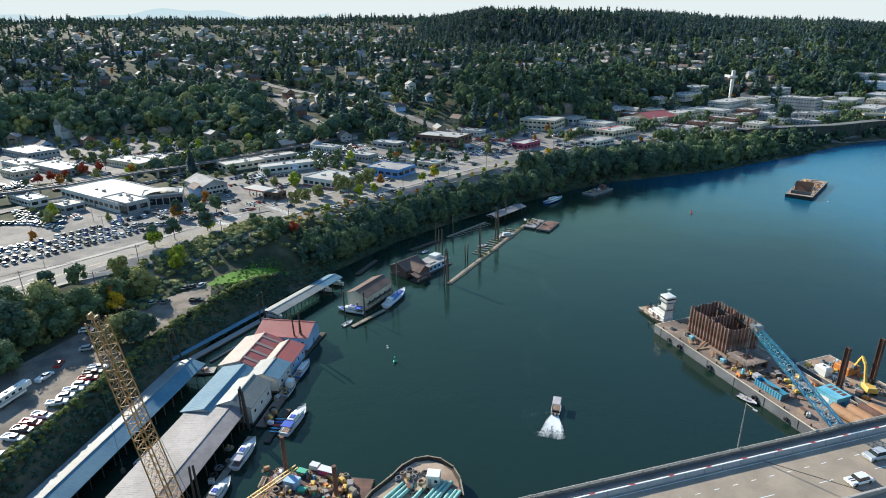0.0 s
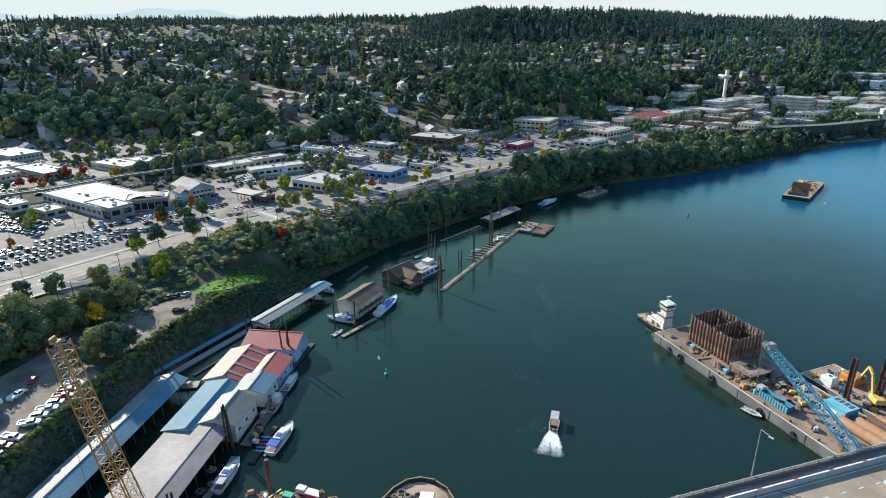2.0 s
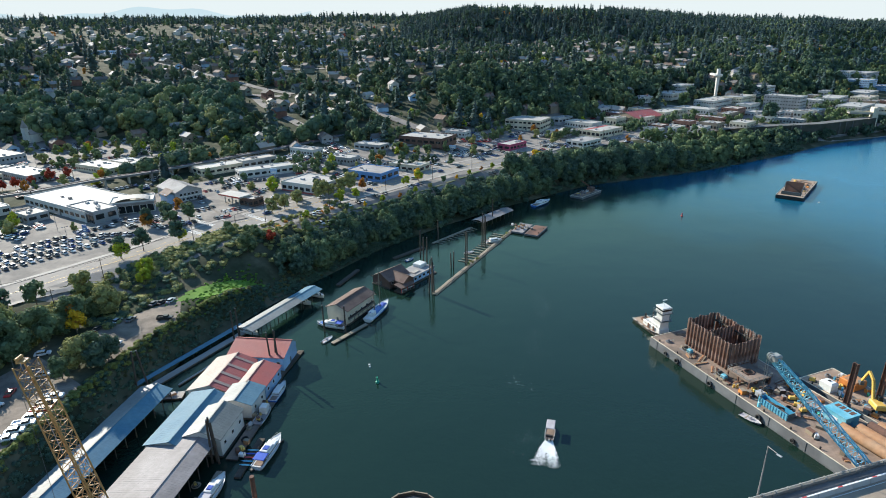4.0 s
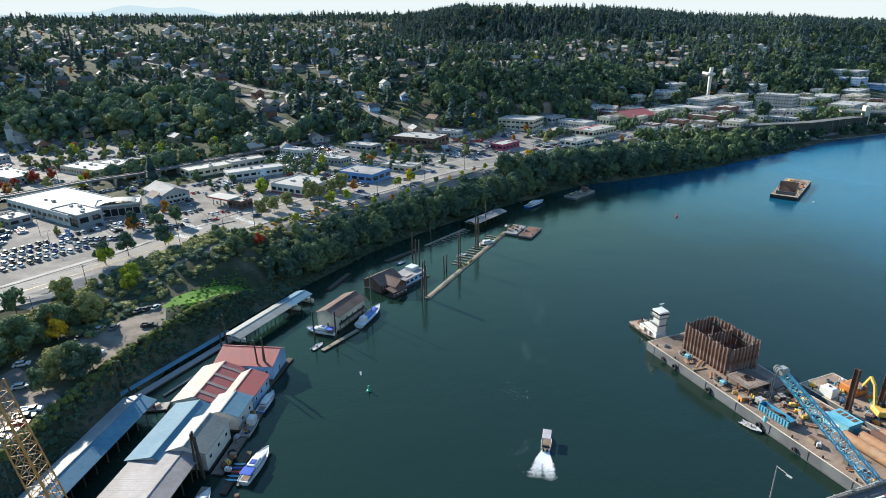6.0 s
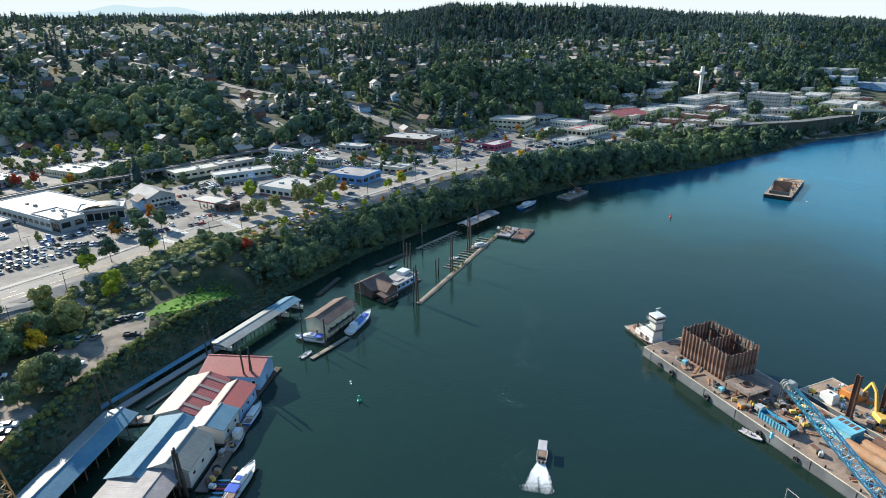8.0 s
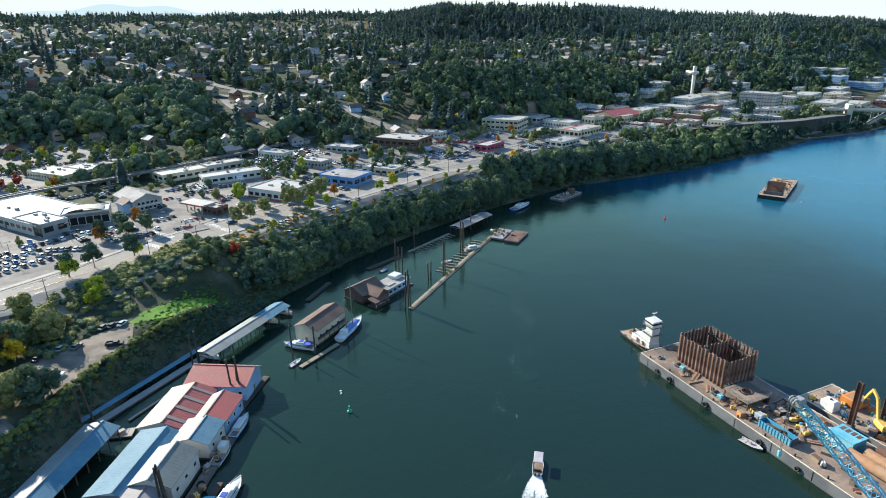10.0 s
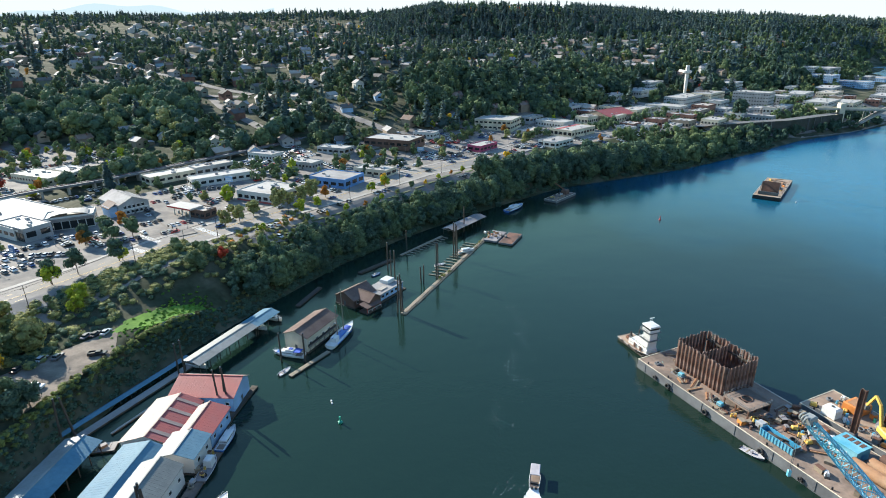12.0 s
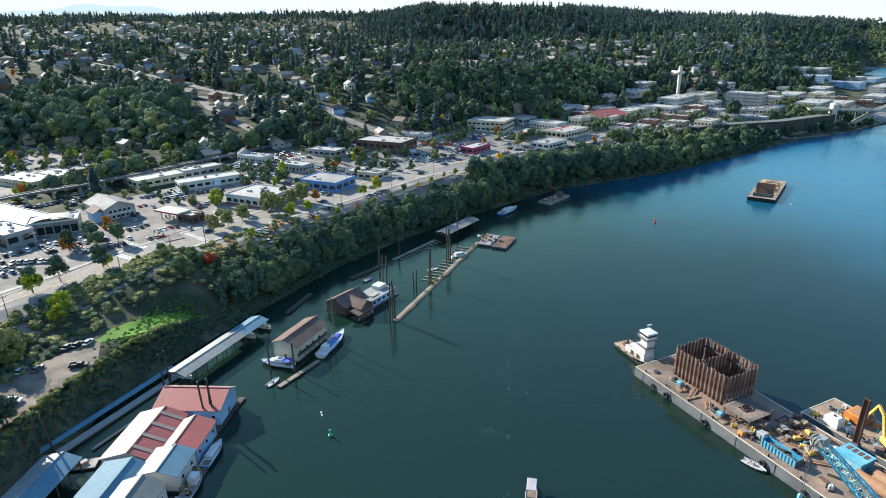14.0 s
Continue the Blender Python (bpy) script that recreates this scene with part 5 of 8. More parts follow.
for x, y in ((0.6, 0.4), (8.8, 0.4), (0.6, 9.2), (8.8, 9.2), (4.6, 0.4)):
    part("leg", Mesh().box(x, y, 0, 0.4, 0.4, 2.6), "rust", plat)
for x0, y0, x1, y1 in ((0.2, 0.1, 9.2, 0.1), (9.2, 0.1, 9.2, 9.5), (9.2, 9.5, 0.2, 9.5), (0.2, 9.5, 0.2, 0.1)):
    r = Mesh()
    for hgt in (0.55, 1.1):
        r.rod((x0, y0, 2.9 + hgt), (x1, y1, 2.9 + hgt), 0.05, n=5)
    for i in range(6):
        r.rod((x0 + (x1 - x0) * i / 5, y0 + (y1 - y0) * i / 5, 2.9), (x0 + (x1 - x0) * i / 5, y0 + (y1 - y0) * i / 5, 4.0), 0.05, n=5)
    part("railing", r, "metal_pale", plat)


def winch(u, v, rz, label):
    wv = barge_thing("winch", u, v, 3.5, rz, label, "winch", "deck winches")
    part("skid", Mesh().box(0, 0, 0, 4.6, 2.4, 0.3, bevel=0.05), "metal_grey", wv)
    part("drum", Mesh().rod((-0.9, -0.9, 1.0), (-0.9, 0.9, 1.0), 0.6, n=14), "timber_dark", wv)
    part("engine", Mesh().box(1.2, 0, 0.3, 1.6, 1.4, 1.1, bevel=0.12), "paint_skyblue", wv)
    r = Mesh()
    for x in (-2.2, 0, 2.2):
        for y in (-1.15, 1.15):
            r.rod((x, y, 0.3), (x, y, 1.4), 0.06, n=5)
    for y in (-1.15, 1.15):
        r.rod((-2.2, y, 1.4), (2.2, y, 1.4), 0.06, n=5)
    part("frame", r, "metal_pale", wv)


winch(13.2, 4.8, 4, "grey deck winch in a railed frame")
winch(30.0, 3.4, 0, "grey deck winch in a railed frame")
bin_ = barge_thing("waste_skip", 50.0, 4.2, 3.5, 0, "long blue ribbed steel waste skip on the barge deck", "skip")
part("floor", Mesh().box(0, 0, 0.1, 10.0, 2.7, 0.2), "paint_blue", bin_)
part("side_wall", Mesh().box(0, -1.35, 0.1, 10.0, 0.1, 2.0), "paint_blue", bin_)
part("side_wall", Mesh().box(0, 1.35, 0.1, 10.0, 0.1, 2.0), "paint_blue", bin_)
part("end_wall", Mesh().box(-5.0, 0, 0.1, 0.1, 2.6, 2.0), "paint_blue", bin_)
part("end_wall", Mesh().box(5.0, 0, 0.1, 0.1, 2.6, 2.0), "metal_dark", bin_)
data = Mesh().box(0, 0, 0, 0.28, 0.18, 1.95).data("rib", "paint_skyblue")
repeat("rib", data, [(-4.7 + i * 0.94, s * 1.46, 0.12, 0) for i in range(11) for s in (-1, 1)], bin_)
part("scrap", Mesh().box(-1.5, 0.2, 0.3, 5.0, 1.8, 1.1, 0.1, 0.3).box(2.6, -0.4, 0.3, 3.0, 1.6, 1.3, -0.2, 0.3).box(0.3, 0.7, 1.2, 3.2, 0.4, 0.4, 0.5), "timber_dark", bin_)
gen = barge_thing("generator", 43.4, 5.4, 3.5, 0, "grey generator beside the blue skip", "generator")
part("housing", Mesh().box(0, 0, 0.2, 2.2, 2.0, 2.0, bevel=0.15), "wall_grey", gen)
part("skid", Mesh().box(0, 0, 0, 2.4, 2.1, 0.22), "black", gen)
house = barge_thing("winch_house", 60.6, 16.8, 3.5, 0, "bright blue steel machinery house with open roof hatches", "cabin")
part("wall", Mesh().box(0, 0, 0, 6.6, 5.6, 3.6, bevel=0.1), "paint_skyblue", house)
part("roof", Mesh().box(0, 0, 3.6, 6.9, 5.9, 0.16), "paint_skyblue", house)
for i in range(4):
    part("hatch", Mesh().box(-2.2 + i * 1.45, 1.2, 3.77, 0.9, 1.9, 0.06), "rust", house)
part("sign_panel", Mesh().box(-0.5, -2.84, 1.1, 3.0, 0.06, 1.3), "paint_white", house)
part("door", Mesh().box(3.32, 0, 0.1, 0.06, 1.0, 2.1), "paint_blue", house)
for i, (v, r, mt) in enumerate(((12.8, 1.5, "rust_orange"), (16.4, 1.6, "rust_orange"), (20.0, 1.6, "rust"), (23.0, 1.4, "rust_orange"))):
    if i == 0:
        u0, u1 = 63.8, 86
    else:
        u0, u1 = 65.5 + i * 0.6, 87
    p = barge_thing("steel_pile", u0, v, 3.5 + r, 0, "large rusty orange steel pipe pile lying on the barge", "pipe", "pipe piles")
    m = Mesh().rod((0, 0, 0), (u1 - u0, 0, 0), r, n=20, caps=False)
    k = Mesh().rod((u1 - u0 - 0.02, 0, 0), (0.02, 0, 0), r * 0.94, n=20, caps=False)
    part("shell", m, mt, p, smooth=True)
    part("bore", k, "rust", p, smooth=True)
    part("end_rim", Mesh().ring(0, 0, 0, r * 0.97, r * 0.045, "x", 20, 5), "rust", p)


def clutter(n, area, z, seed, place, group, kinds):
    """Loose deck gear: crates, coils, timbers and frames, each a thing."""
    rng = random.Random(seed)
    for i in range(n):
        x, y = rng.uniform(area[0], area[2]), rng.uniform(area[1], area[3])
        wx, wy = place(x, y)
        kind = rng.choice(kinds)
        rz = rng.uniform(0, 180)
        colour = rng.choice(("rust", "rust_orange", "timber", "paint_yellow", "metal_grey", "black", "paint_yellow", "paint_orange", "wall_grey", "boat_white"))
        if kind == "crate":
            ob = thing("crate", wx, wy, z, rz, "battered crate of gear on the work deck", "crate", group)
            a, b, c = rng.uniform(0.8, 2.2), rng.uniform(0.8, 1.6), rng.uniform(0.6, 1.5)
            part("box", Mesh().box(0, 0, 0, a, b, c, bevel=0.06), colour, ob)
            part("lid", Mesh().box(0, 0, c + 0.002, a * 1.04, b * 1.04, 0.08), rng.choice(("timber", "metal_grey", "rust")), ob)
        elif kind == "coil":
            solo("rope_coil", Mesh().ring(0, 0, 0.18, rng.uniform(0.6, 1.1), 0.2, "z", 14, 6).ring(0, 0, 0.5, rng.uniform(0.5, 0.9), 0.18, "z", 14, 6), rng.choice(("black", "timber", "steel_hull")), "dark coil of hose or rope on deck", "coil", group, at=pose(wx, wy, z))
        elif kind == "beams":
            ob = thing("beam_stack", wx, wy, z, rz, "stack of loose timbers and steel beams", "beams", group)
            l = rng.uniform(3, 7)
            for k in range(rng.randint(2, 4)):
                part("beam", Mesh().box(0, k * 0.5 - 0.6, 0 if k % 2 == 0 else 0.02, l * rng.uniform(0.8, 1), 0.36, 0.36), rng.choice(("timber", "rust", "rust_orange")), ob)
        elif kind == "drum":
            ob = thing("drum", wx, wy, z, 0, "steel drum standing on deck", "drum", group)
            part("body", Mesh().rod((0, 0, 0), (0, 0, 1.1), 0.36, n=12), rng.choice(("paint_blue", "rust", "paint_green", "paint_yellow")), ob)
            part("rim", Mesh().ring(0, 0, 1.1, 0.35, 0.04, "z", 12, 5), "steel_hull", ob)
        else:
            ob = thing("machine", wx, wy, z, rz, "small engine unit on a skid", "machine", group)
            part("skid", Mesh().box(0, 0, 0, 2.4, 1.3, 0.2), "black", ob)
            part("casing", Mesh().box(0.2, 0, 0.2, 1.7, 1.1, 1.0, bevel=0.15), colour, ob)
            part("exhaust", Mesh().rod((-0.6, 0.2, 0.2), (-0.6, 0.2, 1.8), 0.08, n=6), "rust", ob)


ALL = ("crate", "coil", "beams", "drum", "machine")
clutter(30, (40, 6, 57, 21), 3.5, 1, on_barge, "barge gear", ALL)
clutter(18, (54, 2.5, 84, 9.5), 3.5, 2, on_barge, "barge gear", ALL)
clutter(9, (2.5, 2.5, 7, 20), 3.5, 3, on_barge, "barge gear", ("coil", "beams"))
clutter(10, (10, 2.5, 36, 6.5), 3.5, 4, on_barge, "barge gear", ("beams", "beams", "crate"))

clutter(34, (37, 9, 58, 22), 3.5, 31, on_barge, "barge gear", ("beams", "machine", "coil", "crate", "beams"))
clutter(12, (36, 2.2, 46, 7), 3.5, 32, on_barge, "barge gear", ("crate", "drum", "coil"))
second = barge("spud_barge", *on_barge(39.6, 26.8), BRZ, 52, 15.5, 3.0, "grey steel barge with buff deck, spud piles and plant", "deck_buff")
tank = barge_thing("water_tank", 47.6, 29.2, 3.0, 0, "white plastic water tank on the barge", "tank")
part("shell", Mesh().box(0, 0, 0.1, 4.0, 3.2, 3.0, bevel=0.5), "paint_white", tank)
part("cap", Mesh().rod((0, 0, 3.1), (0, 0, 3.3), 0.4, n=10), "black", tank)
ob = barge_thing("plant_unit", 49.4, 37.6, 3.0, 0, "orange and yellow plant housing on the barge", "machine")
part("housing", Mesh().box(0, 0, 0.2, 5.0, 5.6, 2.6, bevel=0.2), "paint_orange", ob)
part("side_panel", Mesh().box(-2.53, 0, 0.5, 0.06, 4.6, 1.9), "paint_yellow", ob)
part("roof_panel", Mesh().box(0.3, 0, 2.82, 3.8, 4.6, 0.12), "rust_orange", ob)
for u, v, top in ((56.0, 25.6, 19.0), (57.6, 37.8, 20.5)):
    sp = barge_thing("spud_pile", u, v, -1, 0, "tall rusty square spud pile through the barge", "pile", "spud piles")
    m = Mesh()
    for s in (-1, 1):
        m.box(s * 0.62, 0, 0, 0.14, 1.2, top)
    m.box(0, 0, 0, 1.1, 0.14, top)
    part("shaft", m, "rust", sp)
    part("collar", Mesh().box(0, 0, 4.0, 1.9, 1.8, 1.2), "steel_hull", sp)
clutter(34, (42, 27.5, 68, 41), 3.0, 6, on_barge, "plant barge gear", ALL)
ex = barge_thing("excavator", 60.0, 33.0, 3.0, 150, "yellow excavator with raised folded arm", "excavator")
part("track", Mesh().box(0, -1.4, 0, 4.6, 0.8, 1.0, bevel=0.25), "black", ex)
part("track", Mesh().box(0, 1.4, 0, 4.6, 0.8, 1.0, bevel=0.25), "black", ex)
part("body", Mesh().box(-0.6, 0, 1.05, 4.2, 3.0, 1.5, bevel=0.3), "paint_yellow", ex)
part("cab", Mesh().box(1.0, -0.9, 2.3, 1.6, 1.2, 1.6, bevel=0.2), "glass_dark", ex)
part("boom", Mesh().beam((1.4, 0.4, 2.0), (3.6, 0.4, 7.4), 0.6, 0.9).beam((3.6, 0.4, 7.4), (6.4, 0.4, 8.8), 0.55, 0.8), "paint_yellow", ex)
part("stick", Mesh().beam((6.4, 0.4, 8.8), (9.0, 0.4, 4.0), 0.5, 0.6), "paint_yellow", ex)
part("bucket", Mesh().box(9.0, 0.4, 2.6, 1.3, 1.2, 1.4, bevel=0.3, top=0.7), "metal_dark", ex)


def lattice(p, q, w0, w1, chord, lace, n):
    """A lattice boom from p to q: four chords, zigzag lacing on all faces."""
    p, q = Vector(p), Vector(q)
    d = (q - p).normalized()
    a = d.cross(Vector((0, 0, 1))).normalized()
    b = d.cross(a)
    ch, la = [], Mesh()
    ring = lambda u: [p.lerp(q, u) + (a * s + b * t) * (w0 + (w1 - w0) * u) / 2 for s, t in ((-1, -1), (1, -1), (1, 1), (-1, 1))]
    r0, r1 = ring(0), ring(1)
    for k in range(4):
        ch.append(Mesh().rod(r0[k], r1[k], chord, n=6))
    for i in range(n):
        lo, hi = ring(i / n), ring((i + 1) / n)
        for k in range(4):
            j = (k + 1) % 4
            la.rod(lo[k], hi[j] if i % 2 else hi[k].lerp(hi[j], 1.0), lace, n=4, caps=False)
            la.rod(lo[j], hi[k], lace, n=4, caps=False)
            la.rod(lo[k], lo[j], lace, n=4, caps=False)
    return ch, la


# tug pushing at the barge's end
tug = thing("push_tug", *on_barge(-9.2, 9.6), 0, BRZ - 4, "white push tug with tall tiered wheelhouse and buff decks", "tug")
hull(19.0, 7.2, 1.2, "deck_buff", "deck_buff", tug, 0.6, stern=0.92)
part("deckhouse", Mesh().box(0.8, 0, 1.1, 10.0, 4.4, 1.9, bevel=0.15).box(2.2, 0, 3.0, 6.6, 4.0, 1.2, bevel=0.12), "boat_white", tug)
part("upper_house", Mesh().box(3.2, 0, 3.4, 4.8, 3.8, 3.2, bevel=0.1, top=0.94), "boat_white", tug)
part("tower", Mesh().box(4.2, 0, 6.6, 3.4, 3.2, 3.0, bevel=0.1, top=0.92), "boat_white", tug)
wh = part("wheelhouse", Mesh().box(4.2, 0, 9.7, 4.2, 4.0, 1.0).box(4.2, 0, 11.5, 4.4, 4.2, 0.6, bevel=0.1), "boat_white", tug)
part("window_band", Mesh().box(4.2, 0, 10.7, 4.0, 3.8, 0.8), "glass_dark", wh)
for z in (6.45, 9.55):
    part("walkway", Mesh().box(4.0, 0, z, 5.2, 4.9, 0.14), "metal_dark", tug)
part("mast", Mesh().rod((4.2, 0, 12.1), (4.2, 0, 14.6), 0.1, 0.05, 6).rod((5.2, 0, 13.2), (3.2, 0, 13.2), 0.06, n=5), "boat_white", tug)
part("radar", Mesh().box(4.2, 0, 14.5, 0.3, 1.9, 0.2), "boat_white", tug)
for y in (-1.8, 1.8):
    part("funnel", Mesh().rod((-3.6, y, 3.3), (-3.6, y, 5.8), 0.35, 0.3, 10), "black", tug)
part("push_knee", Mesh().box(9.1, -2, 0.2, 0.8, 1.0, 3.2, bevel=0.1).box(9.1, 2, 0.2, 0.8, 1.0, 3.2, bevel=0.1), "black", tug)
part("door", Mesh().box(-0.4, -2.53, 1.25, 0.9, 0.08, 1.9).box(2.8, -2.53, 1.25, 0.9, 0.08, 1.9), "rust", tug)
for i in range(4):
    part("porthole", Mesh().rod((-4.6 + i * 2.2, -2.5, 2.5), (-4.6 + i * 2.2, -2.56, 2.5), 0.22, n=10), "glass_dark", tug)

for z0, x0, x1, hw in ((3.02, -4.1, 5.6, 2.1), (6.6, 1.5, 6.5, 2.4), (9.7, 1.5, 6.5, 2.4)):
    rail = Mesh()
    for y in (-hw, hw):
        for hgt in (0.5, 1.0):
            rail.rod((x0, y, z0 + hgt), (x1, y, z0 + hgt), 0.04, n=5)
        for i in range(6):
            rail.rod((x0 + (x1 - x0) * i / 5, y, z0), (x0 + (x1 - x0) * i / 5, y, z0 + 1.0), 0.04, n=5)
    rail.rod((x0, -hw, z0 + 1.0), (x0, hw, z0 + 1.0), 0.04, n=5)
    part("deck_rail", rail, "metal_pale", tug)
for y in (-3.5, 3.5):
    for x in (-6.0, -2.0, 2.0, 6.0):
        part("tyre", Mesh().ring(x, y, 0.9, 0.5, 0.2, "y", 12, 6), "black", tug, "black tyre fender", smooth=True)
part("rub_band", Mesh().box(-1.5, -3.46, 0.35, 14, 0.2, 0.5).box(-1.5, 3.46, 0.35, 14, 0.2, 0.5), "timber_dark", tug)
part("winch_gear", Mesh().box(-6.4, 0, 1.2, 1.6, 2.2, 0.9, bevel=0.1).rod((-6.4, -1.0, 2.2), (-6.4, 1.0, 2.2), 0.45, n=12), "rust", tug)
solo("tow_line", Mesh().rod((0, 0, 0), (12.0, 4.0, 1.2), 0.05, n=4).rod((0, 0, 0), (12.0, -4.0, 1.2), 0.05, n=4), "pipe_mint", "pale green mooring lines between tug and barge", "rope", at=pose(*on_barge(-6.0, 9.6), 2.4, 0, 0, BRZ))

# cranes
crane = thing("crawler_crane", 104.5, 82.0, 3.2, 0, "tall blue lattice boom crane working from a barge under the bridge", "crane")
tip, foot = Vector((61.3, 101.0, 55.0)), Vector((104.5, 82.0, 5.0))
loc = lambda p: Vector(p) - Vector((104.5, 82.0, 3.2))
ch, la = lattice(loc(foot), loc(foot.lerp(tip, 0.86)), 2.0, 1.9, 0.13, 0.055, 26)
for m in ch:
    part("chord", m, "paint_blue", crane)
part("lacing", la, "paint_blue", crane)["kind"] = "stuff"
ch, la = lattice(loc(foot.lerp(tip, 0.86)), loc(tip), 1.9, 1.2, 0.13, 0.06, 6)
for m in ch:
    part("chord", m, "paint_skyblue", crane)
part("lacing", la, "paint_skyblue", crane)["kind"] = "stuff"
head = part("boom_head", Mesh().box(*loc(tip), 1.8, 1.4, 1.0, 0.4, 0.2), "metal_pale", crane)
for k in (-0.5, 0.1, 0.7):
    part("sheave", Mesh().ring(*(loc(tip) + Vector((-0.6 + k * 0.2, k, 0.4))), 0.6, 0.13, "y", 16, 6), "metal_pale", head)
part("hoist_line", Mesh().rod(loc(tip) + Vector((-1, 0, 0)), loc(tip) + Vector((-1, 0, -9)), 0.04, n=4).rod(loc(tip) + Vector((-1.3, 0.2, 0)), loc(tip) + Vector((-1.2, 0, -9)), 0.04, n=4), "metal_dark", crane)
part("hook_block", Mesh().box(*(loc(tip) + Vector((-1.1, 0.1, -10))), 0.5, 0.4, 1.1, bevel=0.1), "paint_skyblue", crane)
part("carbody", Mesh().box(1.5, -0.5, 0, 6, 5, 3.0, bevel=0.2), "paint_blue", crane)
barge("crane_barge", 93, 95, -45, 30, 14, 3.2, "grey barge under the bridge carrying the blue crane", coaming=False)

yc = thing("lattice_crane", -53.6, 94.0, 2.6, 0, "tall ochre lattice boom crane rising from a work barge", "crane")
tip, foot = Vector((-63.0, 94.0, 64.6)), Vector((-53.6, 94.0, 4.4))
loc = lambda p: Vector(p) - Vector((-53.6, 94.0, 2.6))
ch, la = lattice(loc(foot), loc(foot.lerp(tip, 0.97)), 3.4, 2.5, 0.13, 0.055, 30)
for m in ch:
    part("chord", m, "crane_ochre", yc)
part("lacing", la, "crane_ochre", yc)["kind"] = "stuff"
part("boom_head", Mesh().box(*(loc(tip) + Vector((0, 0, -1.6))), 1.5, 1.4, 0.4, 0, 0.1).rod(loc(tip) + Vector((-0.5, -0.7, -0.9)), loc(tip) + Vector((-0.5, 0.7, -0.9)), 0.28, n=12), "crane_ochre", yc)
part("cat_ladder", Mesh().rod(loc(foot.lerp(tip, 0.98)) + Vector((0.2, -1.2, 0)), loc(foot.lerp(tip, 0.70)) + Vector((0.2, -1.4, 0)), 0.07, n=5), "metal_grey", yc)
part("pendant", Mesh().rod(loc(tip) + Vector((0.9, 0, -0.5)), loc((-44, 88, 6)), 0.035, n=4).rod(loc(tip) + Vector((0.7, -0.4, -0.5)), loc((-44, 86, 6)), 0.035, n=4), "metal_dark", yc)
part("hoist_line", Mesh().rod(loc(tip) + Vector((-0.9, -1, -0.5)), loc(tip) + Vector((-0.9, -1, -34)), 0.035, n=4), "metal_dark", yc)
part("hook_ball", Mesh().box(*(loc(tip) + Vector((-0.9, -1, -35.2))), 0.6, 0.6, 1.2, bevel=0.25), "black", yc)
part("carbody", Mesh().box(0, 0, 0, 6, 5, 3.2, bevel=0.3), "crane_ochre", yc)

# the two barges moored below the bridge
wbg = barge("plant_barge", -49.0, 121.5, -12, 28, 31, 2.6, "rusty plant barge crowded with gear", "rust", coaming=False, paint="black")
wbg.matrix_basis = pose(-50.5, 93.5, 0, 0, 0, -8)
clutter(62, (-45, 100, -26, 123), 2.6, 8, lambda x, y: (x, y), "plant barge clutter", ALL)
for nm, x, y, z, s, mt, lb in (("steel_bin", -37.6, 122.4, 2.6, (2.6, 1.6, 1.2), "paint_green", "open green steel bin"), ("steel_bin", -36.2, 116.0, 2.6, (2.0, 1.5, 1.0), "paint_green", "open green steel bin"), ("site_box", -34.6, 124.2, 2.6, (2.4, 1.7, 1.6), "boat_white", "white site box on the plant barge"),
                              ("site_box", -31.0, 122.2, 2.6, (4.4, 2.0, 1.7), "boat_white", "white-topped box with dark red sides"), ("site_box", -39.2, 118.4, 2.6, (3.6, 2.6, 2.0), "wall_lightblue", "pale blue control cabin")):
    b = thing(nm, x, y, z, -20, lb, "box", "plant barge clutter")
    part("body", Mesh().box(0, 0, 0, *s, bevel=0.06), "wall_magenta" if "dark red" in lb else mt, b)
    part("lid", Mesh().box(0, 0, s[2] + 0.002, s[0] * 1.03, s[1] * 1.03, 0.14), mt, b)
for x, y, top in ((-41.3, 121.2, 17.5), (-27.3, 114.4, 14)):
    sp = thing("spud_pile", x, y, -2, 10, "tall weathered brown spud pile", "pile", "spud piles")
    part("shaft", Mesh().rod((0, 0, 0), (0, 0, top), 0.62, 0.55, 10), "rust", sp)
    part("collar", Mesh().box(0, 0, 4.3, 2.0, 2.0, 1.0, bevel=0.1), "rust_orange", sp)
gantry = thing("gantry_frame", -43.0, 116.6, 2.6, 35, "yellow steel guide frame leaning over the plant barge", "frame")
for y in (-0.6, 0.6):
    part("rail", Mesh().beam((-9, y, 0.4), (6, y, 4.6), 0.25, 0.3), "paint_yellow", gantry)
for i in range(7):
    part("rung", Mesh().beam((-8 + i * 2.1, -0.6, 0.7 + i * 0.59), (-8 + i * 2.1, 0.6, 0.7 + i * 0.59), 0.14, 0.14), "paint_yellow", gantry)
bb = thing("bow_barge", 0, 0, 0, 0, "old round-bowed barge with buff deck and low bulwark", "barge", "work barges")
outline = [(-20.5, 88), (3.8, 88), (4.2, 113.5), (3.6, 119.5), (2.0, 123.6), (-1.2, 126.8), (-4.6, 127.9), (-8.2, 127.3), (-11.4, 124.8), (-14.6, 120.2), (-18.6, 115.6), (-20.5, 112.0)]
part("hull", Mesh().prism(outline, -0.8, 2.4), "timber_dark", bb)
part("deck", Mesh().prism([(-8.15 + (x + 8.15) * 0.955, 106 + (y - 106) * 0.965) for x, y in outline], 2.36, 2.46), "deck_buff", bb, "buff plank deck")
for (ax, ay), (bx, by) in zip(outline[2:-1], outline[3:]):
    part("bulwark", Mesh().beam((ax, ay, 2.8), (bx, by, 2.8), 0.22, 0.8), "timber_dark", bb)
    part("rail_cap", Mesh().beam((ax, ay, 3.46), (bx, by, 3.24), 0.32, 0.1), "timber", bb)
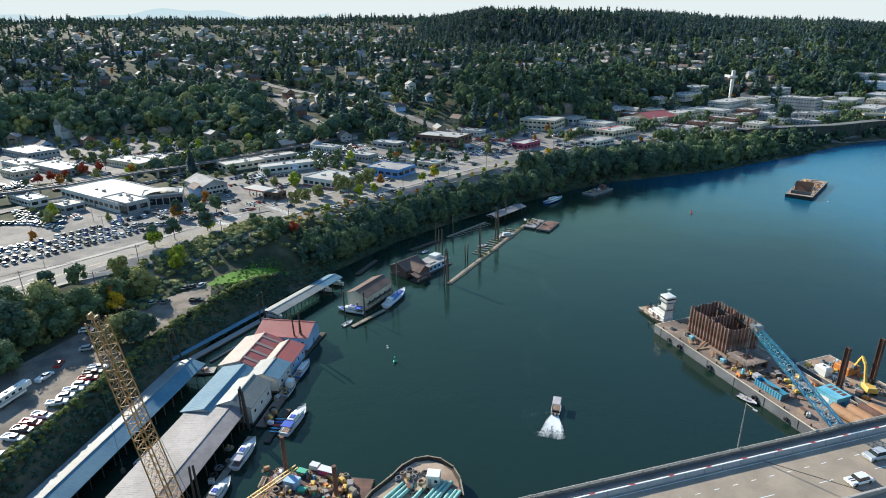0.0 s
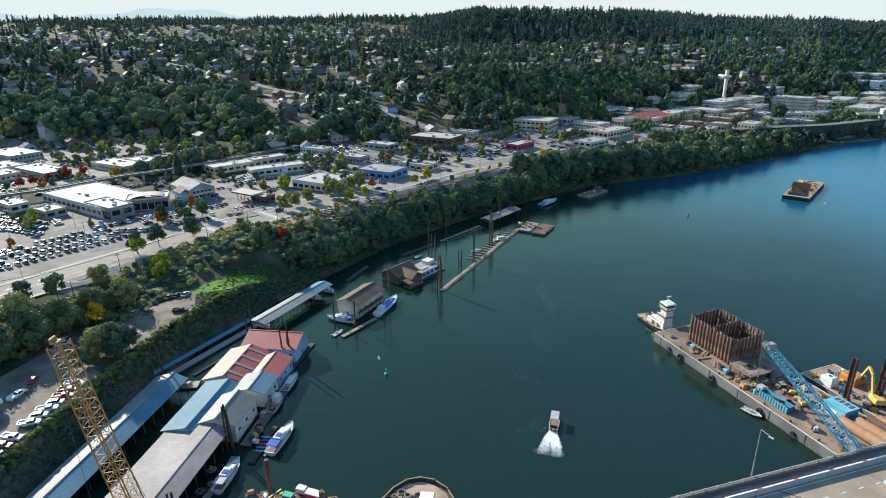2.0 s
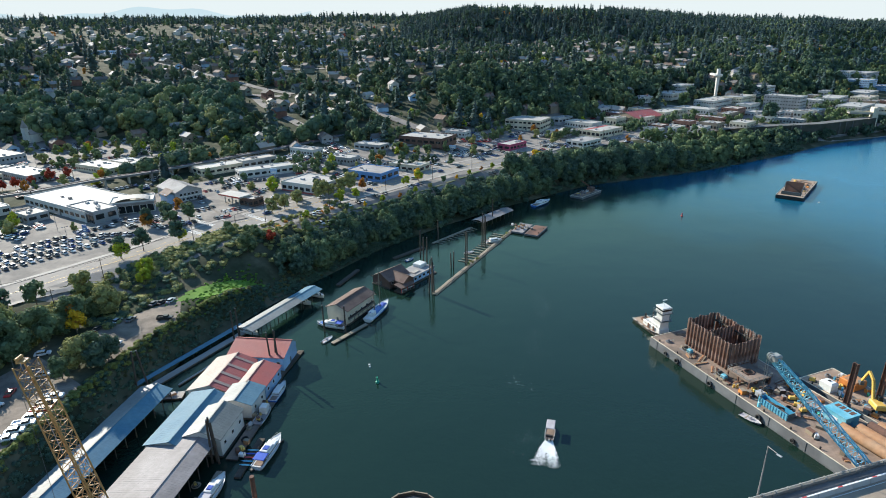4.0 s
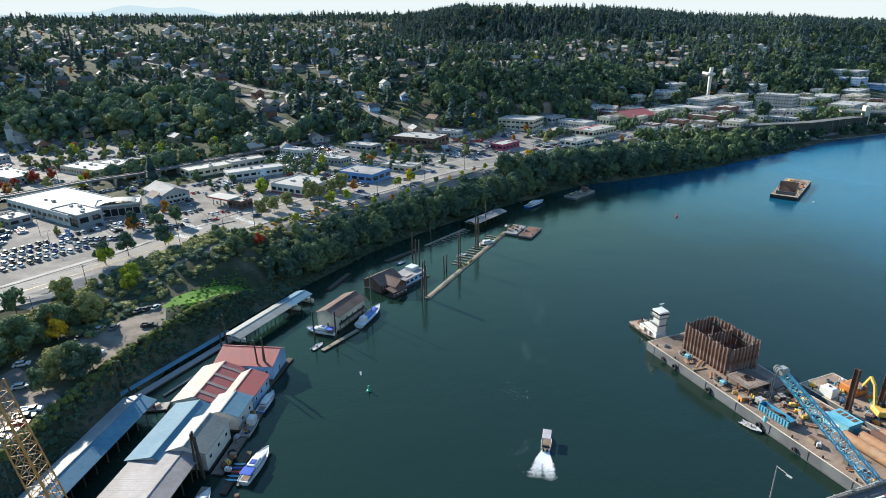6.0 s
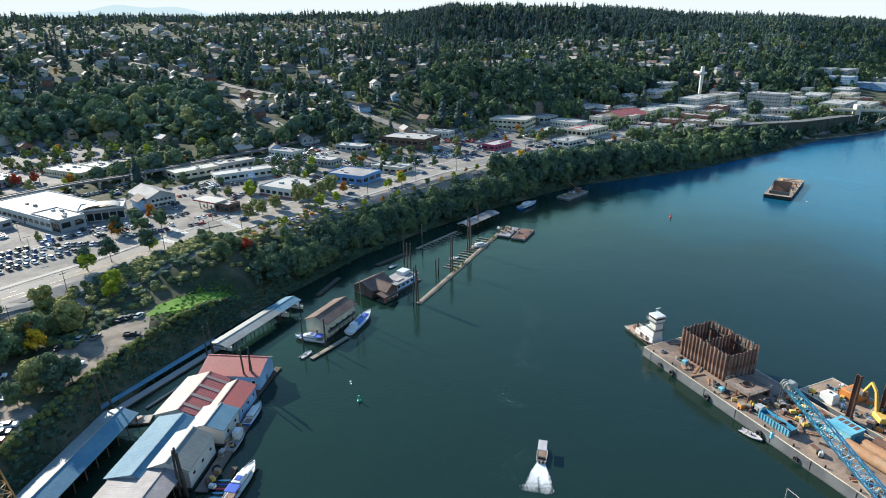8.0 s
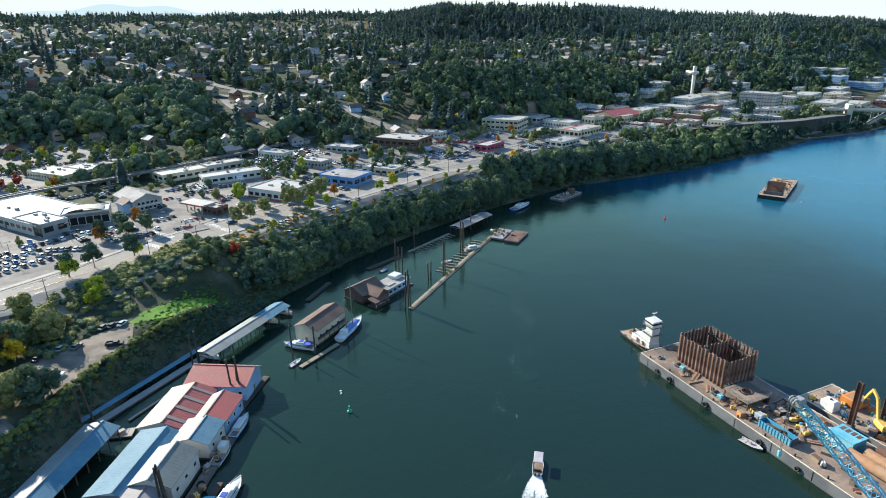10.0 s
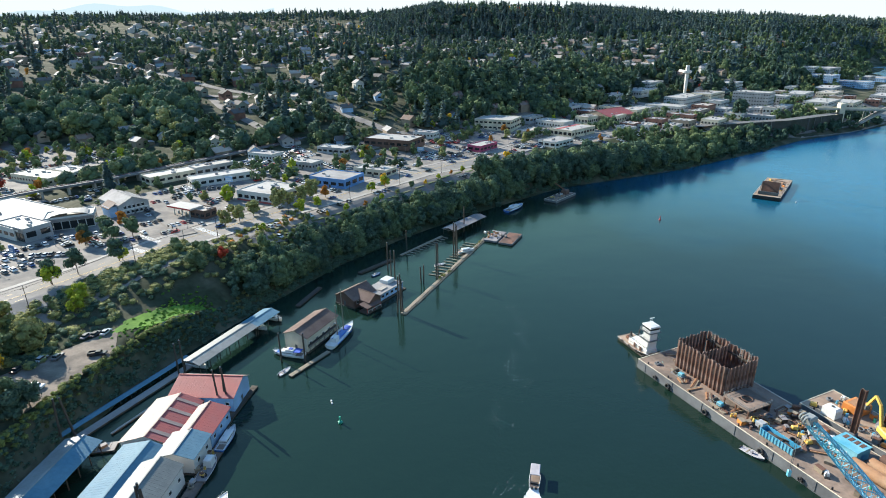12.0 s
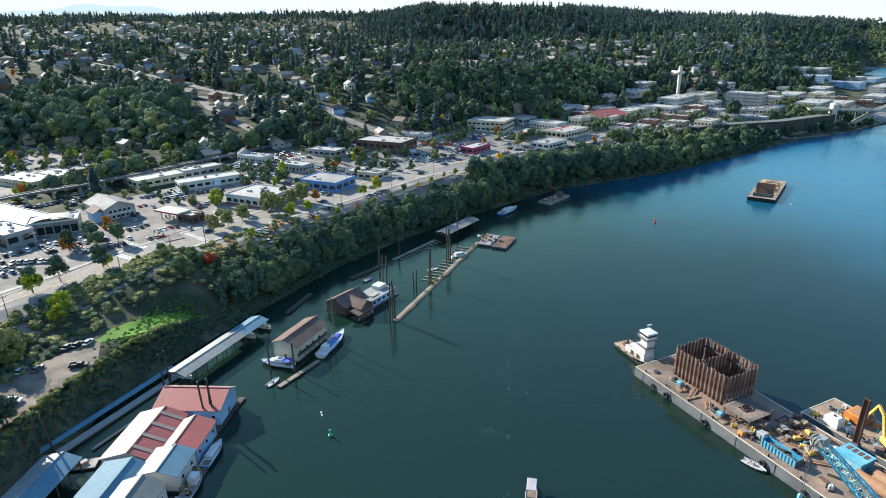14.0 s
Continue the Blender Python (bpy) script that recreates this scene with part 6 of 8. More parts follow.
box = thing("site_container", -3.2, 118.9, 2.46, -8, "small white site container on the barge deck", "container")
part("body", Mesh().box(0, 0, 0, 3.4, 3.0, 3.1, bevel=0.06), "paint_white", box)
part("door", Mesh().box(-0.8, -1.53, 0.2, 0.9, 0.06, 2.2), "wall_grey", box)
part("window", Mesh().box(0.8, -1.53, 1.3, 0.8, 0.06, 0.8), "glass_dark", box)
for i, (x, y, l, rz) in enumerate(((-19, 108, 13, 52), (-17.8, 107.4, 13, 52), (-16.6, 107, 13, 52), (-11.5, 108, 11, 55), (-9.4, 106.5, 15, 56), (-8.2, 106.2, 15, 56), (-7.0, 106.0, 15, 56), (-5.0, 105.4, 12, 58), (-3.9, 105.2, 12, 58), (-2.8, 105, 12, 58))):
    p = thing("mint_pipe", x, y, 2.46 + 0.5, rz, "pale green coated pipe lying on the barge deck", "pipe", "coated pipes")
    part("shell", Mesh().rod((0, 0, 0), (l, 0, 0), 0.5, n=14), "pipe_mint", p, smooth=True)
    part("end_cap", Mesh().rod((l, 0, 0), (l + 0.04, 0, 0), 0.42, n=14), "pipe_mint", p)
clutter(20, (-13.0, 115.5, -4.5, 124), 2.46, 9, lambda x, y: (x, y), "bow barge gear", ("coil", "coil", "beams", "crate"))

clutter(60, (-36, 100, -22.5, 119.5), 2.6, 18, lambda x, y: (x, y), "plant barge clutter", ("machine", "machine", "beams", "crate", "drum", "beams"))
clutter(34, (-48, 108, -28, 124), 2.6, 28, lambda x, y: (x, y), "plant barge clutter", ("machine", "beams", "beams", "crate"))
clutter(16, (-54.6, 146, -51.6, 174), 0.6, 19, lambda x, y: (x, y), "dock gear", ("crate", "drum", "coil", "machine"))
clutter(8, (-94, 175.4, -83, 177.6), 0.7, 20, lambda x, y: (x, y), "dock gear", ("crate", "drum", "coil"))
clutter(10, (-62, 104, -59, 138), 0.6, 21, lambda x, y: (x, y), "dock gear", ("crate", "drum", "coil"))
# barges farther upstream
FRZ = math.degrees(math.atan2(43, 37.6))
barge("laden_barge", 252.6, 383.0, FRZ, 57, 16.5, 2.5, "dark anchored barge carrying frames and rust-coloured steel", "deck_buff", paint="black", edge="concrete")
fpose = pose(252.6, 383.0, 2.5, 0, 0, FRZ)
fplace = lambda x, y: tuple((fpose @ Vector((x, y, 0)))[:2])
clutter(22, (20, 2, 54, 14), 2.5, 12, fplace, "laden barge gear", ("beams", "beams", "crate", "machine"))
for i in range(4):
    m = Mesh().box(0, 0, 0, 9.0, 1.3, 0.5, bevel=0.05).box(0, 0, 0.5, 8.4, 1.0, 0.5, bevel=0.05)
    solo("steel_bundle", m, "rust_orange" if i % 2 else "deck_brown", "bundle of rusty steel lengths on the laden barge", "steel", "laden barge gear", at=pose(*fplace(26 + (i % 2) * 13, 4.5 + (i // 2) * 6.5), 2.5, 0, 0, FRZ + 3))
ob = thing("deck_structure", *fplace(9, 8), 2.5, FRZ, "dark raised ramp frame standing on the laden barge", "frame")
part("end_wall", Mesh().box(-5, 0, 0, 0.5, 12, 2.2), "metal_dark", ob)
part("ramp_panel", Mesh().slab((2.0, -5.5, 0.4), (4.4, -5.5, 7.2), (4.4, 5.5, 7.2), (2.0, 5.5, 0.4), 0.5), "rust", ob, "upright rusty ramp panel")
for y in (-5.6, 5.6):
    part("strut", Mesh().beam((-4.6, y, 0.3), (4.0, y, 6.4), 0.4, 0.5), "metal_dark", ob)
part("floor_plate", Mesh().box(-1, 0, 0.01, 8, 11, 0.2), "deck_brown", ob)
for i in range(5):
    part("girder", Mesh().beam((10 + i * 7, -5, 0.3), (13 + i * 7, 6, 0.3), 0.6, 0.6), "deck_brown", ob)
cb = barge("derrick_barge", 0, 0, 0, 26, 9.5, 1.6, "small grey derrick barge lying under the wooded bank", "deck_brown")
cb.matrix_basis = pose(107.5, 399.8, 0, 0, 0, 44)
cplace = lambda x, y: tuple((pose(107.5, 399.8, 0, 0, 0, 44) @ Vector((x, y, 0)))[:2])
clutter(12, (2, 2, 18, 8), 1.6, 13, cplace, "derrick barge gear", ALL)
dk = thing("derrick", *cplace(20, 5), 1.6, 44, "small derrick with slanting boom", "crane")
part("house", Mesh().box(0, 0, 0, 4, 4, 3, bevel=0.2), "wall_brown", dk)
part("boom", Mesh().beam((1, 0, 2), (-9, 3, 9), 0.5, 0.6), "rust", dk)
rb = barge("rust_float", 0, 0, 0, 18, 8, 1.3, "rusty red steel float moored at the boom", "rust", coaming=False)
rb.matrix_basis = pose(62.5, 323.5, 0, 0, 0, 60)
wv = barge("pump_float", 0, 0, 0, 17, 7.5, 1.3, "pale work float with pumps at the boom", "metal_grey", coaming=False)
wv.matrix_basis = pose(55.0, 329.0, 0, 0, 0, 60)
clutter(12, (51, 334, 62, 346), 1.3, 14, lambda x, y: (x, y), "pump float gear", ("machine", "crate", "drum"))
bs = cabin_boat("blue_work_boat", 78.0, 392.0, 46, 20.0, 6.0, "long blue work boat in the bank's shade", body="boat_blue", trim="boat_blue", group="moored boats")


# ---- the town ----
FOOT = []


def block(name, x, y, rz, l, w, h, wall, roof, label, base=None, windows=6, storeys=1, group="town buildings", parapet=0.6, unit=True, category="building"):
    """A flat-roofed building: local x along its length; parapet, windows on the two long sides, doors, roof plant."""
    z = gz(x, y) if base is None else base
    ob = thing(name, x, y, z, rz, label, category, group)
    FOOT.append((x, y, math.hypot(l, w) / 2 * 0.8))
    part("wall", Mesh().box(0, 0, -1.5, l, w, h + 1.5), wall, ob)
    part("roof", Mesh().box(0, 0, h + 0.003, l - 0.5, w - 0.5, 0.12), roof, ob)
    p = Mesh()
    for s in (-1, 1):
        p.box(0, s * (w / 2 - 0.12), h, l + 0.06, 0.3, parapet)
        p.box(s * (l / 2 - 0.12), 0, h, 0.3, w - 0.36, parapet)
    part("parapet", p, wall, ob)
    if group in ("downtown buildings", "mill buildings", "bluff buildings", "back stores"):
        rows = Mesh()
        n, k = max(4, int(l / 3.0)), max(3, int(w / 3.0))
        for f in range(storeys):
            hz = h / storeys
            for sgn in (-1, 1):
                for i in range(n):
                    rows.box(-l / 2 + (i + 0.5) * l / n, sgn * (w / 2 + 0.02), f * hz + hz * 0.36, l / n * 0.45, 0.12, hz * 0.30)
                for i in range(k):
                    rows.box(sgn * (l / 2 + 0.02), -w / 2 + (i + 0.5) * w / k, f * hz + hz * 0.36, 0.12, w / k * 0.45, hz * 0.30)
        part("glazing", rows, "glass_dark", ob)["kind"] = "stuff"
        storeys = 0
    n, wide = max(1, windows), 0.66
    for f in range(storeys):
        hz = h / storeys
        data = Mesh().box(0, 0, 0, l / n * wide, 0.12, hz * 0.34).data("window", "glass_dark")
        repeat("window", data, [(-l / 2 + (i + 0.5) * l / n, s * (w / 2 + 0.02), f * hz + hz * 0.34, 0) for i in range(n) for s in (-1, 1)], ob)
        k = max(1, int(n * w / l))
        data = Mesh().box(0, 0, 0, 0.12, w / k * wide, hz * 0.42).data("window", "glass_dark")
        repeat("window", data, [(s * (l / 2 + 0.02), -w / 2 + (i + 0.5) * w / k, f * hz + hz * 0.34, 0) for i in range(k) for s in (-1, 1)], ob)
    part("door", Mesh().box(l * 0.1, -w / 2 - 0.05, 0, 1.4, 0.1, 2.2), "metal_dark", ob)
    if unit:
        rng = random.Random(int(abs(x * 7 + y)))
        for i in range(rng.randint(2, 4)):
            part("roof_unit", Mesh().box(rng.uniform(-0.36, 0.36) * l, rng.uniform(-0.3, 0.3) * w, h + 0.12, rng.uniform(1.4, 2.6), rng.uniform(1.2, 2.0), rng.uniform(0.7, 1.3), bevel=0.08), rng.choice(("metal_grey", "wall_grey", "wall_grey")), ob)
    return ob


block("car_showroom", -199, 345, -33.9, 66, 32, 5.4, "wall_white", "roof_white", "long white car dealership with flat white roof", windows=12)
show = block("showroom_wing", -181.5, 322.5, -33.9, 26, 13, 6.4, "wall_grey", "roof_white", "glass-fronted showroom wing with grey sign band", windows=5)
part("sign_band", Mesh().box(0, -6.62, 4.9, 26.2, 0.12, 1.4), "metal_grey", show, "plain pale sign band")
for i in range(7):
    part("sign_bar", Mesh().box(2 + i * 1.1, -6.7, 5.3, 0.7, 0.05, 0.6), "paint_white", show)
for i in range(9):
    part("mullion", Mesh().box(-12 + i * 3, -6.6, 0.3, 0.2, 0.2, 4.4), "metal_dark", show)
for i in range(8):
    part("glass_bay", Mesh().box(-11.4 + i * 3.25, -6.56, 0.4, 2.9, 0.1, 4.2), "glass_dark", show)
east = block("showroom_hall", -166, 336.5, 20, 22, 14, 6.2, "wall_white", "roof_white", "white showroom hall with curved front band", windows=6)
arch_roof = Mesh()
for i in range(10):
    a0, a1 = math.pi * i / 10, math.pi * (i + 1) / 10
    arch_roof.slab((-9 * math.cos(a0), -7.2, 6.3 + 2.2 * math.sin(a0)), (-9 * math.cos(a1), -7.2, 6.3 + 2.2 * math.sin(a1)), (-9 * math.cos(a1), 2.0, 6.3 + 2.2 * math.sin(a1)), (-9 * math.cos(a0), 2.0, 6.3 + 2.2 * math.sin(a0)), 0.2)
part("curved_roof", arch_roof, "roof_white", east, "low curved white entrance roof")
part("front_band", Mesh().box(0, -7.14, 4.4, 22.2, 0.2, 1.5), "metal_grey", east, "pale sign band")
for i in range(6):
    part("glass_bay", Mesh().box(-9.0 + i * 3.6, -7.08, 0.4, 3.2, 0.1, 3.8), "glass_dark", east)
for x, y in ((-188, 300), (-170, 278), (-205, 276), (-158, 304), (-222, 300), (-140, 420), (-90, 410), (-58, 438), (-30, 470), (10, 480), (-250, 420), (-290, 450)):
    mast = thing("yard_light", x, y, gz(x, y), 40, "thin grey light mast over the parked cars", "lamp post", "yard lights")
    part("pole", Mesh().rod((0, 0, 0), (0, 0, 9.5), 0.12, 0.09, 6), "metal_grey", mast)
    part("cross_bar", Mesh().box(0, 0, 9.4, 2.4, 0.12, 0.12), "metal_grey", mast)
    for k in (-1.0, 1.0):
        part("lamp_head", Mesh().box(k, 0, 9.2, 0.7, 0.4, 0.18, bevel=0.04), "wall_grey", mast)
block("service_shed", -248, 338, -33.9, 30, 10, 4.2, "wall_white", "roof_white", "low white service shed", windows=8)
block("service_bay", -214, 322, -33.9, 14, 11, 4.0, "wall_grey", "roof_tan", "small grey service bay", windows=3)
block("long_store", -143, 434, 42, 46, 15, 4.6, "wall_cream", "roof_white", "long low store with bright white roof", windows=9)
block("long_store", -113, 419, 30, 38, 13, 4.8, "wall_white", "roof_white", "white low store with blue and red trim", windows=8)
block("garage_row", -126, 446, 40, 26, 12, 5.4, "wall_grey", "roof_tan", "grey garage with several roof levels", windows=5)
ws = block("white_roof_store", -72.5, 377, -31.5, 29, 24.5, 5.6, "wall_white", "roof_white", "corner store with white roof, blue wall and red base", windows=6)
part("blue_panel", Mesh().box(-14.58, 0, 1.5, 0.14, 24.2, 4.0), "wall_lightblue", ws, "light blue wall panel")
part("red_band", Mesh().box(0, -12.36, 0.0, 29.2, 0.16, 1.1), "roof_red", ws, "dark red base band")
bs = block("blue_store", -36.5, 405, -31.5, 29, 21, 5.6, "wall_blue", "roof_grey", "bright blue store with grey roof", windows=5)
block("tan_store", -12.0, 428, -31.5, 26, 14, 4.6, "wall_cream", "roof_white", "low cream store with pale roof", windows=5)
block("dark_store", 2.0, 513, -31.5, 42, 26, 6.0, "wall_brown", "roof_white", "dark fronted store with white roof and blue band", windows=7)
block("low_store", -44, 492, -31.5, 26, 13, 4.4, "wall_grey", "roof_white", "low store with white roof", windows=5)
block("magenta_store", 74, 508, 46, 24, 13, 4.6, "wall_magenta", "roof_white", "deep red store with white roof", windows=5)
block("cream_block", 101, 588, -30, 36, 30, 9.0, "wall_cream", "roof_white", "two-storey cream office block with blue roof edge", windows=8, storeys=2)
block("grey_shop", 127, 560, 40, 24, 16, 4.6, "wall_grey", "roof_tan", "low shop with grey roof", windows=5)
block("grey_annex", 139, 612, 40, 22, 12, 5.0, "wall_grey", "roof_grey", "low grey annex with flat roof", windows=4)
block("pale_shop", 139, 521, 40, 26, 18, 4.4, "wall_white", "roof_grey", "low pale shop with grey roof", windows=5)
rs = block("red_stripe_store", 166, 563, 40, 38, 24, 6.0, "wall_cream", "roof_white", "cream store with red roof stripe", windows=8)
part("roof_stripe", Mesh().box(0, 5.5, 6.14, 36, 4.0, 0.08), "roof_red", rs, "dull red roof stripe")
gh = gable("red_roof_hall", 222, 618, -30, 34, 40, 5.5, 10.5, 0.5, "roof_red", "roof_red", "house_tan", "large hall with broad red roof", group="town buildings", base=0.0, category="building")
gh.matrix_basis = pose(222, 625, gz(222, 625) - 0.5, 0, 0, -58)
block("downtown_block", 198, 666, 40, 34, 14, 6.0, "wall_white", "roof_white", "white downtown shop row", windows=8)
for x, y, l, w, h, wl, rf, st in ((300, 738, 40, 26, 6, "wall_white", "roof_white", 1), (344, 712, 52, 24, 9, "wall_white", "roof_white", 2), (265, 652, 44, 20, 5, "wall_cream", "roof_white", 1), (305, 672, 40, 22, 5, "wall_white", "roof_white", 1), (384, 732, 42, 24, 8, "wall_cream", "roof_white", 2),
                                  (412, 672, 20, 12, 5, "wall_grey", "roof_white", 1), (346, 668, 22, 18, 8, "wall_brick", "roof_tan", 2), (430, 712, 40, 22, 15, "wall_grey", "roof_white", 4), (470, 735, 34, 22, 8, "wall_white", "roof_white", 2), (505, 695, 48, 26, 8, "wall_white", "roof_white", 2), (545, 705, 40, 22, 7, "wall_cream", "roof_white", 1),
                                  (520, 760, 44, 24, 8, "wall_white", "roof_white", 2), (600, 815, 50, 24, 7, "wall_grey", "roof_white", 1), (570, 770, 36, 22, 8, "wall_cream", "roof_tan", 2), (450, 800, 36, 20, 8, "wall_white", "roof_white", 2), (330, 780, 36, 20, 7, "wall_white", "roof_white", 2),
                                  (250, 700, 30, 16, 5, "wall_white", "roof_white", 1), (640, 760, 46, 24, 6, "wall_grey", "roof_white", 1), (650, 700, 40, 22, 6, "wall_white", "roof_white", 1)):
    block("downtown_block", x, y, random.choice((38, 40, -50)), l, w, h, "house_white" if wl == "wall_white" else wl, rf, {"wall_white": "white downtown building with pale flat roof", "wall_cream": "cream downtown building with pale flat roof", "wall_brick": "red brick downtown building", "wall_grey": "grey downtown building with rows of windows"}[wl], windows=max(4, int(l / 4)), storeys=st, group="downtown buildings")
rngd = random.Random(77)
for i in range(400):
    x, y = rngd.uniform(150, 640), rngd.uniform(560, 830)
    s = float(shore_distance(x, y, SHORE))
    l, w = rngd.uniform(14, 32), rngd.uniform(10, 18)
    if math.hypot(x - 352, y - 726) < 34 or not (48 < s < 210) or gz(x, y) > 24 or any(math.hypot(x - a, y - b) < r * 0.8 + l * 0.5 for a, b, r in FOOT) or sum(f[0] > 140 for f in FOOT) > 50:
        continue
    wl, lb = rngd.choice((("house_tan", "tan downtown shop with flat roof"), ("wall_cream", "cream downtown shop with flat roof"), ("wall_brick", "brick downtown shop with flat roof"), ("house_white", "pale downtown shop with flat roof"), ("wall_grey", "grey downtown shop with flat roof")))
    block("downtown_shop", x, y, rngd.choice((40, -50)), l, w, rngd.uniform(4, 7.5), wl, rngd.choice(("roof_white", "roof_tan", "roof_white", "roof_grey")), lb, windows=3, group="downtown buildings")
for x, y, l, w, h, wl in ((640, 900, 60, 30, 9, "wall_lightblue"), (700, 960, 50, 30, 14, "wall_grey"), (690, 880, 46, 26, 8, "wall_lightblue"), (760, 960, 40, 30, 8, "wall_grey"), (720, 840, 80, 20, 9, "wall_grey"), (800, 900, 70, 26, 7, "wall_grey"), (830, 1000, 50, 34, 6, "wall_lightblue"), (660, 950, 30, 24, 10, "wall_white")):
    block("mill_building", x, y, random.choice((35, -55)), l, w, h, wl, random.choice(("roof_grey", "roof_white")), "large industrial mill building by the falls", windows=10, storeys=3, group="mill buildings")
for x, y, l, w in ((340, 981, 50, 20), (396, 955, 50, 18), (368, 890, 50, 16), (352, 905, 44, 16), (405, 1080, 70, 26), (330, 880, 30, 14)):
    block("bluff_building", x, y, 60, l, w, 5, "wall_cream", "roof_tan", "long low building on the bluff top", windows=8, group="bluff buildings")
for x, y, l, w, wl, rf in ((-560, 1010, 60, 24, "wall_brick", "roof_white"), (-500, 985, 70, 20, "wall_lightblue", "roof_white"), (-430, 960, 40, 22, "wall_brick", "roof_tan"), (-590, 960, 50, 24, "wall_cream", "roof_white"), (-342, 484, 44, 24, "wall_grey", "roof_white"), (-282, 424, 46, 18, "wall_grey", "roof_white"), (-303, 412, 22, 16, "wall_cream", "roof_white"), (-235, 440, 40, 18, "wall_cream", "roof_white"), (-222, 452, 26, 14, "wall_white", "roof_white"), (-320, 440, 30, 16, "wall_white", "roof_tan"),
                           (-345, 400, 40, 20, "wall_grey", "roof_white"), (-380, 440, 40, 20, "wall_cream", "roof_tan"), (-95, 478, 24, 12, "wall_white", "roof_grey"), (-62, 452, 22, 12, "wall_grey", "roof_white"), (30, 548, 20, 12, "wall_white", "roof_grey")):
    block("back_store", x, y, -33 + random.choice((0, 0, 3)), l, w, 4.6, wl, rf, "low store behind the railway with pale roof", windows=7, group="back stores")
two = gable("grey_roof_house", -150, 362, 44, 16, 26, 6.0, 9.6, 0.5, "roof_grey", "roof_grey", "wall_grey", "two-storey pale grey house with grey hipped roof", group="town buildings", base=0.0, category="house")
for row_z, n in ((0.9, 6), (3.7, 5)):
    for i in range(n):
        px = (i - (n - 1) / 2) * 2.35
        win = part("window", Mesh().box(px, -13.06, row_z, 1.3, 0.1, 1.4), "glass_dark", two)
        part("frame", Mesh().box(px, -13.1, row_z - 0.16, 1.6, 0.1, 0.14).box(px, -13.1, row_z + 1.42, 1.6, 0.1, 0.14), "paint_white", win)
part("wing", Mesh().box(-9.5, -6, -1, 5.0, 10, 6.4), "wall_lightblue", two, "pale blue side wing")
part("wing_roof", Mesh().slab((-12.6, -11.6, 5.0), (-7.9, -11.6, 7.6), (-7.9, -0.4, 7.6), (-12.6, -0.4, 5.0), 0.25), "roof_brown", two, "tan sloping wing roof")
part("string_course", Mesh().box(0, -13.05, 2.9, 16.1, 0.1, 0.35), "paint_white", two)
two.matrix_basis = pose(-150, 362, gz(-150, 362), 0, 0, 44)
fuel = thing("fuel_canopy", -112, 347, gz(-112, 347), -33, "white fuel station canopy on posts", "canopy")
part("roof", Mesh().box(0, 0, 4.6, 18, 9, 0.9, bevel=0.05), "roof_white", fuel)
part("fascia", Mesh().box(0, -4.53, 4.7, 18.1, 0.08, 0.7), "paint_red", fuel)
for x in (-6, 0, 6):
    for y in (-2.5, 2.5):
        part("post", Mesh().box(x, y, 0, 0.4, 0.4, 4.6), "wall_white", fuel)
    part("pump", Mesh().box(x, 0, 0.1, 0.8, 0.6, 1.7, bevel=0.05), "wall_grey", fuel)
block("fuel_shop", -101.5, 343, -33, 11, 8, 4.2, "wall_brown", "roof_tan", "brown fuel station shop", windows=3)

church = thing("white_church", -345, 545, gz(-345, 545), -20, "small white church with pointed steeple", "church")
part("nave", Mesh().box(0, 0, -1, 10, 18, 7), "wall_white", church)
part("roof", Mesh().add([(-5.5, -9.4, 5.9), (5.5, -9.4, 5.9), (5.5, 9.4, 5.9), (-5.5, 9.4, 5.9), (0, -9.4, 10), (0, 9.4, 10)], [(0, 1, 4), (2, 3, 5), (1, 2, 5, 4), (3, 0, 4, 5), (3, 2, 1, 0)]), "roof_grey", church)
part("tower", Mesh().box(0, -10.5, -1, 4, 4, 13), "wall_white", church)
part("spire", Mesh().box(0, -10.5, 12, 4.4, 4.4, 7, top=0.03), "roof_grey", church)

lift = thing("elevator_tower", 361, 745, 26, 0, "slender pale concrete lift tower with round viewing deck at the bluff", "tower")
lift.scale = (0.75, 0.75, 1.0)
part("shaft", Mesh().box(0, 0, -6, 3.0, 2.8, 40, top=1.6), "wall_white", lift)
FOOT.extend(((361, 745, 10), (350, 722, 14), (342, 704, 12)))
part("viewing_deck", Mesh().rod((0, 0, 28), (0, 0, 29.5), 3, 7.0, 20).rod((0, 0, 29.5), (0, 0, 31.6), 7.0, 7.0, 20), "wall_white", lift)
part("head", Mesh().box(0, 0, 31.6, 4.6, 4.4, 6.4), "wall_white", lift)
part("footbridge", Mesh().box(0, 14, 29.5, 3, 26, 2.5), "wall_white", lift)

# railway viaduct behind the yards
VIA = resample([(-420, 255), (-340, 292), (-265, 338), (-236, 359), (-212, 388), (-186, 408), (-164, 433), (-121, 485), (-85, 530), (-60, 575)], 14.0)
via = thing("railway_viaduct", 0, 0, 0, 0, "dark elevated railway line on piers behind the yards", "viaduct")
for i, ((ax, ay), (bx, by)) in enumerate(zip(VIA[:-1], VIA[1:])):
    z = 24.4
    part("span", Mesh().beam((ax, ay, z), (bx, by, z), 5.0, 1.4), "steel_hull", via)
    for s in (-0.75, 0.75):
        ox, oy = (by - ay) / 14 * s, -(bx - ax) / 14 * s
        part("rail", Mesh().beam((ax + ox, ay + oy, z + 0.82), (bx + ox, by + oy, z + 0.82), 0.16, 0.2), "rust", via)
    g = gz(ax, ay)
    if g < 23:
        part("pier", Mesh().box(ax, ay, g - 1, 1.2, 3.8, z - 0.7 - g + 1, math.atan2(by - ay, bx - ax)), "concrete", via)

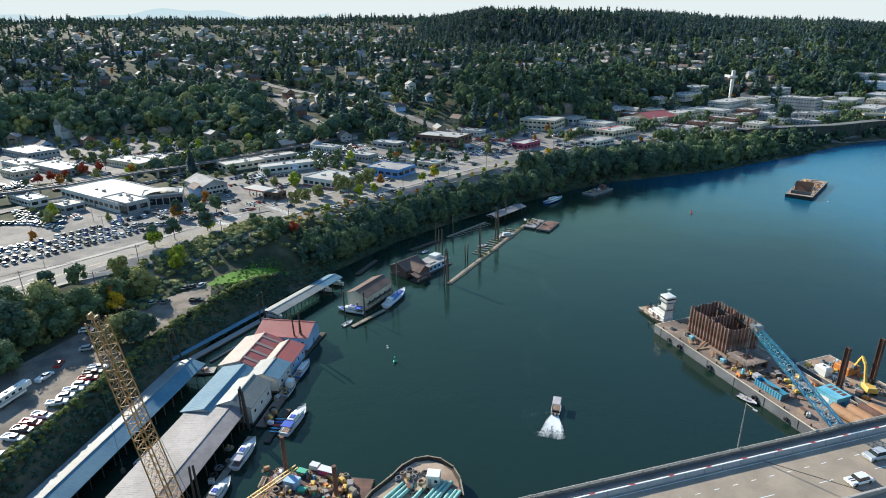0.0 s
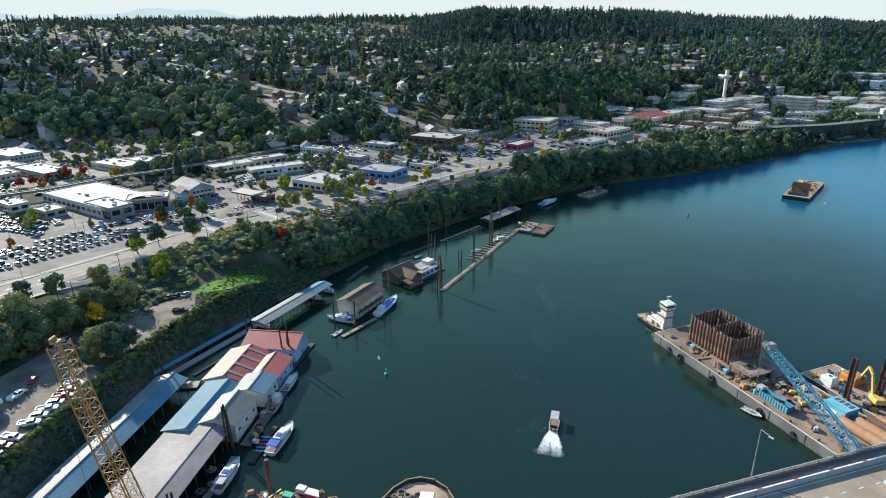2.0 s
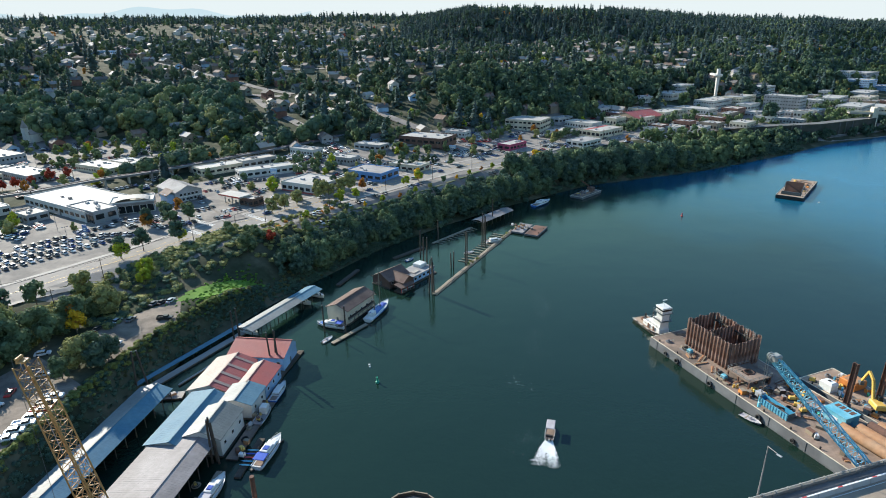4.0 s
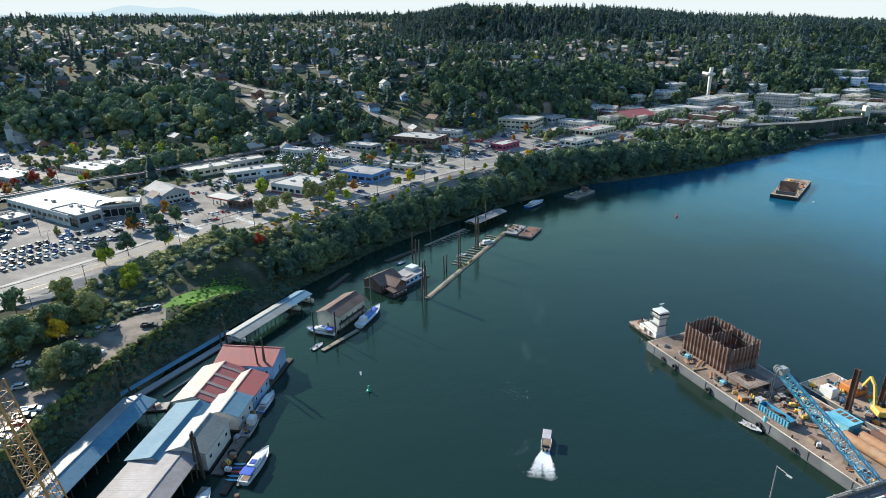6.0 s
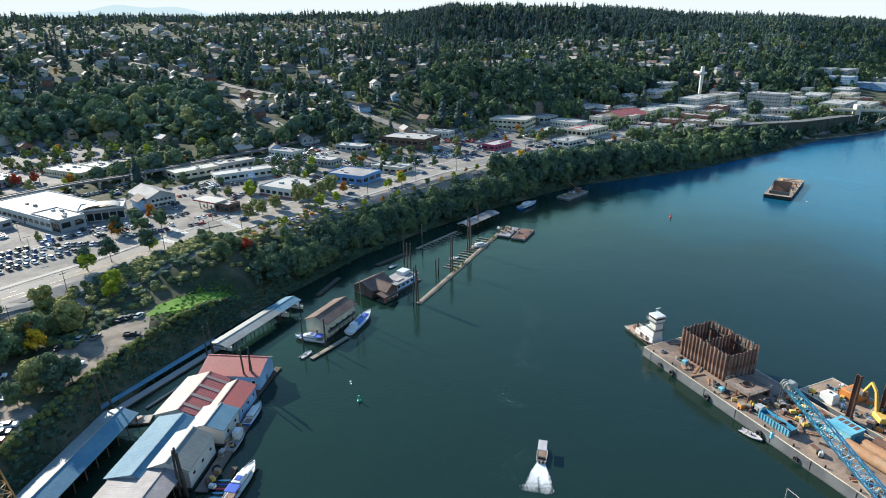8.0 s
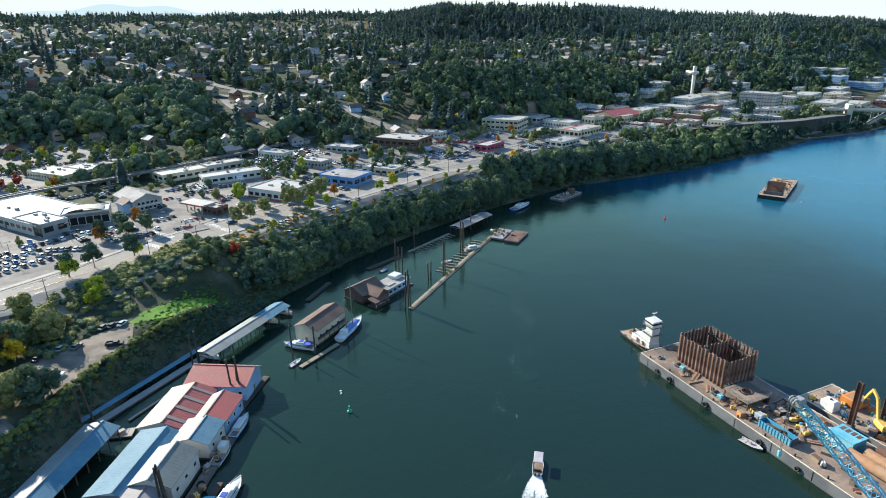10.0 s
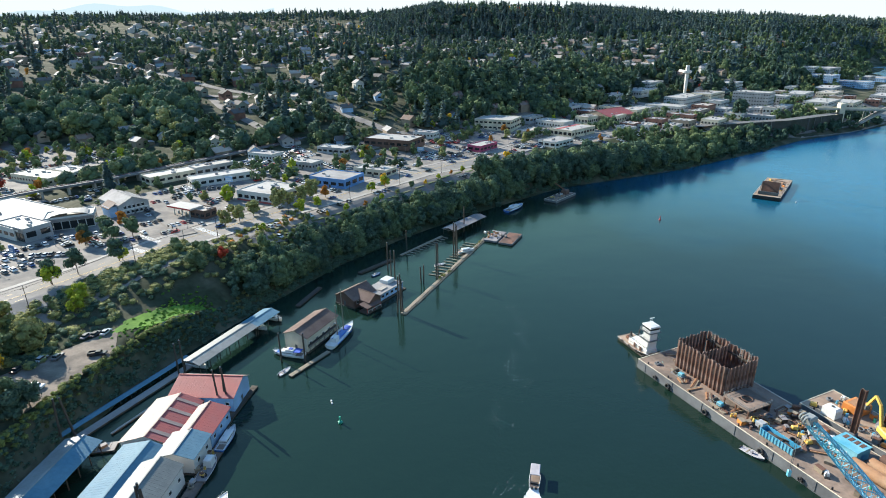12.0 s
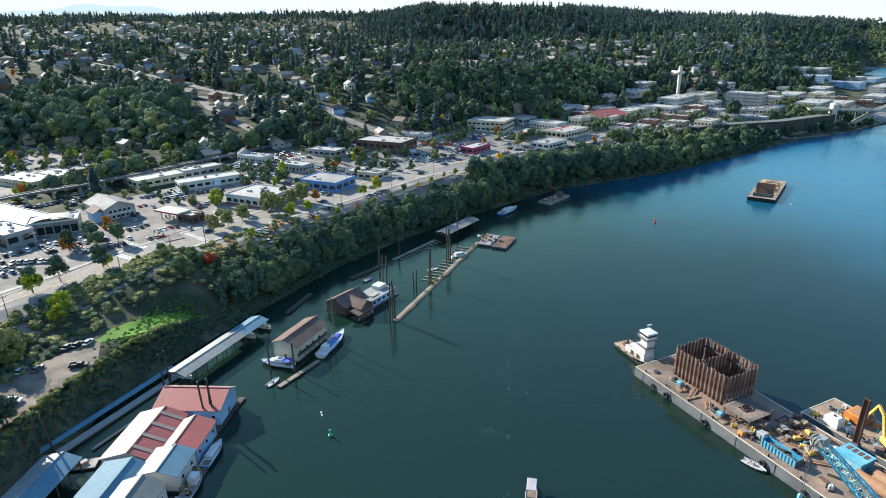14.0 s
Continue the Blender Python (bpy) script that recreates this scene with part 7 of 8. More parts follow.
arch = thing("arch_bridge", 482, 640, 0, math.degrees(math.atan2(-60, 150)), "old pale concrete arch bridge over the far river bend", "bridge")
part("deck", Mesh().box(75, 0, 21.0, 190, 10, 1.2), "concrete", arch)
part("railing", Mesh().box(75, -4.9, 22.2, 190, 0.3, 1.2), "wall_cream", arch)
part("railing", Mesh().box(75, 4.9, 22.2, 190, 0.3, 1.2), "wall_cream", arch)
for s in (-3.5, 3.5):
    m = Mesh()
    pts = [(20 + 110 * i / 16, s, 4 + 28 * math.sin(math.pi * i / 16)) for i in range(17)]
    for a, b in zip(pts[:-1], pts[1:]):
        m.beam(a, b, 1.6, 2.0)
    part("arch_rib", m, "concrete", arch)
    for i in range(1, 16):
        part("hanger", Mesh().beam(pts[i], (pts[i][0], s, 21.2), 0.5, 0.5), "concrete", arch)
for x in (4, 146):
    part("pylon", Mesh().box(x, 0, -4, 5, 12, 32, bevel=0.5), "wall_cream", arch)
solo("promenade_road", ribbon([(240, 560), (321, 593), (403, 605), (488, 640)], -5, 5, 0, 8, 2, flat=17.6), "dark_concrete", "narrow road on a wall above the far shore", "road", kind="structure")
wall = thing("river_wall", 0, 0, 0, 0, "grey retaining wall with pillars under the far river road", "wall", kind="structure")
WL = resample([(318, 584), (330, 588), (403, 599), (488, 634)], 10)
for (ax, ay), (bx, by) in zip(WL[:-1], WL[1:]):
    part("wall_panel", Mesh().beam((ax, ay, 9), (bx, by, 9), 0.6, 17.0), "river_stone", wall)
    if int(ax) % 2:
        part("pillar", Mesh().box(ax, ay - 0.6, -1, 0.7, 0.9, 18.2), "dark_concrete", wall)
solo("upper_river", Mesh().add([(760, 1075, 15.2), (1000, 1030, 15.2), (1500, 1400, 15.2), (1300, 1600, 15.2), (980, 1400, 15.2)], [(0, 1, 2, 3, 4)]), "water", "blue river above the falls in the far distance", "water", kind="structure")

# ---- houses on the hill ----
HOUSE = []
rngh = random.Random(17)
for i, (wl, rf) in enumerate((("house_white", "roof_grey"), ("house_tan", "roof_dark"), ("wall_lightblue", "roof_dark"), ("wall_grey", "roof_grey"), ("house_tan", "roof_brown"), ("wall_brick", "roof_dark"), ("house_green", "roof_dark"), ("house_tan", "roof_tan"))):
    w, l, h = rngh.uniform(8, 10), rngh.uniform(10, 15), rngh.uniform(4, 6.5)
    ob = thing("house", 0, -500 - 30 * i, 0, 0, {"house_white": "white hillside house with gabled roof among trees", "house_tan": "tan hillside house with gabled roof", "house_green": "dull green hillside house with dark roof", "wall_lightblue": "pale blue hillside house with dark roof", "wall_grey": "grey hillside house among trees", "wall_brick": "red brick hillside house"}[wl], "house", "hillside houses")
    part("wall", Mesh().box(0, 0, -2, w, l, h + 2).add([(-w / 2, -l / 2, h), (w / 2, -l / 2, h), (0, -l / 2, h + 2.9), (-w / 2, l / 2, h), (w / 2, l / 2, h), (0, l / 2, h + 2.9)], [(0, 1, 2), (4, 3, 5)]), wl, ob)
    for s in (-1, 1):
        part("roof", Mesh().slab((s * (w / 2 + 0.6), -l / 2 - 0.6, h - 0.3), (0, -l / 2 - 0.6, h + 3.1), (0, l / 2 + 0.6, h + 3.1), (s * (w / 2 + 0.6), l / 2 + 0.6, h - 0.3), 0.2), rf, ob)
    part("chimney", Mesh().box(w * 0.2, l * 0.2, h + 1.5, 0.9, 0.9, 2.6), "wall_brick", ob)
    part("window", Mesh().box(0, -l / 2 - 0.03, h * 0.45, w * 0.5, 0.08, 1.4), "glass_dark", ob)
    HOUSE.append(ob)
spots = []
cand = scatter(1600, -43, 43, 420, 1000, lambda x, y, z, s: (s > 140) & (z > 21) & (z < 118))
for x, y in cand:
    if len(spots) < 150 and all((x - a) ** 2 + (y - b) ** 2 > 24 ** 2 for a, b in spots):
        spots.append((x, y))
far_spots = []
for x, y in scatter(1500, -44, 44, 950, 1750, lambda x, y, z, s: (s > 160) & (z > 40) & (z < 128)):
    if len(far_spots) < 320 and all((x - a) ** 2 + (y - b) ** 2 > 26 ** 2 for a, b in far_spots):
        far_spots.append((x, y))
for key, wl, rf in (("far_houses", "house_white", "roof_grey"), ("far_cottages", "house_tan", "roof_brown")):
    mw, mr = Mesh(), Mesh()
    for x, y in far_spots[0 if key == "far_houses" else 1::2]:
        z, t = gz(x, y), math.radians(rngh.choice((-43, 47, 15)))
        w, l, h = rngh.uniform(9, 12), rngh.uniform(11, 18), rngh.uniform(4.5, 7)
        mw.box(x, y, z - 2, w, l, h + 2, t)
        mr.box(x, y, z + h, w + 1.2, l + 1.2, 2.8, t, top=0.12)
    solo(key, mw, wl, "far pale houses scattered over the plateau", "houses", kind="stuff")
    solo(key + "_roofs", mr, rf, "roofs of far houses on the plateau", "roofs", kind="stuff")
block_spots = []
for x, y in scatter(3200, -45, 34, 430, 1330, lambda x, y, z, s: (s > 150) & (z > 22) & (z < 106) & ~steep(x, y, 0.17)):
    if len(block_spots) < 360 and all((x - a) ** 2 + (y - b) ** 2 > 19 ** 2 for a, b in spots + block_spots):
        block_spots.append((x, y))
for j, (wl, rf) in enumerate((("house_tan", "roof_grey"), ("house_green", "roof_dark"), ("wall_grey", "roof_brown"), ("house_white", "roof_tan"))):
    mw, mr, mg = Mesh(), Mesh(), Mesh()
    for x, y in block_spots[j::4]:
        z, t = gz(x, y), math.radians(rngh.choice((-43, 47, 47, 20)) + rngh.uniform(-5, 5))
        w, l, h = rngh.uniform(8, 11), rngh.uniform(10, 16), rngh.uniform(3.2, 6)
        c, sn = math.cos(t), math.sin(t)
        at = lambda px, py, pz: (x + c * px - sn * py, y + sn * px + c * py, z + pz)
        mw.box(x, y, z - 2, w, l, h + 2, t).add([at(-w / 2, k * l / 2, h) for k in (-1, 1)] + [at(w / 2, k * l / 2, h) for k in (-1, 1)] + [at(0, k * l / 2, h + 2.5) for k in (-1, 1)], [(0, 2, 4), (3, 1, 5)])
        for k in (-1, 1):
            mr.slab(at(k * (w / 2 + 0.5), -l / 2 - 0.5, h - 0.25), at(0, -l / 2 - 0.5, h + 2.7), at(0, l / 2 + 0.5, h + 2.7), at(k * (w / 2 + 0.5), l / 2 + 0.5, h - 0.25), 0.2)
            for u in (-0.25, 0.25):
                mg.box(*at(u * w, k * (l / 2 + 0.02), h * 0.4), 1.5, 0.1, 1.2, t)
        if rngh.random() < 0.6:
            px, py, _ = at(w * 0.9, rngh.uniform(-0.3, 0.3) * l, 0)
            mw.box(px, py, gz(px, py) - 1, 4.5, 6, 3.4, t)
            mr.box(px, py, gz(px, py) + 2.42, 5.0, 6.6, 0.9, t, top=0.5)
    kind_name = {"roof_grey": "tan", "roof_dark": "dull green", "roof_brown": "grey", "roof_tan": "pale"}[rf]
    solo("hill_houses", mw, wl, f"{kind_name} houses crowded between hillside trees", "houses", kind="stuff")
    solo("hill_roofs", mr, rf, f"gabled roofs of the {kind_name} hillside houses", "roofs", kind="stuff")
    solo("hill_windows", mg, "glass_dark", f"dark windows of the {kind_name} hillside houses", "windows", kind="stuff")
for x, y in spots:
    copy_thing(rngh.choice(HOUSE), pose(x, y, gz(x, y), 0, 0, rngh.choice((-43, 47, 20, -70)) + rngh.uniform(-6, 6)))
for i, ob in enumerate(HOUSE):
    ob.matrix_basis = pose(*((-300 + i * 25), (640 + (i % 3) * 24)), gz(-300 + i * 25, 640 + (i % 3) * 24), 0, 0, 40)


# ---- vehicles ----
def car_kind(colour, pickup=False, suv=False, wheels=True, sporty=False):
    l, w = (5.7, 2.0) if pickup else (4.8, 1.95) if suv else (4.6, 1.85)
    hh = 1.0 if (pickup or suv) else 0.82
    ob = thing("pickup" if pickup else "car", 0, -900, 0, 0, f"{colour} " + ("pickup truck with open bed" if pickup else "sport utility car" if suv else "parked saloon car"), "car", "parked vehicles")
    body = Mesh().box(0, 0, 0.32, l, w, hh - 0.32, bevel=0.14)
    if pickup:
        body.box(-l * 0.26, w * 0.46, hh, l * 0.42, 0.12, 0.35).box(-l * 0.26, -w * 0.46, hh, l * 0.42, 0.12, 0.35).box(-l * 0.47, 0, hh, 0.1, w * 0.9, 0.35)
    part("body", body, "car_" + colour, ob)
    cx, cl = (l * 0.08, l * 0.34) if pickup else (-0.06 * l, l * 0.62) if suv else (-0.05 * l, l * 0.52)
    part("glasshouse", Mesh().box(cx, 0, hh, cl, w * 0.9, 0.55, top=0.8), "glass_dark", ob)
    part("roof", Mesh().box(cx, 0, hh + 0.55, cl * 0.79, w * 0.715, 0.07, bevel=0.03), "car_" + colour, ob)
    if wheels:
        for sx in (-0.31, 0.31):
            for sy in (-1, 1):
                part("wheel", Mesh().rod((sx * l, sy * (w / 2 - 0.22), 0.34), (sx * l, sy * (w / 2 + 0.01), 0.34), 0.34, n=12), "black", ob)
        part("headlight", Mesh().box(l / 2, w * 0.33, 0.6, 0.04, 0.35, 0.16).box(l / 2, -w * 0.33, 0.6, 0.04, 0.35, 0.16), "paint_white", ob)
        part("tail_light", Mesh().box(-l / 2, w * 0.38, 0.65, 0.04, 0.28, 0.16).box(-l / 2, -w * 0.38, 0.65, 0.04, 0.28, 0.16), "paint_red", ob)
    if sporty:
        part("stripe", Mesh().box(l * 0.3, 0.22, hh + 0.004, l * 0.32, 0.2, 0.01).box(l * 0.3, -0.22, hh + 0.004, l * 0.32, 0.2, 0.01), "car_black", ob)
    return ob


CARS = {}
for c in ("white", "silver", "black", "grey", "red", "blue"):
    CARS[c], CARS[c + "_suv"], CARS[c + "_pickup"] = car_kind(c), car_kind(c, suv=True), car_kind(c, pickup=True)
FAR = [car_kind(c, suv=s, wheels=False) for c in ("white", "silver", "black", "grey", "black", "white", "silver", "grey", "blue") for s in (False, True)]
rngc = random.Random(9)


def park(kind, x, y, rz, z=None):
    return copy_thing(CARS[kind] if isinstance(kind, str) else kind, pose(x, y, (gz(x, y) + 0.15 if z is None else z), 0, 0, rz))


def row(a, b, pitch, rz, chance=0.92, far=True, keys=None):
    """Vehicles parked side by side from a to b."""
    n = int(math.hypot(b[0] - a[0], b[1] - a[1]) / pitch)
    for i in range(n):
        if rngc.random() < chance:
            x, y = a[0] + (b[0] - a[0]) * (i + 0.5) / n, a[1] + (b[1] - a[1]) * (i + 0.5) / n
            park(rngc.choice(FAR if far else keys), x + rngc.uniform(-0.3, 0.3), y + rngc.uniform(-0.3, 0.3), rz + rngc.choice((0, 180)) + rngc.uniform(-2, 2))


# yard rows, roughly along the road
for d in (0, 7.5, 16.5, 24.0):
    ox, oy = -0.80 * d, 0.60 * d
    row((-194 + ox, 232 + oy), (-152 + ox, 283 + oy), 3.2, -38)
row((-176, 296), (-152, 317), 2.8, -45)
row((-171, 291), (-143, 291), 2.8, 95)
for d in (0, 8, 18):
    row((-243 + d * 0.8, 318 - d * 1.0), (-205 + d * 0.4, 304 - d * 0.9), 3.2, 70)
row((-208, 252), (-194, 262), 2.9, -40)
for d in (0, 8, 22):
    row((-112 + d * 0.7, 462 - d * 0.7 + 3), (-74 + d * 0.7, 500 - d * 0.7), 3.3, -45, 0.8)
row((-122, 396), (-100, 404), 2.9, 110)
strip_edge = offset(resample([(-78, 330), (-31, 376), (34, 445), (66, 476)], 12.0), 29.0)
for (ax, ay), (bx, by) in zip(strip_edge[:-1:2], strip_edge[1::2]):
    row((ax, ay), (bx, by), 3.1, -43, 0.55)
for a, b, rz in (((-68, 312), (-36, 345), -47), ((-34, 350), (0, 386), -47), ((40, 465), (64, 500), 60), ((46, 480), (66, 515), 60), ((-96, 352), (-88, 362), 30), ((-40, 436), (-24, 452), 40), ((20, 470), (34, 492), 40), ((88, 540), (120, 560), 30), ((-240, 395), (-215, 420), 60), ((-300, 380), (-270, 372), 80), ((-330, 420), (-312, 440), 80), ((-260, 455), (-210, 470), -20),
                 ((430, 662), (474, 652), 80), ((330, 640), (380, 640), 80), ((480, 665), (540, 668), 80), ((250, 615), (300, 640), 40), ((150, 545), (175, 530), 30), ((-20, 455), (-5, 470), 45), ((-330, 455), (-290, 470), 10), ((-200, 430), (-185, 445), 45)):
    row(a, b, 3.4, rz, 0.6)
for i in range(24):
    j = rngc.randint(10, len(rl) - 60)
    o = offset(rl, rngc.choice((-6.3, -2.2, 2.2, 6.3)))[j]
    g = rl[j + 1] - rl[j]
    park(rngc.choice(FAR), o[0], o[1], math.degrees(math.atan2(g[1], g[0])), gz(*o) + 0.26)
# vehicles too many to tell apart: streets and yards behind
far_car = {c: (Mesh(), Mesh()) for c in ("white", "silver", "grey", "black", "red", "blue")}
for i in range(2200):
    x, y = rngc.uniform(-440, 520), rngc.uniform(300, 760)
    s = float(shore_distance(x, y, SHORE))
    if not (60 < s < 190 or (x < -215 and 340 < y < 590)) or gz(x, y) > 23 or any(math.hypot(x - a, y - b) < r + 3 for a, b, r in FOOT):
        continue
    t = math.radians(rngc.choice((43, -47)))
    n = rngc.randint(1, 5)
    for k in range(n):
        px, py = x + math.cos(t) * k * 2.9, y + math.sin(t) * k * 2.9
        c = rngc.choice(("white", "silver", "grey", "black", "white", "silver", "grey", "black", "red", "blue"))
        z = gz(px, py) + 0.12
        far_car[c][0].box(px, py, z + 0.3, 1.85, 4.6, 0.65, t, bevel=0.12).box(px, py, z + 1.42, 1.3, 1.9, 0.06, t)
        far_car[c][1].box(px, py, z + 0.95, 1.65, 2.5, 0.47, t, top=0.8)
for c, (body, glass) in far_car.items():
    solo("far_cars", body, "car_" + c, f"{c} cars parked about the town yards", "cars", kind="stuff")
    solo("far_car_windows", glass, "glass_dark", f"dark windows of the {c} parked cars", "cars", kind="stuff")
# the lower lot: pickups in a row above the bank
for k, x, y, rz in (("white_pickup", -110.7, 161.6, 12), ("black_pickup", -110.5, 158.4, 12), ("red_pickup", -110.2, 155.2, 12), ("white_suv", -110.7, 152.0, 12), ("white_pickup", -111.1, 149.0, 14), ("white_suv", -111.6, 145.9, 14), ("white_pickup", -112.0, 142.6, 16),
                    ("white_pickup", -112.6, 136.6, -8), ("red_pickup", -113.4, 133.4, -6), ("black_pickup", -113.8, 130.4, -6), ("white_pickup", -114.0, 127.0, -8), ("grey_suv", -114.6, 121.0, -8), ("white_suv", -115.2, 117.5, -8)):
    park(k, x, y, rz)
park("red", -124.6, 164.0, 100)
park("silver_suv", -121.0, 173.6, 20)
park("white_suv", -108.4, 193.2, -4)
park("black_pickup", -98.7, 211.2, 6)
park("white_suv", -128.6, 186.4, 20)
for x, y, k in ((-115.5, 209.4, "silver"), (-110.9, 210.4, "grey"), (-108.2, 223.8, "grey"), (-105.6, 225.0, "black"), (-102.6, 226.2, "silver"), (-119.5, 203.5, "black")):
    park(k, x, y, 80)
rv = thing("camper_trailer", -126.0, 147.0, gz(-126, 147) + 0.15, 78, "long white camping trailer hitched to a white pickup", "trailer")
part("body", Mesh().box(-3.2, 0, 0.75, 9.6, 2.5, 2.7, bevel=0.2).box(2.6, 0, 1.9, 2.2, 2.5, 1.55, bevel=0.2), "paint_white", rv)
part("stripe", Mesh().box(-3.2, -1.27, 1.5, 9.0, 0.03, 0.5), "wall_grey", rv)
for i in range(4):
    part("window", Mesh().box(-6.8 + i * 2.2, -1.28, 2.2, 1.1, 0.04, 0.7), "glass_dark", rv)
for i in range(3):
    part("roof_vent", Mesh().box(-6.4 + i * 3.0, 0, 3.45, 0.8, 0.6, 0.25, bevel=0.05), "wall_grey", rv)
for sx in (-4.2, -3.2):
    for sy in (-1.0, 1.0):
        part("wheel", Mesh().rod((sx, sy - 0.12, 0.38), (sx, sy + 0.12, 0.38), 0.38, n=12), "black", rv)
park("white_pickup", -124.2, 156.0, 78)
# on the bridge
mus = car_kind("white", sporty=True)
mus.matrix_basis = pose(69.8, 78.4, 38.0, 0, 0, 195)
tagged(mus, "white sports car with dark bonnet stripes on the bridge", "car", "bridge traffic")
suv2 = copy_thing(CARS["silver_suv"], pose(77.0, 84.3, 38.0, 0, 0, 195))
tagged(suv2, "silver estate car crossing the bridge", "car", "bridge traffic")
x = -330
for ob in list(CARS.values()) + FAR:
    x += 3.2
    ob.matrix_basis = pose(x if x < -262 else x + 12, 300 + 0.35 * (x + 330) if x < -262 else 296, gz(x if x < -262 else x + 12, 300 + 0.35 * (x + 330) if x < -262 else 296) + 0.15, 0, 0, 70)


# ---- poles, wires, signs ----
def utility_pole(x, y, h=11, rz=0.0, label="brown timber utility pole with cross arm"):
    ob = thing("utility_pole", x, y, gz(x, y), rz, label, "pole", "utility poles")
    part("shaft", Mesh().rod((0, 0, -0.5), (0, 0, h), 0.17, 0.11, 7), "timber_dark", ob)
    part("cross_arm", Mesh().box(0, 0, h - 1.0, 2.4, 0.14, 0.16), "timber_dark", ob)
    for k in (-1, 0, 1):
        part("insulator", Mesh().rod((k, 0, h - 0.84), (k, 0, h - 0.6), 0.06, n=6), "wall_grey", ob)
    return ob


def wires(name, pts, sag, label):
    m = Mesh()
    for (ax, ay, az), (bx, by, bz) in zip(pts[:-1], pts[1:]):
        for k in (-0.8, 0, 0.8):
            prev = None
            for i in range(9):
                t = i / 8
                p = (ax + (bx - ax) * t + k * 0.7, ay + (by - ay) * t + k * 0.7, az + (bz - az) * t - 4 * sag * t * (1 - t))
                if prev:
                    m.rod(prev, p, 0.035, n=3, caps=False)
                prev = p
    solo(name, m, "black", label, "wires", kind="stuff")


pl = offset(resample(ROAD, 42), 13.0)
line = []
for x, y in pl[4:17]:
    utility_pole(x, y, 11, 45)
    line.append((x, y, gz(x, y) + 10.4))
wires("power_line", line, 0.8, "thin sagging power lines along the river road")
pl = offset(VIA, -10)
line = []
for x, y in pl[8:28:3]:
    utility_pole(x, y, 14, 45)
    line.append((x, y, gz(x, y) + 13.4))
wires("power_line", line, 1.5, "sagging power lines beside the railway")
utility_pole(-133.5, 205.0, 16, 20, "tall timber pole at the lot edge")
for x, y, h, m_, w, hh in ((-167, 288, 7, "sign_blue", 2.6, 3.6), (-101, 396, 9, "wall_lightblue", 5.0, 3.6), (22, 488, 6, "wall_lightblue", 5.5, 2.6)):
    ob = thing("pole_sign", x, y, gz(x, y), -20, "plain coloured roadside pole sign with pale bars", "sign", "pole signs")
    part("post", Mesh().box(0, 0, 0, 0.4, 0.4, h), "wall_grey", ob)
    part("panel", Mesh().box(0, 0, h - hh, w, 0.5, hh), m_, ob)
    for k in range(2):
        part("bar", Mesh().box(0, -0.28, h - hh + 0.7 + k * 1.0, w * 0.7, 0.04, 0.4), "paint_white", ob)
for i, (x, y) in enumerate(offset(resample(ROAD, 55), -12.5)[4:16]):
    ob = thing("street_lamp", x, y, gz(x, y), 45, "thin grey street lamp beside the road", "street lamp", "street lamps")
    part("pole", Mesh().rod((0, 0, 0), (0, 0, 9), 0.11, 0.07, 6), "metal_grey", ob)
    part("arm", Mesh().rod((0, 0, 8.9), (0, -2.2, 9.2), 0.05, n=5), "metal_grey", ob)
    part("lamp_head", Mesh().box(0, -2.4, 9.1, 0.3, 0.7, 0.14), "wall_grey", ob)
sg = thing("signal_mast", -98, 300, gz(-98, 300), 47, "traffic signal mast arm over the junction", "traffic light")
part("post", Mesh().rod((0, 0, 0), (0, 0, 7), 0.16, 0.12, 7), "metal_dark", sg)
part("arm", Mesh().rod((0, 0, 6.2), (0, 15, 6.9), 0.1, 0.07, 6), "metal_dark", sg)
for k in (5, 9, 13):
    part("signal", Mesh().box(0, k, 5.7, 0.4, 0.4, 1.1, bevel=0.05), "black", sg)


# ---- planting along the bank and in the town ----
random.seed(31)


def sunny(pts, share=1.0):
    """Spots that leave the sun's way to the lawn open."""
    dx, dy = pts[:, 0] + 86, pts[:, 1] - 239
    ahead, aside = -0.69 * dx + 0.72 * dy, 0.72 * dx + 0.69 * dy
    return pts[~((ahead > 3) & (ahead < 46) & (np.abs(aside) < 24)) | (RNG.uniform(size=len(pts)) > share)]


def along(s0, s1, y0, y1, n):
    """Random spots between two distances inland of the shoreline."""
    line = resample(SHORE[2:24], 2.0)
    out = np.zeros((0, 2))
    inn = offset(line, -1.0) - line
    ok = np.where((line[:, 1] > y0) & (line[:, 1] < y1))[0]
    k = RNG.choice(ok, n)
    s = RNG.uniform(s0, s1, n)
    return line[k] + inn[k] * s[:, None] + RNG.normal(size=(n, 2)) * 0.8


def scrub(name, spots, material, label, size, leaves, rad):
    vs, fs, o = [], [], 0
    z = ground_z(spots[:, 0], spots[:, 1])
    for (x, y), zz in zip(spots, z):
        r = rad * RNG.uniform(0.6, 1.3)
        v, f = leaf_cloud(np.array([[0, 0, r * 0.5]]), np.array([r]), leaves, size, RNG)
        hv, hf = ball_faces(np.array([[0, 0, r * 0.5]]), np.array([r * 0.88]), False)
        v, f = np.concatenate([v, hv]), np.concatenate([f, hf + len(v)])
        vs.append(v * np.array([1.15, 1.15, 0.8]) + np.array([x, y, zz]))
        fs.append(f + o)
        o += len(v)
    tagged(new(name, array_mesh(name, np.concatenate(vs), np.concatenate(fs), material)), label, "bushes", kind="stuff")


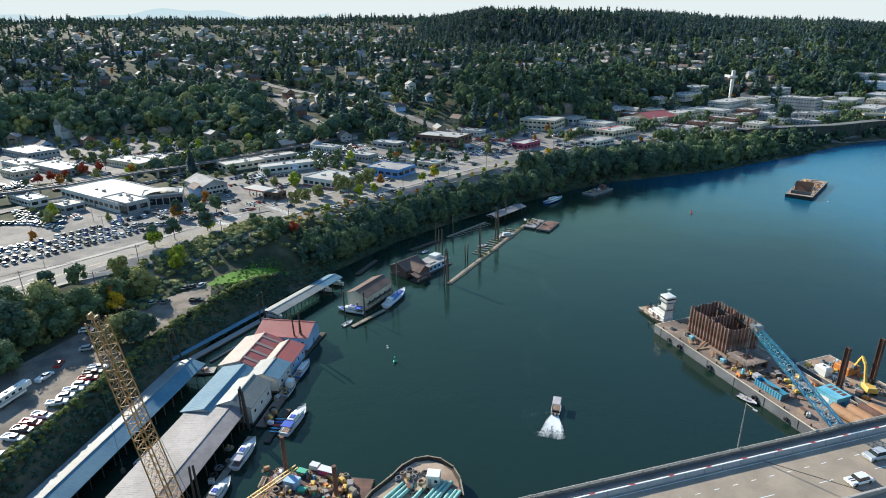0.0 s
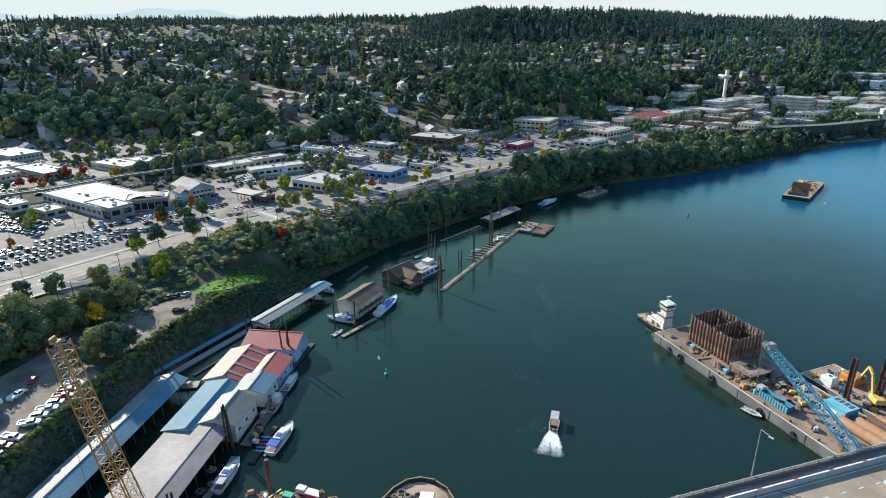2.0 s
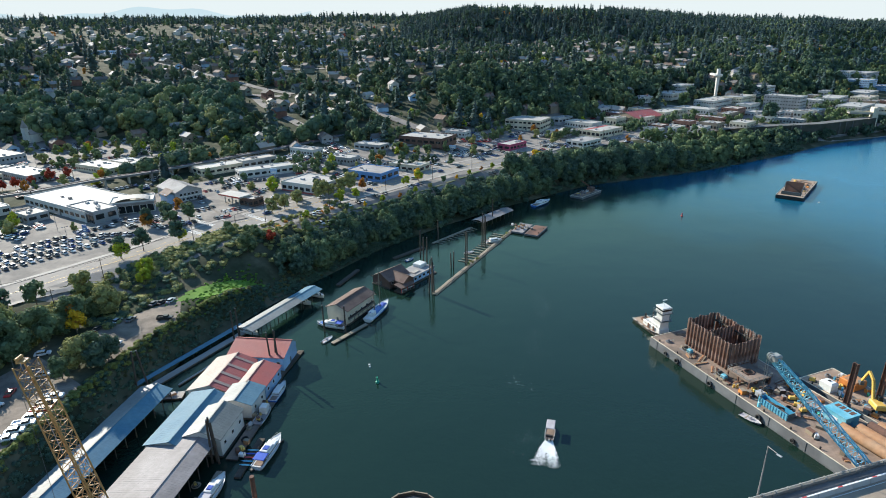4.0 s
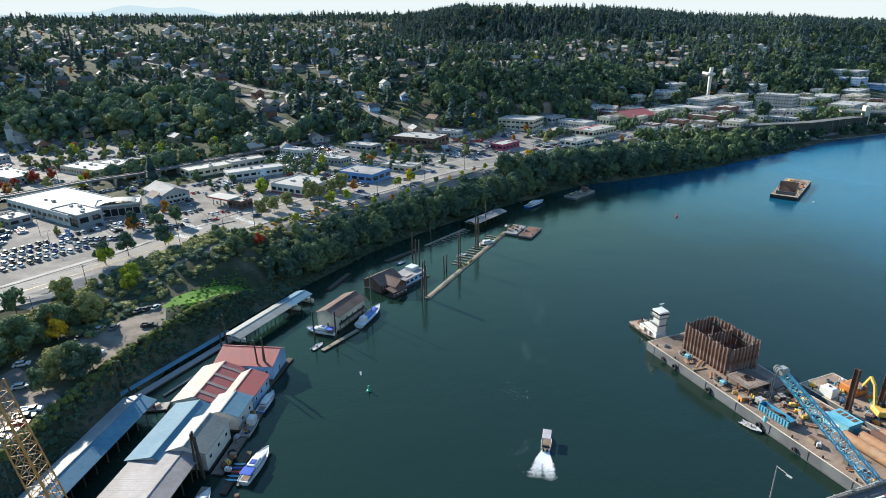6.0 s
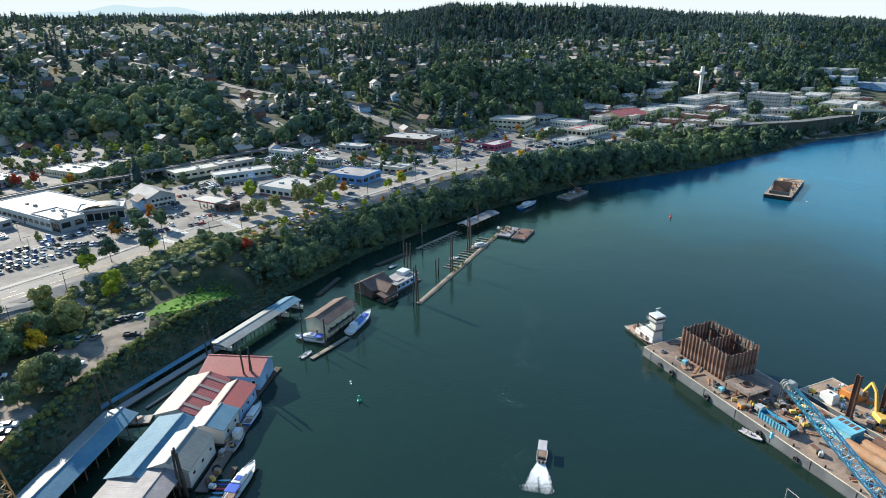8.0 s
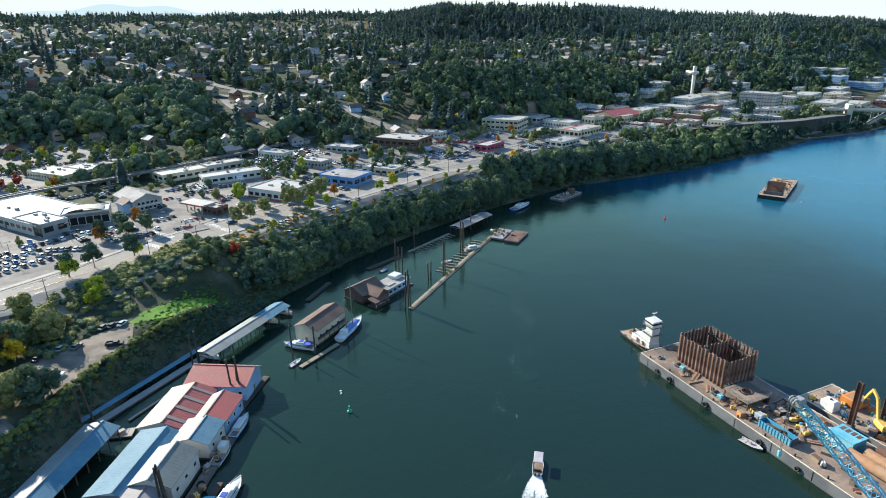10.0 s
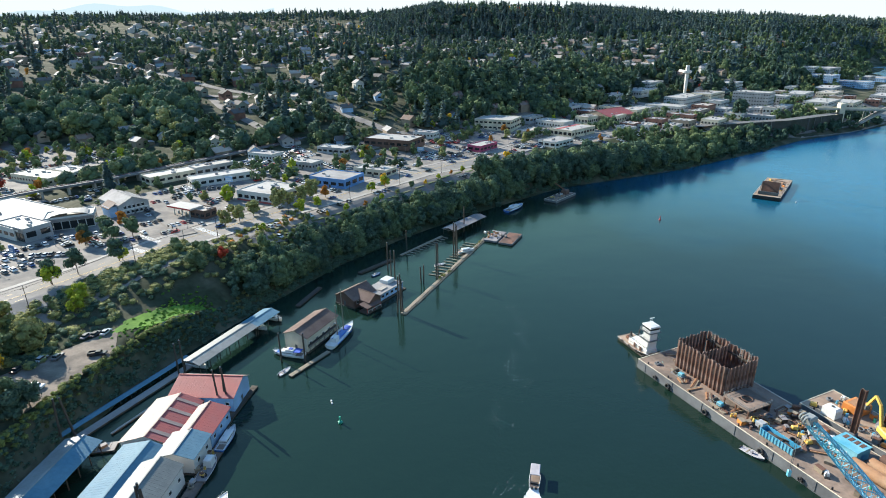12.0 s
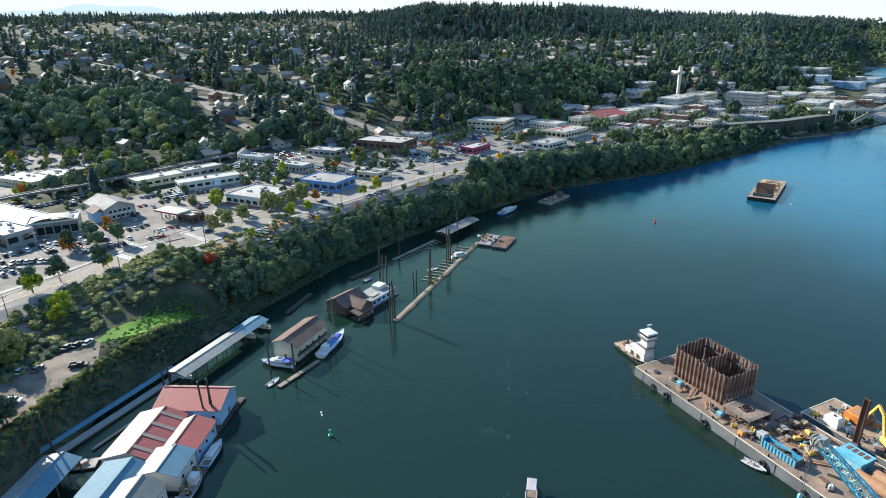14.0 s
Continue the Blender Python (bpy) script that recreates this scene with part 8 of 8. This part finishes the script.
scrub("bank_scrub", along(1.2, 7, 60, 330, 1500), "leaf_deep", "dark brambles and ivy covering the steep bank", 0.24, 44, 0.8)
scrub("bank_bramble", along(2, 9, 170, 300, 140), "bush", "dry olive brambles on the bank", 0.22, 80, 0.8)
scrub("bank_hedge", along(6.6, 7.8, 60, 236, 520), "hedge", "sunlit yellow-green hedge along the top of the bank", 0.17, 96, 0.75)
scrub("slope_shrubs", sunny(along(26, 56, 196, 272, 260), 0.2), "leaf_deep", "dark shrubs on the slope below the river road", 0.3, 70, 1.5)
scrub("olive_slope_shrubs", sunny(along(26, 56, 196, 272, 160), 0.1), "leaf_olive", "paler shrubs on the slope below the river road", 0.3, 70, 1.5)
lawn_line = np.array([(-93, 222), (-91, 230), (-87, 240), (-80, 249), (-77, 257)], float)
tufts = resample(lawn_line, 0.1)
tufts = tufts[RNG.integers(0, len(tufts), 200)] + RNG.normal(size=(200, 2)) * (4.2, 3.4)
scrub("grass_tufts", tufts, "grass", "rough tufts of bright grass round the lawn", 0.26, 22, 0.4)
scrub("upper_bank_scrub", along(14, 44, 256, 316, 190), "leaf_olive", "mixed low shrubs on the upper bank", 0.3, 60, 1.3)
scrub("rusty_bank_scrub", along(24, 44, 262, 312, 16), "leaf_orange", "rusty autumn shrubs on the upper bank", 0.28, 60, 1.2)
scrub("shore_scrub", along(1.5, 24, 300, 560, 800), "leaf_deep", "dark scrub under the bank trees", 0.6, 40, 2.0)
scrub("roadside_scrub", sunny(along(42, 54, 90, 262, 420), 0.2), "leaf_olive", "mixed shrubs below the river road", 0.5, 56, 1.8)
for x, y in along(38, 52, 100, 262, 66):
    if 120 < y < 214:
        plant(random.choice(("near0", "near1", "near2", "town0", "town1", "town2", "near0")), x, y, random.uniform(0.42, 0.72), group="trees below the road")
for key, x, y, s in (("orange", -128, 204, 1.25), ("yellow", -126, 202, 1.0), ("near0", -109, 181, 0.62), ("near1", -112, 178, 0.66), ("near2", -105, 184, 0.5), ("near0", -114, 172, 0.5), ("lime", -118, 240, 0.9), ("red", -76, 282, 0.8), 
                     ("near0", -137, 184, 0.85), ("near1", -144, 190, 0.9), ("near0", -133, 194, 0.8), ("near2", -146, 176, 0.9), ("near0", -152, 184, 0.9), ("near0", -128, 206, 0.75), ("near1", -122, 216, 0.75), ("near0", -84, 270, 0.6), ("town1", -152, 206, 0.9), ("town0", -146, 214, 1.0), ("town2", -136, 226, 1.0), ("lime", -120, 246, 1.0), ("near2", -106, 178, 0.55), ("near0", -158, 170, 0.9)):
    plant(key, x, y, s, group="trees below the road")
for x, y in ((-272, 385), (-266, 389), (-262, 399), (-255, 408), (-247, 415)):
    plant("red", x, y, random.uniform(0.8, 1.1), group="red street trees")
for key, pts in (("town1", ((-145, 305), (-136, 312), (-119, 280), (-130, 267), (-136, 258))), ("orange", ((-144, 303), (-40, 372))), ("lime", ((-118, 281), (-135, 257), (-50, 341), (-5, 390), (-13, 379), (-42, 351), (34, 569), (36, 566))), ("yellow", ((-132, 508), (-5, 392))),
                 ("town2", ((-85, 323), (-80, 331), (-75, 340), (-63, 350), (-58, 357), (-52, 364), (-47, 369))), ("column", ((-68, 366), (-59, 377), (-53, 393), (-18, 424), (-10, 430), (-2, 437), (6, 444), (62, 606), (67, 604))), ("fir0", ((-175, 402), (66, 616))), ("orange", ((103, 566), (91, 630), (120, 545))),
                 ("town0", ((-133, 306), (-140, 316), (-126, 312), (130, 548), (116, 530), (122, 536)))):
    for x, y in pts:
        plant(key, x, y, random.uniform(0.75, 1.1), group="street trees")
strip = resample([(-80, 328), (-31, 376), (34, 445), (70, 480)], 13.0)
for (x, y), q in zip(offset(strip, 22.5), range(99)):
    plant(("lime", "town2", "town0", "yellow", "lime", "orange")[q % 6], x, y, (0.55, 0.42, 0.5, 0.38)[q % 4], group="parking strip trees")
for (x, y), (x2, y2) in zip(offset(strip, 22.5)[:-1], offset(strip, 22.5)[1:]):
    t = math.atan2(y2 - y, x2 - x)
    solo("planted_strip", Mesh().box((x + x2) / 2, (y + y2) / 2, gz((x + x2) / 2, (y + y2) / 2) + 0.1, 9.0, 2.4, 0.28, t, 0.06), "soil", "narrow planted island in the parking strip", "planting bed", "planted strips")
plant("bank1", 372, 640, 1.25, group="trees along the far shore")
plant("yellow", 82, 447, 1.5, group="trees along the bank")


def woods(name, templates, spots, material, label, lo, hi):
    """Many trees joined into one mesh."""
    vs, fs, o = [], [], 0
    rng = np.random.default_rng(len(name))
    z = ground_z(spots[:, 0], spots[:, 1])
    for (x, y), zz in zip(spots, z):
        v, f = templates[rng.integers(len(templates))]
        t, s = rng.uniform(0, 6.28), rng.uniform(lo, hi)
        c, sn = math.cos(t) * s, math.sin(t) * s
        vs.append(np.stack([v[:, 0] * c - v[:, 1] * sn + x, v[:, 0] * sn + v[:, 1] * c + y, v[:, 2] * s * rng.uniform(0.85, 1.2) + zz - 0.5], 1))
        fs.append(f + o)
        o += len(v)
    return tagged(new(name, array_mesh(name, np.concatenate(vs), np.concatenate(fs), material)), label, "trees", kind="stuff")


# places that stay open: houses with a little yard before them, large buildings, streets
cells = set()
for x, y in spots + far_spots + block_spots:
    for dx in range(-1, 2):
        for dy in range(-2, 1):
            cells.add((int(x // 5) + dx, int(y // 5) + dy))
for x, y, r in FOOT:
    k = int((r + 2) // 5) + 1
    for dx in range(-k, k + 1):
        for dy in range(-k - 1, k + 1):
            if math.hypot(dx, dy) * 5 < r + 6:
                cells.add((int(x // 5) + dx, int(y // 5) + dy))
for nm, line, w in HILL_ROADS + (("viaduct", VIA, 4), ("road", ROAD, 12)):
    for x, y in resample(line, 4.0):
        for dx in range(-1, 2):
            for dy in range(-4, 2):
                cells.add((int(x // 5) + dx, int(y // 5) + dy))


def vacant(x, y):
    return np.array([(int(a // 5), int(b // 5)) not in cells for a, b in zip(x, y)])


def hill(x, y, z, s):
    return (s > 100) & (z > 22.5) & vacant(x, y)


RNG = np.random.default_rng(12)
far_round = [broadleaf(14, 13, 7, 34, 1.7, 200 + i, 0.03, False) for i in range(6)]
mid_round = [broadleaf(14, 12.5, 9, 120, 1.05, 220 + i, 0.03, False) for i in range(8)]
big_round = [broadleaf(15, 14, 16, 360, 0.75, 270 + i, 0.03) for i in range(5)]
far_fir = [conifer(22, 12.5, 34, 240 + i, 2.3) for i in range(6)]
mid_fir = [conifer(23, 11.5, 130, 250 + i, 1.7) for i in range(5)]
yards = lambda x, y, z, s: hill(x, y, z, s) & ~steep(x, y) & (grove(x, y) > -0.55)
banks = lambda x, y, z, s: hill(x, y, z, s) & steep(x, y) & (z < 92)
woods("broadleaf_wood", mid_round, scatter(1250, -46, 46, 380, 1250, yards), "leaf_green", "broadleaf trees between the hillside houses", 0.45, 0.95)
woods("deep_wood", mid_round, scatter(1500, -46, 46, 380, 1250, yards), "leaf_deep", "dark broadleaf trees on the hillside", 0.5, 1.15)
woods("olive_wood", mid_round, scatter(480, -46, 46, 380, 1250, yards), "leaf_olive", "lighter green trees on the hillside", 0.35, 0.8)
woods("steep_wood", mid_round, scatter(420, -46, 46, 450, 1250, banks), "leaf_green", "crowded trees on the steep slopes", 0.8, 1.25)
woods("dark_steep_wood", mid_round, scatter(520, -46, 46, 450, 1250, banks), "leaf_deep", "crowded dark trees on the steep slopes", 0.8, 1.3)
slope = lambda x, y, z, s: hill(x, y, z, s) & (z > 24)
woods("slope_wood", big_round, scatter(110, -46, -17, 480, 740, slope), "leaf_green", "tall crowded trees on the wooded slope", 1.0, 1.6)
woods("dark_slope_wood", big_round, scatter(120, -46, -17, 470, 740, slope), "leaf_deep", "dark round trees on the wooded slope", 1.0, 1.6)
woods("sunlit_slope_wood", big_round, scatter(40, -46, -17, 500, 740, slope), "leaf_olive", "sunlit paler trees on the wooded slope", 0.9, 1.4)
belt = offset(resample(VIA[19:34], 11.0), -13.0)
woods("railway_belt", big_round, belt[::2] + RNG.normal(size=belt[::2].shape) * 3, "leaf_deep", "belt of round dark trees behind the railway", 0.8, 1.2)
woods("railway_belt", big_round, belt[1::2] + RNG.normal(size=belt[1::2].shape) * 3, "leaf_green", "belt of full green trees behind the railway", 0.8, 1.2)
plateau = lambda x, y, z, s: hill(x, y, z, s) & ~steep(x, y, 0.16) & (grove(x, y) > -0.5)
ridge = lambda x, y, z, s: (s > 150) & (z > 88) & steep(x, y, 0.11)
woods("far_deep_wood", far_round, scatter(1300, -46, 48, 1200, 2500, plateau), "leaf_deep", "dense dark far woods on the plateau", 0.7, 1.3)
woods("far_broadleaf_wood", far_round, scatter(1100, -46, 48, 1200, 2500, plateau), "leaf_green", "dense far green woods on the plateau", 0.6, 1.2)
woods("far_olive_wood", far_round, scatter(320, -46, 48, 1200, 2300, plateau), "leaf_olive", "paler trees on the far plateau", 0.5, 1.0)
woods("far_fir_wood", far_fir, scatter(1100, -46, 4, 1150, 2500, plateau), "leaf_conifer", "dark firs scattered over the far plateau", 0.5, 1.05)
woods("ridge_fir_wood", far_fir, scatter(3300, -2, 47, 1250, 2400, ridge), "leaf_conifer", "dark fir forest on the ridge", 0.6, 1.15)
woods("ridge_round_wood", far_round, scatter(1100, -2, 47, 1250, 2100, ridge), "leaf_deep", "broadleaf trees mixed into the ridge forest", 0.8, 1.3)
woods("right_round_wood", far_round, scatter(1100, 19, 46, 1000, 1900, lambda x, y, z, s: (s > 150) & (z > 26) & vacant(x, y)), "leaf_green", "full broadleaf trees on the far wooded hill", 0.7, 1.2)
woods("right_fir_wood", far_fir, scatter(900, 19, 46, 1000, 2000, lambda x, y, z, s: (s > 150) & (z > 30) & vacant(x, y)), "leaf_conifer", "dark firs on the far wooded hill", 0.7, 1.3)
woods("far_valley_wood", far_round, scatter(800, 33, 47, 1150, 2400, lambda x, y, z, s: (s > 120) & (z > 16.5)), "leaf_green", "far woods round the upper river", 0.7, 1.3)
crest = lambda x, y, z, s: (s > 150) & (z > 104)
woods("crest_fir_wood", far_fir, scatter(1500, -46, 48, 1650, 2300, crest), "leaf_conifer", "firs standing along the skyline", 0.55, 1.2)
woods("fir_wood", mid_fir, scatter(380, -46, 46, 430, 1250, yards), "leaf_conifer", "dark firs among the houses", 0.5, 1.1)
woods("yard_shrubs", far_round, scatter(900, -44, 30, 430, 1100, lambda x, y, z, s: (s > 120) & (z > 22.5)), "leaf_green", "hedges and shrubs in the hillside yards", 0.12, 0.3)
woods("tall_fir_wood", mid_fir, scatter(130, -44, 30, 450, 1150, hill), "leaf_conifer", "tall dark firs standing over the hillside", 0.9, 1.35)
low_slope = lambda x, y, z, s: (s > 90) & (z > 18.5) & (z < 34) & vacant(x, y)
woods("garden_shrubs", mid_round, scatter(340, -26, 8, 400, 660, low_slope), "leaf_green", "small garden trees and shrubs at the foot of the hill", 0.25, 0.6)
top_round = [broadleaf(14, 12, 16, 420, 0.7, 340 + i, 0.03) for i in range(4)]
woods("bank_top_wood", top_round, sunny(along(9, 22, 258, 350, 60)), "leaf_green", "small trees crowding the top of the bank", 0.3, 0.55)
woods("slope_trees", top_round, sunny(along(30, 56, 205, 268, 38)), "leaf_green", "small trees on the slope below the river road", 0.25, 0.5)
woods("dark_bank_top_wood", top_round, sunny(along(8, 20, 258, 400, 60)), "leaf_deep", "dark small trees on the upper bank", 0.3, 0.6)
woods("bank_wood", [broadleaf(16, 13, 20, 420, 1.0, 300 + i, 0.04) for i in range(4)], along(5, 28, 462, 520, 90), "leaf_green", "tall full trees on the upper river bank", 0.6, 0.95)
woods("far_bank_wood", mid_round, along(5, 36, 505, 655, 190), "leaf_deep", "low trees on the far shore", 0.35, 0.8)
woods("valley_wood", mid_round, scatter(300, 10, 37, 560, 1100, lambda x, y, z, s: (s > 18) & (z <= 24) & vacant(x, y)), "leaf_green", "green trees between the downtown buildings", 0.35, 0.8)
flat_town = lambda x, y, z, s: (s > 62) & (z <= 22.5) & vacant(x, y)
town_round = [broadleaf(9, 7, 10, 150, 0.75, 320 + i, 0.1) for i in range(4)]
for hue, n in (("green", 90), ("olive", 50), ("lime", 26), ("orange", 16)):
    woods(hue + "_yard_trees", town_round, scatter(n, -44, 30, 330, 640, flat_town), "leaf_" + hue, f"small {hue} trees in the town yards", 0.5, 1.1)
for hue, n in (("yellow", 30), ("orange", 44), ("red", 30), ("lime", 60)):
    woods(hue + "_autumn_trees", mid_round, scatter(n, -44, 44, 420, 1500, hill), "leaf_" + hue, f"scattered {hue} autumn trees on the hillside", 0.35, 0.75)

# pale mountains, the haze put in as an even glowing colour
mm = bpy.data.materials.new("mountain_haze_glow")
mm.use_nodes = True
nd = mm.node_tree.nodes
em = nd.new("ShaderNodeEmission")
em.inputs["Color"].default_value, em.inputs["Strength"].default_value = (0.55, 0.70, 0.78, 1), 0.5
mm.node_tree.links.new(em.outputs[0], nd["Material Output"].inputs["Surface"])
MAT["mountain_haze_glow"] = mm
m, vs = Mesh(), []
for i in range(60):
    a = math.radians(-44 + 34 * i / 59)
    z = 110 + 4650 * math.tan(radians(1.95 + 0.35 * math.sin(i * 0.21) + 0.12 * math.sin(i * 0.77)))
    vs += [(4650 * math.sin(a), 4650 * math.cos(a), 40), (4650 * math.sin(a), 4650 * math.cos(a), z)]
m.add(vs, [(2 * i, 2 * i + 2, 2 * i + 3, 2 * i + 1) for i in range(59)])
solo("backdrop", m, "mountain_haze_glow", "pale blue mountain ridge, its haze a painted glow", "mountains", kind="structure")
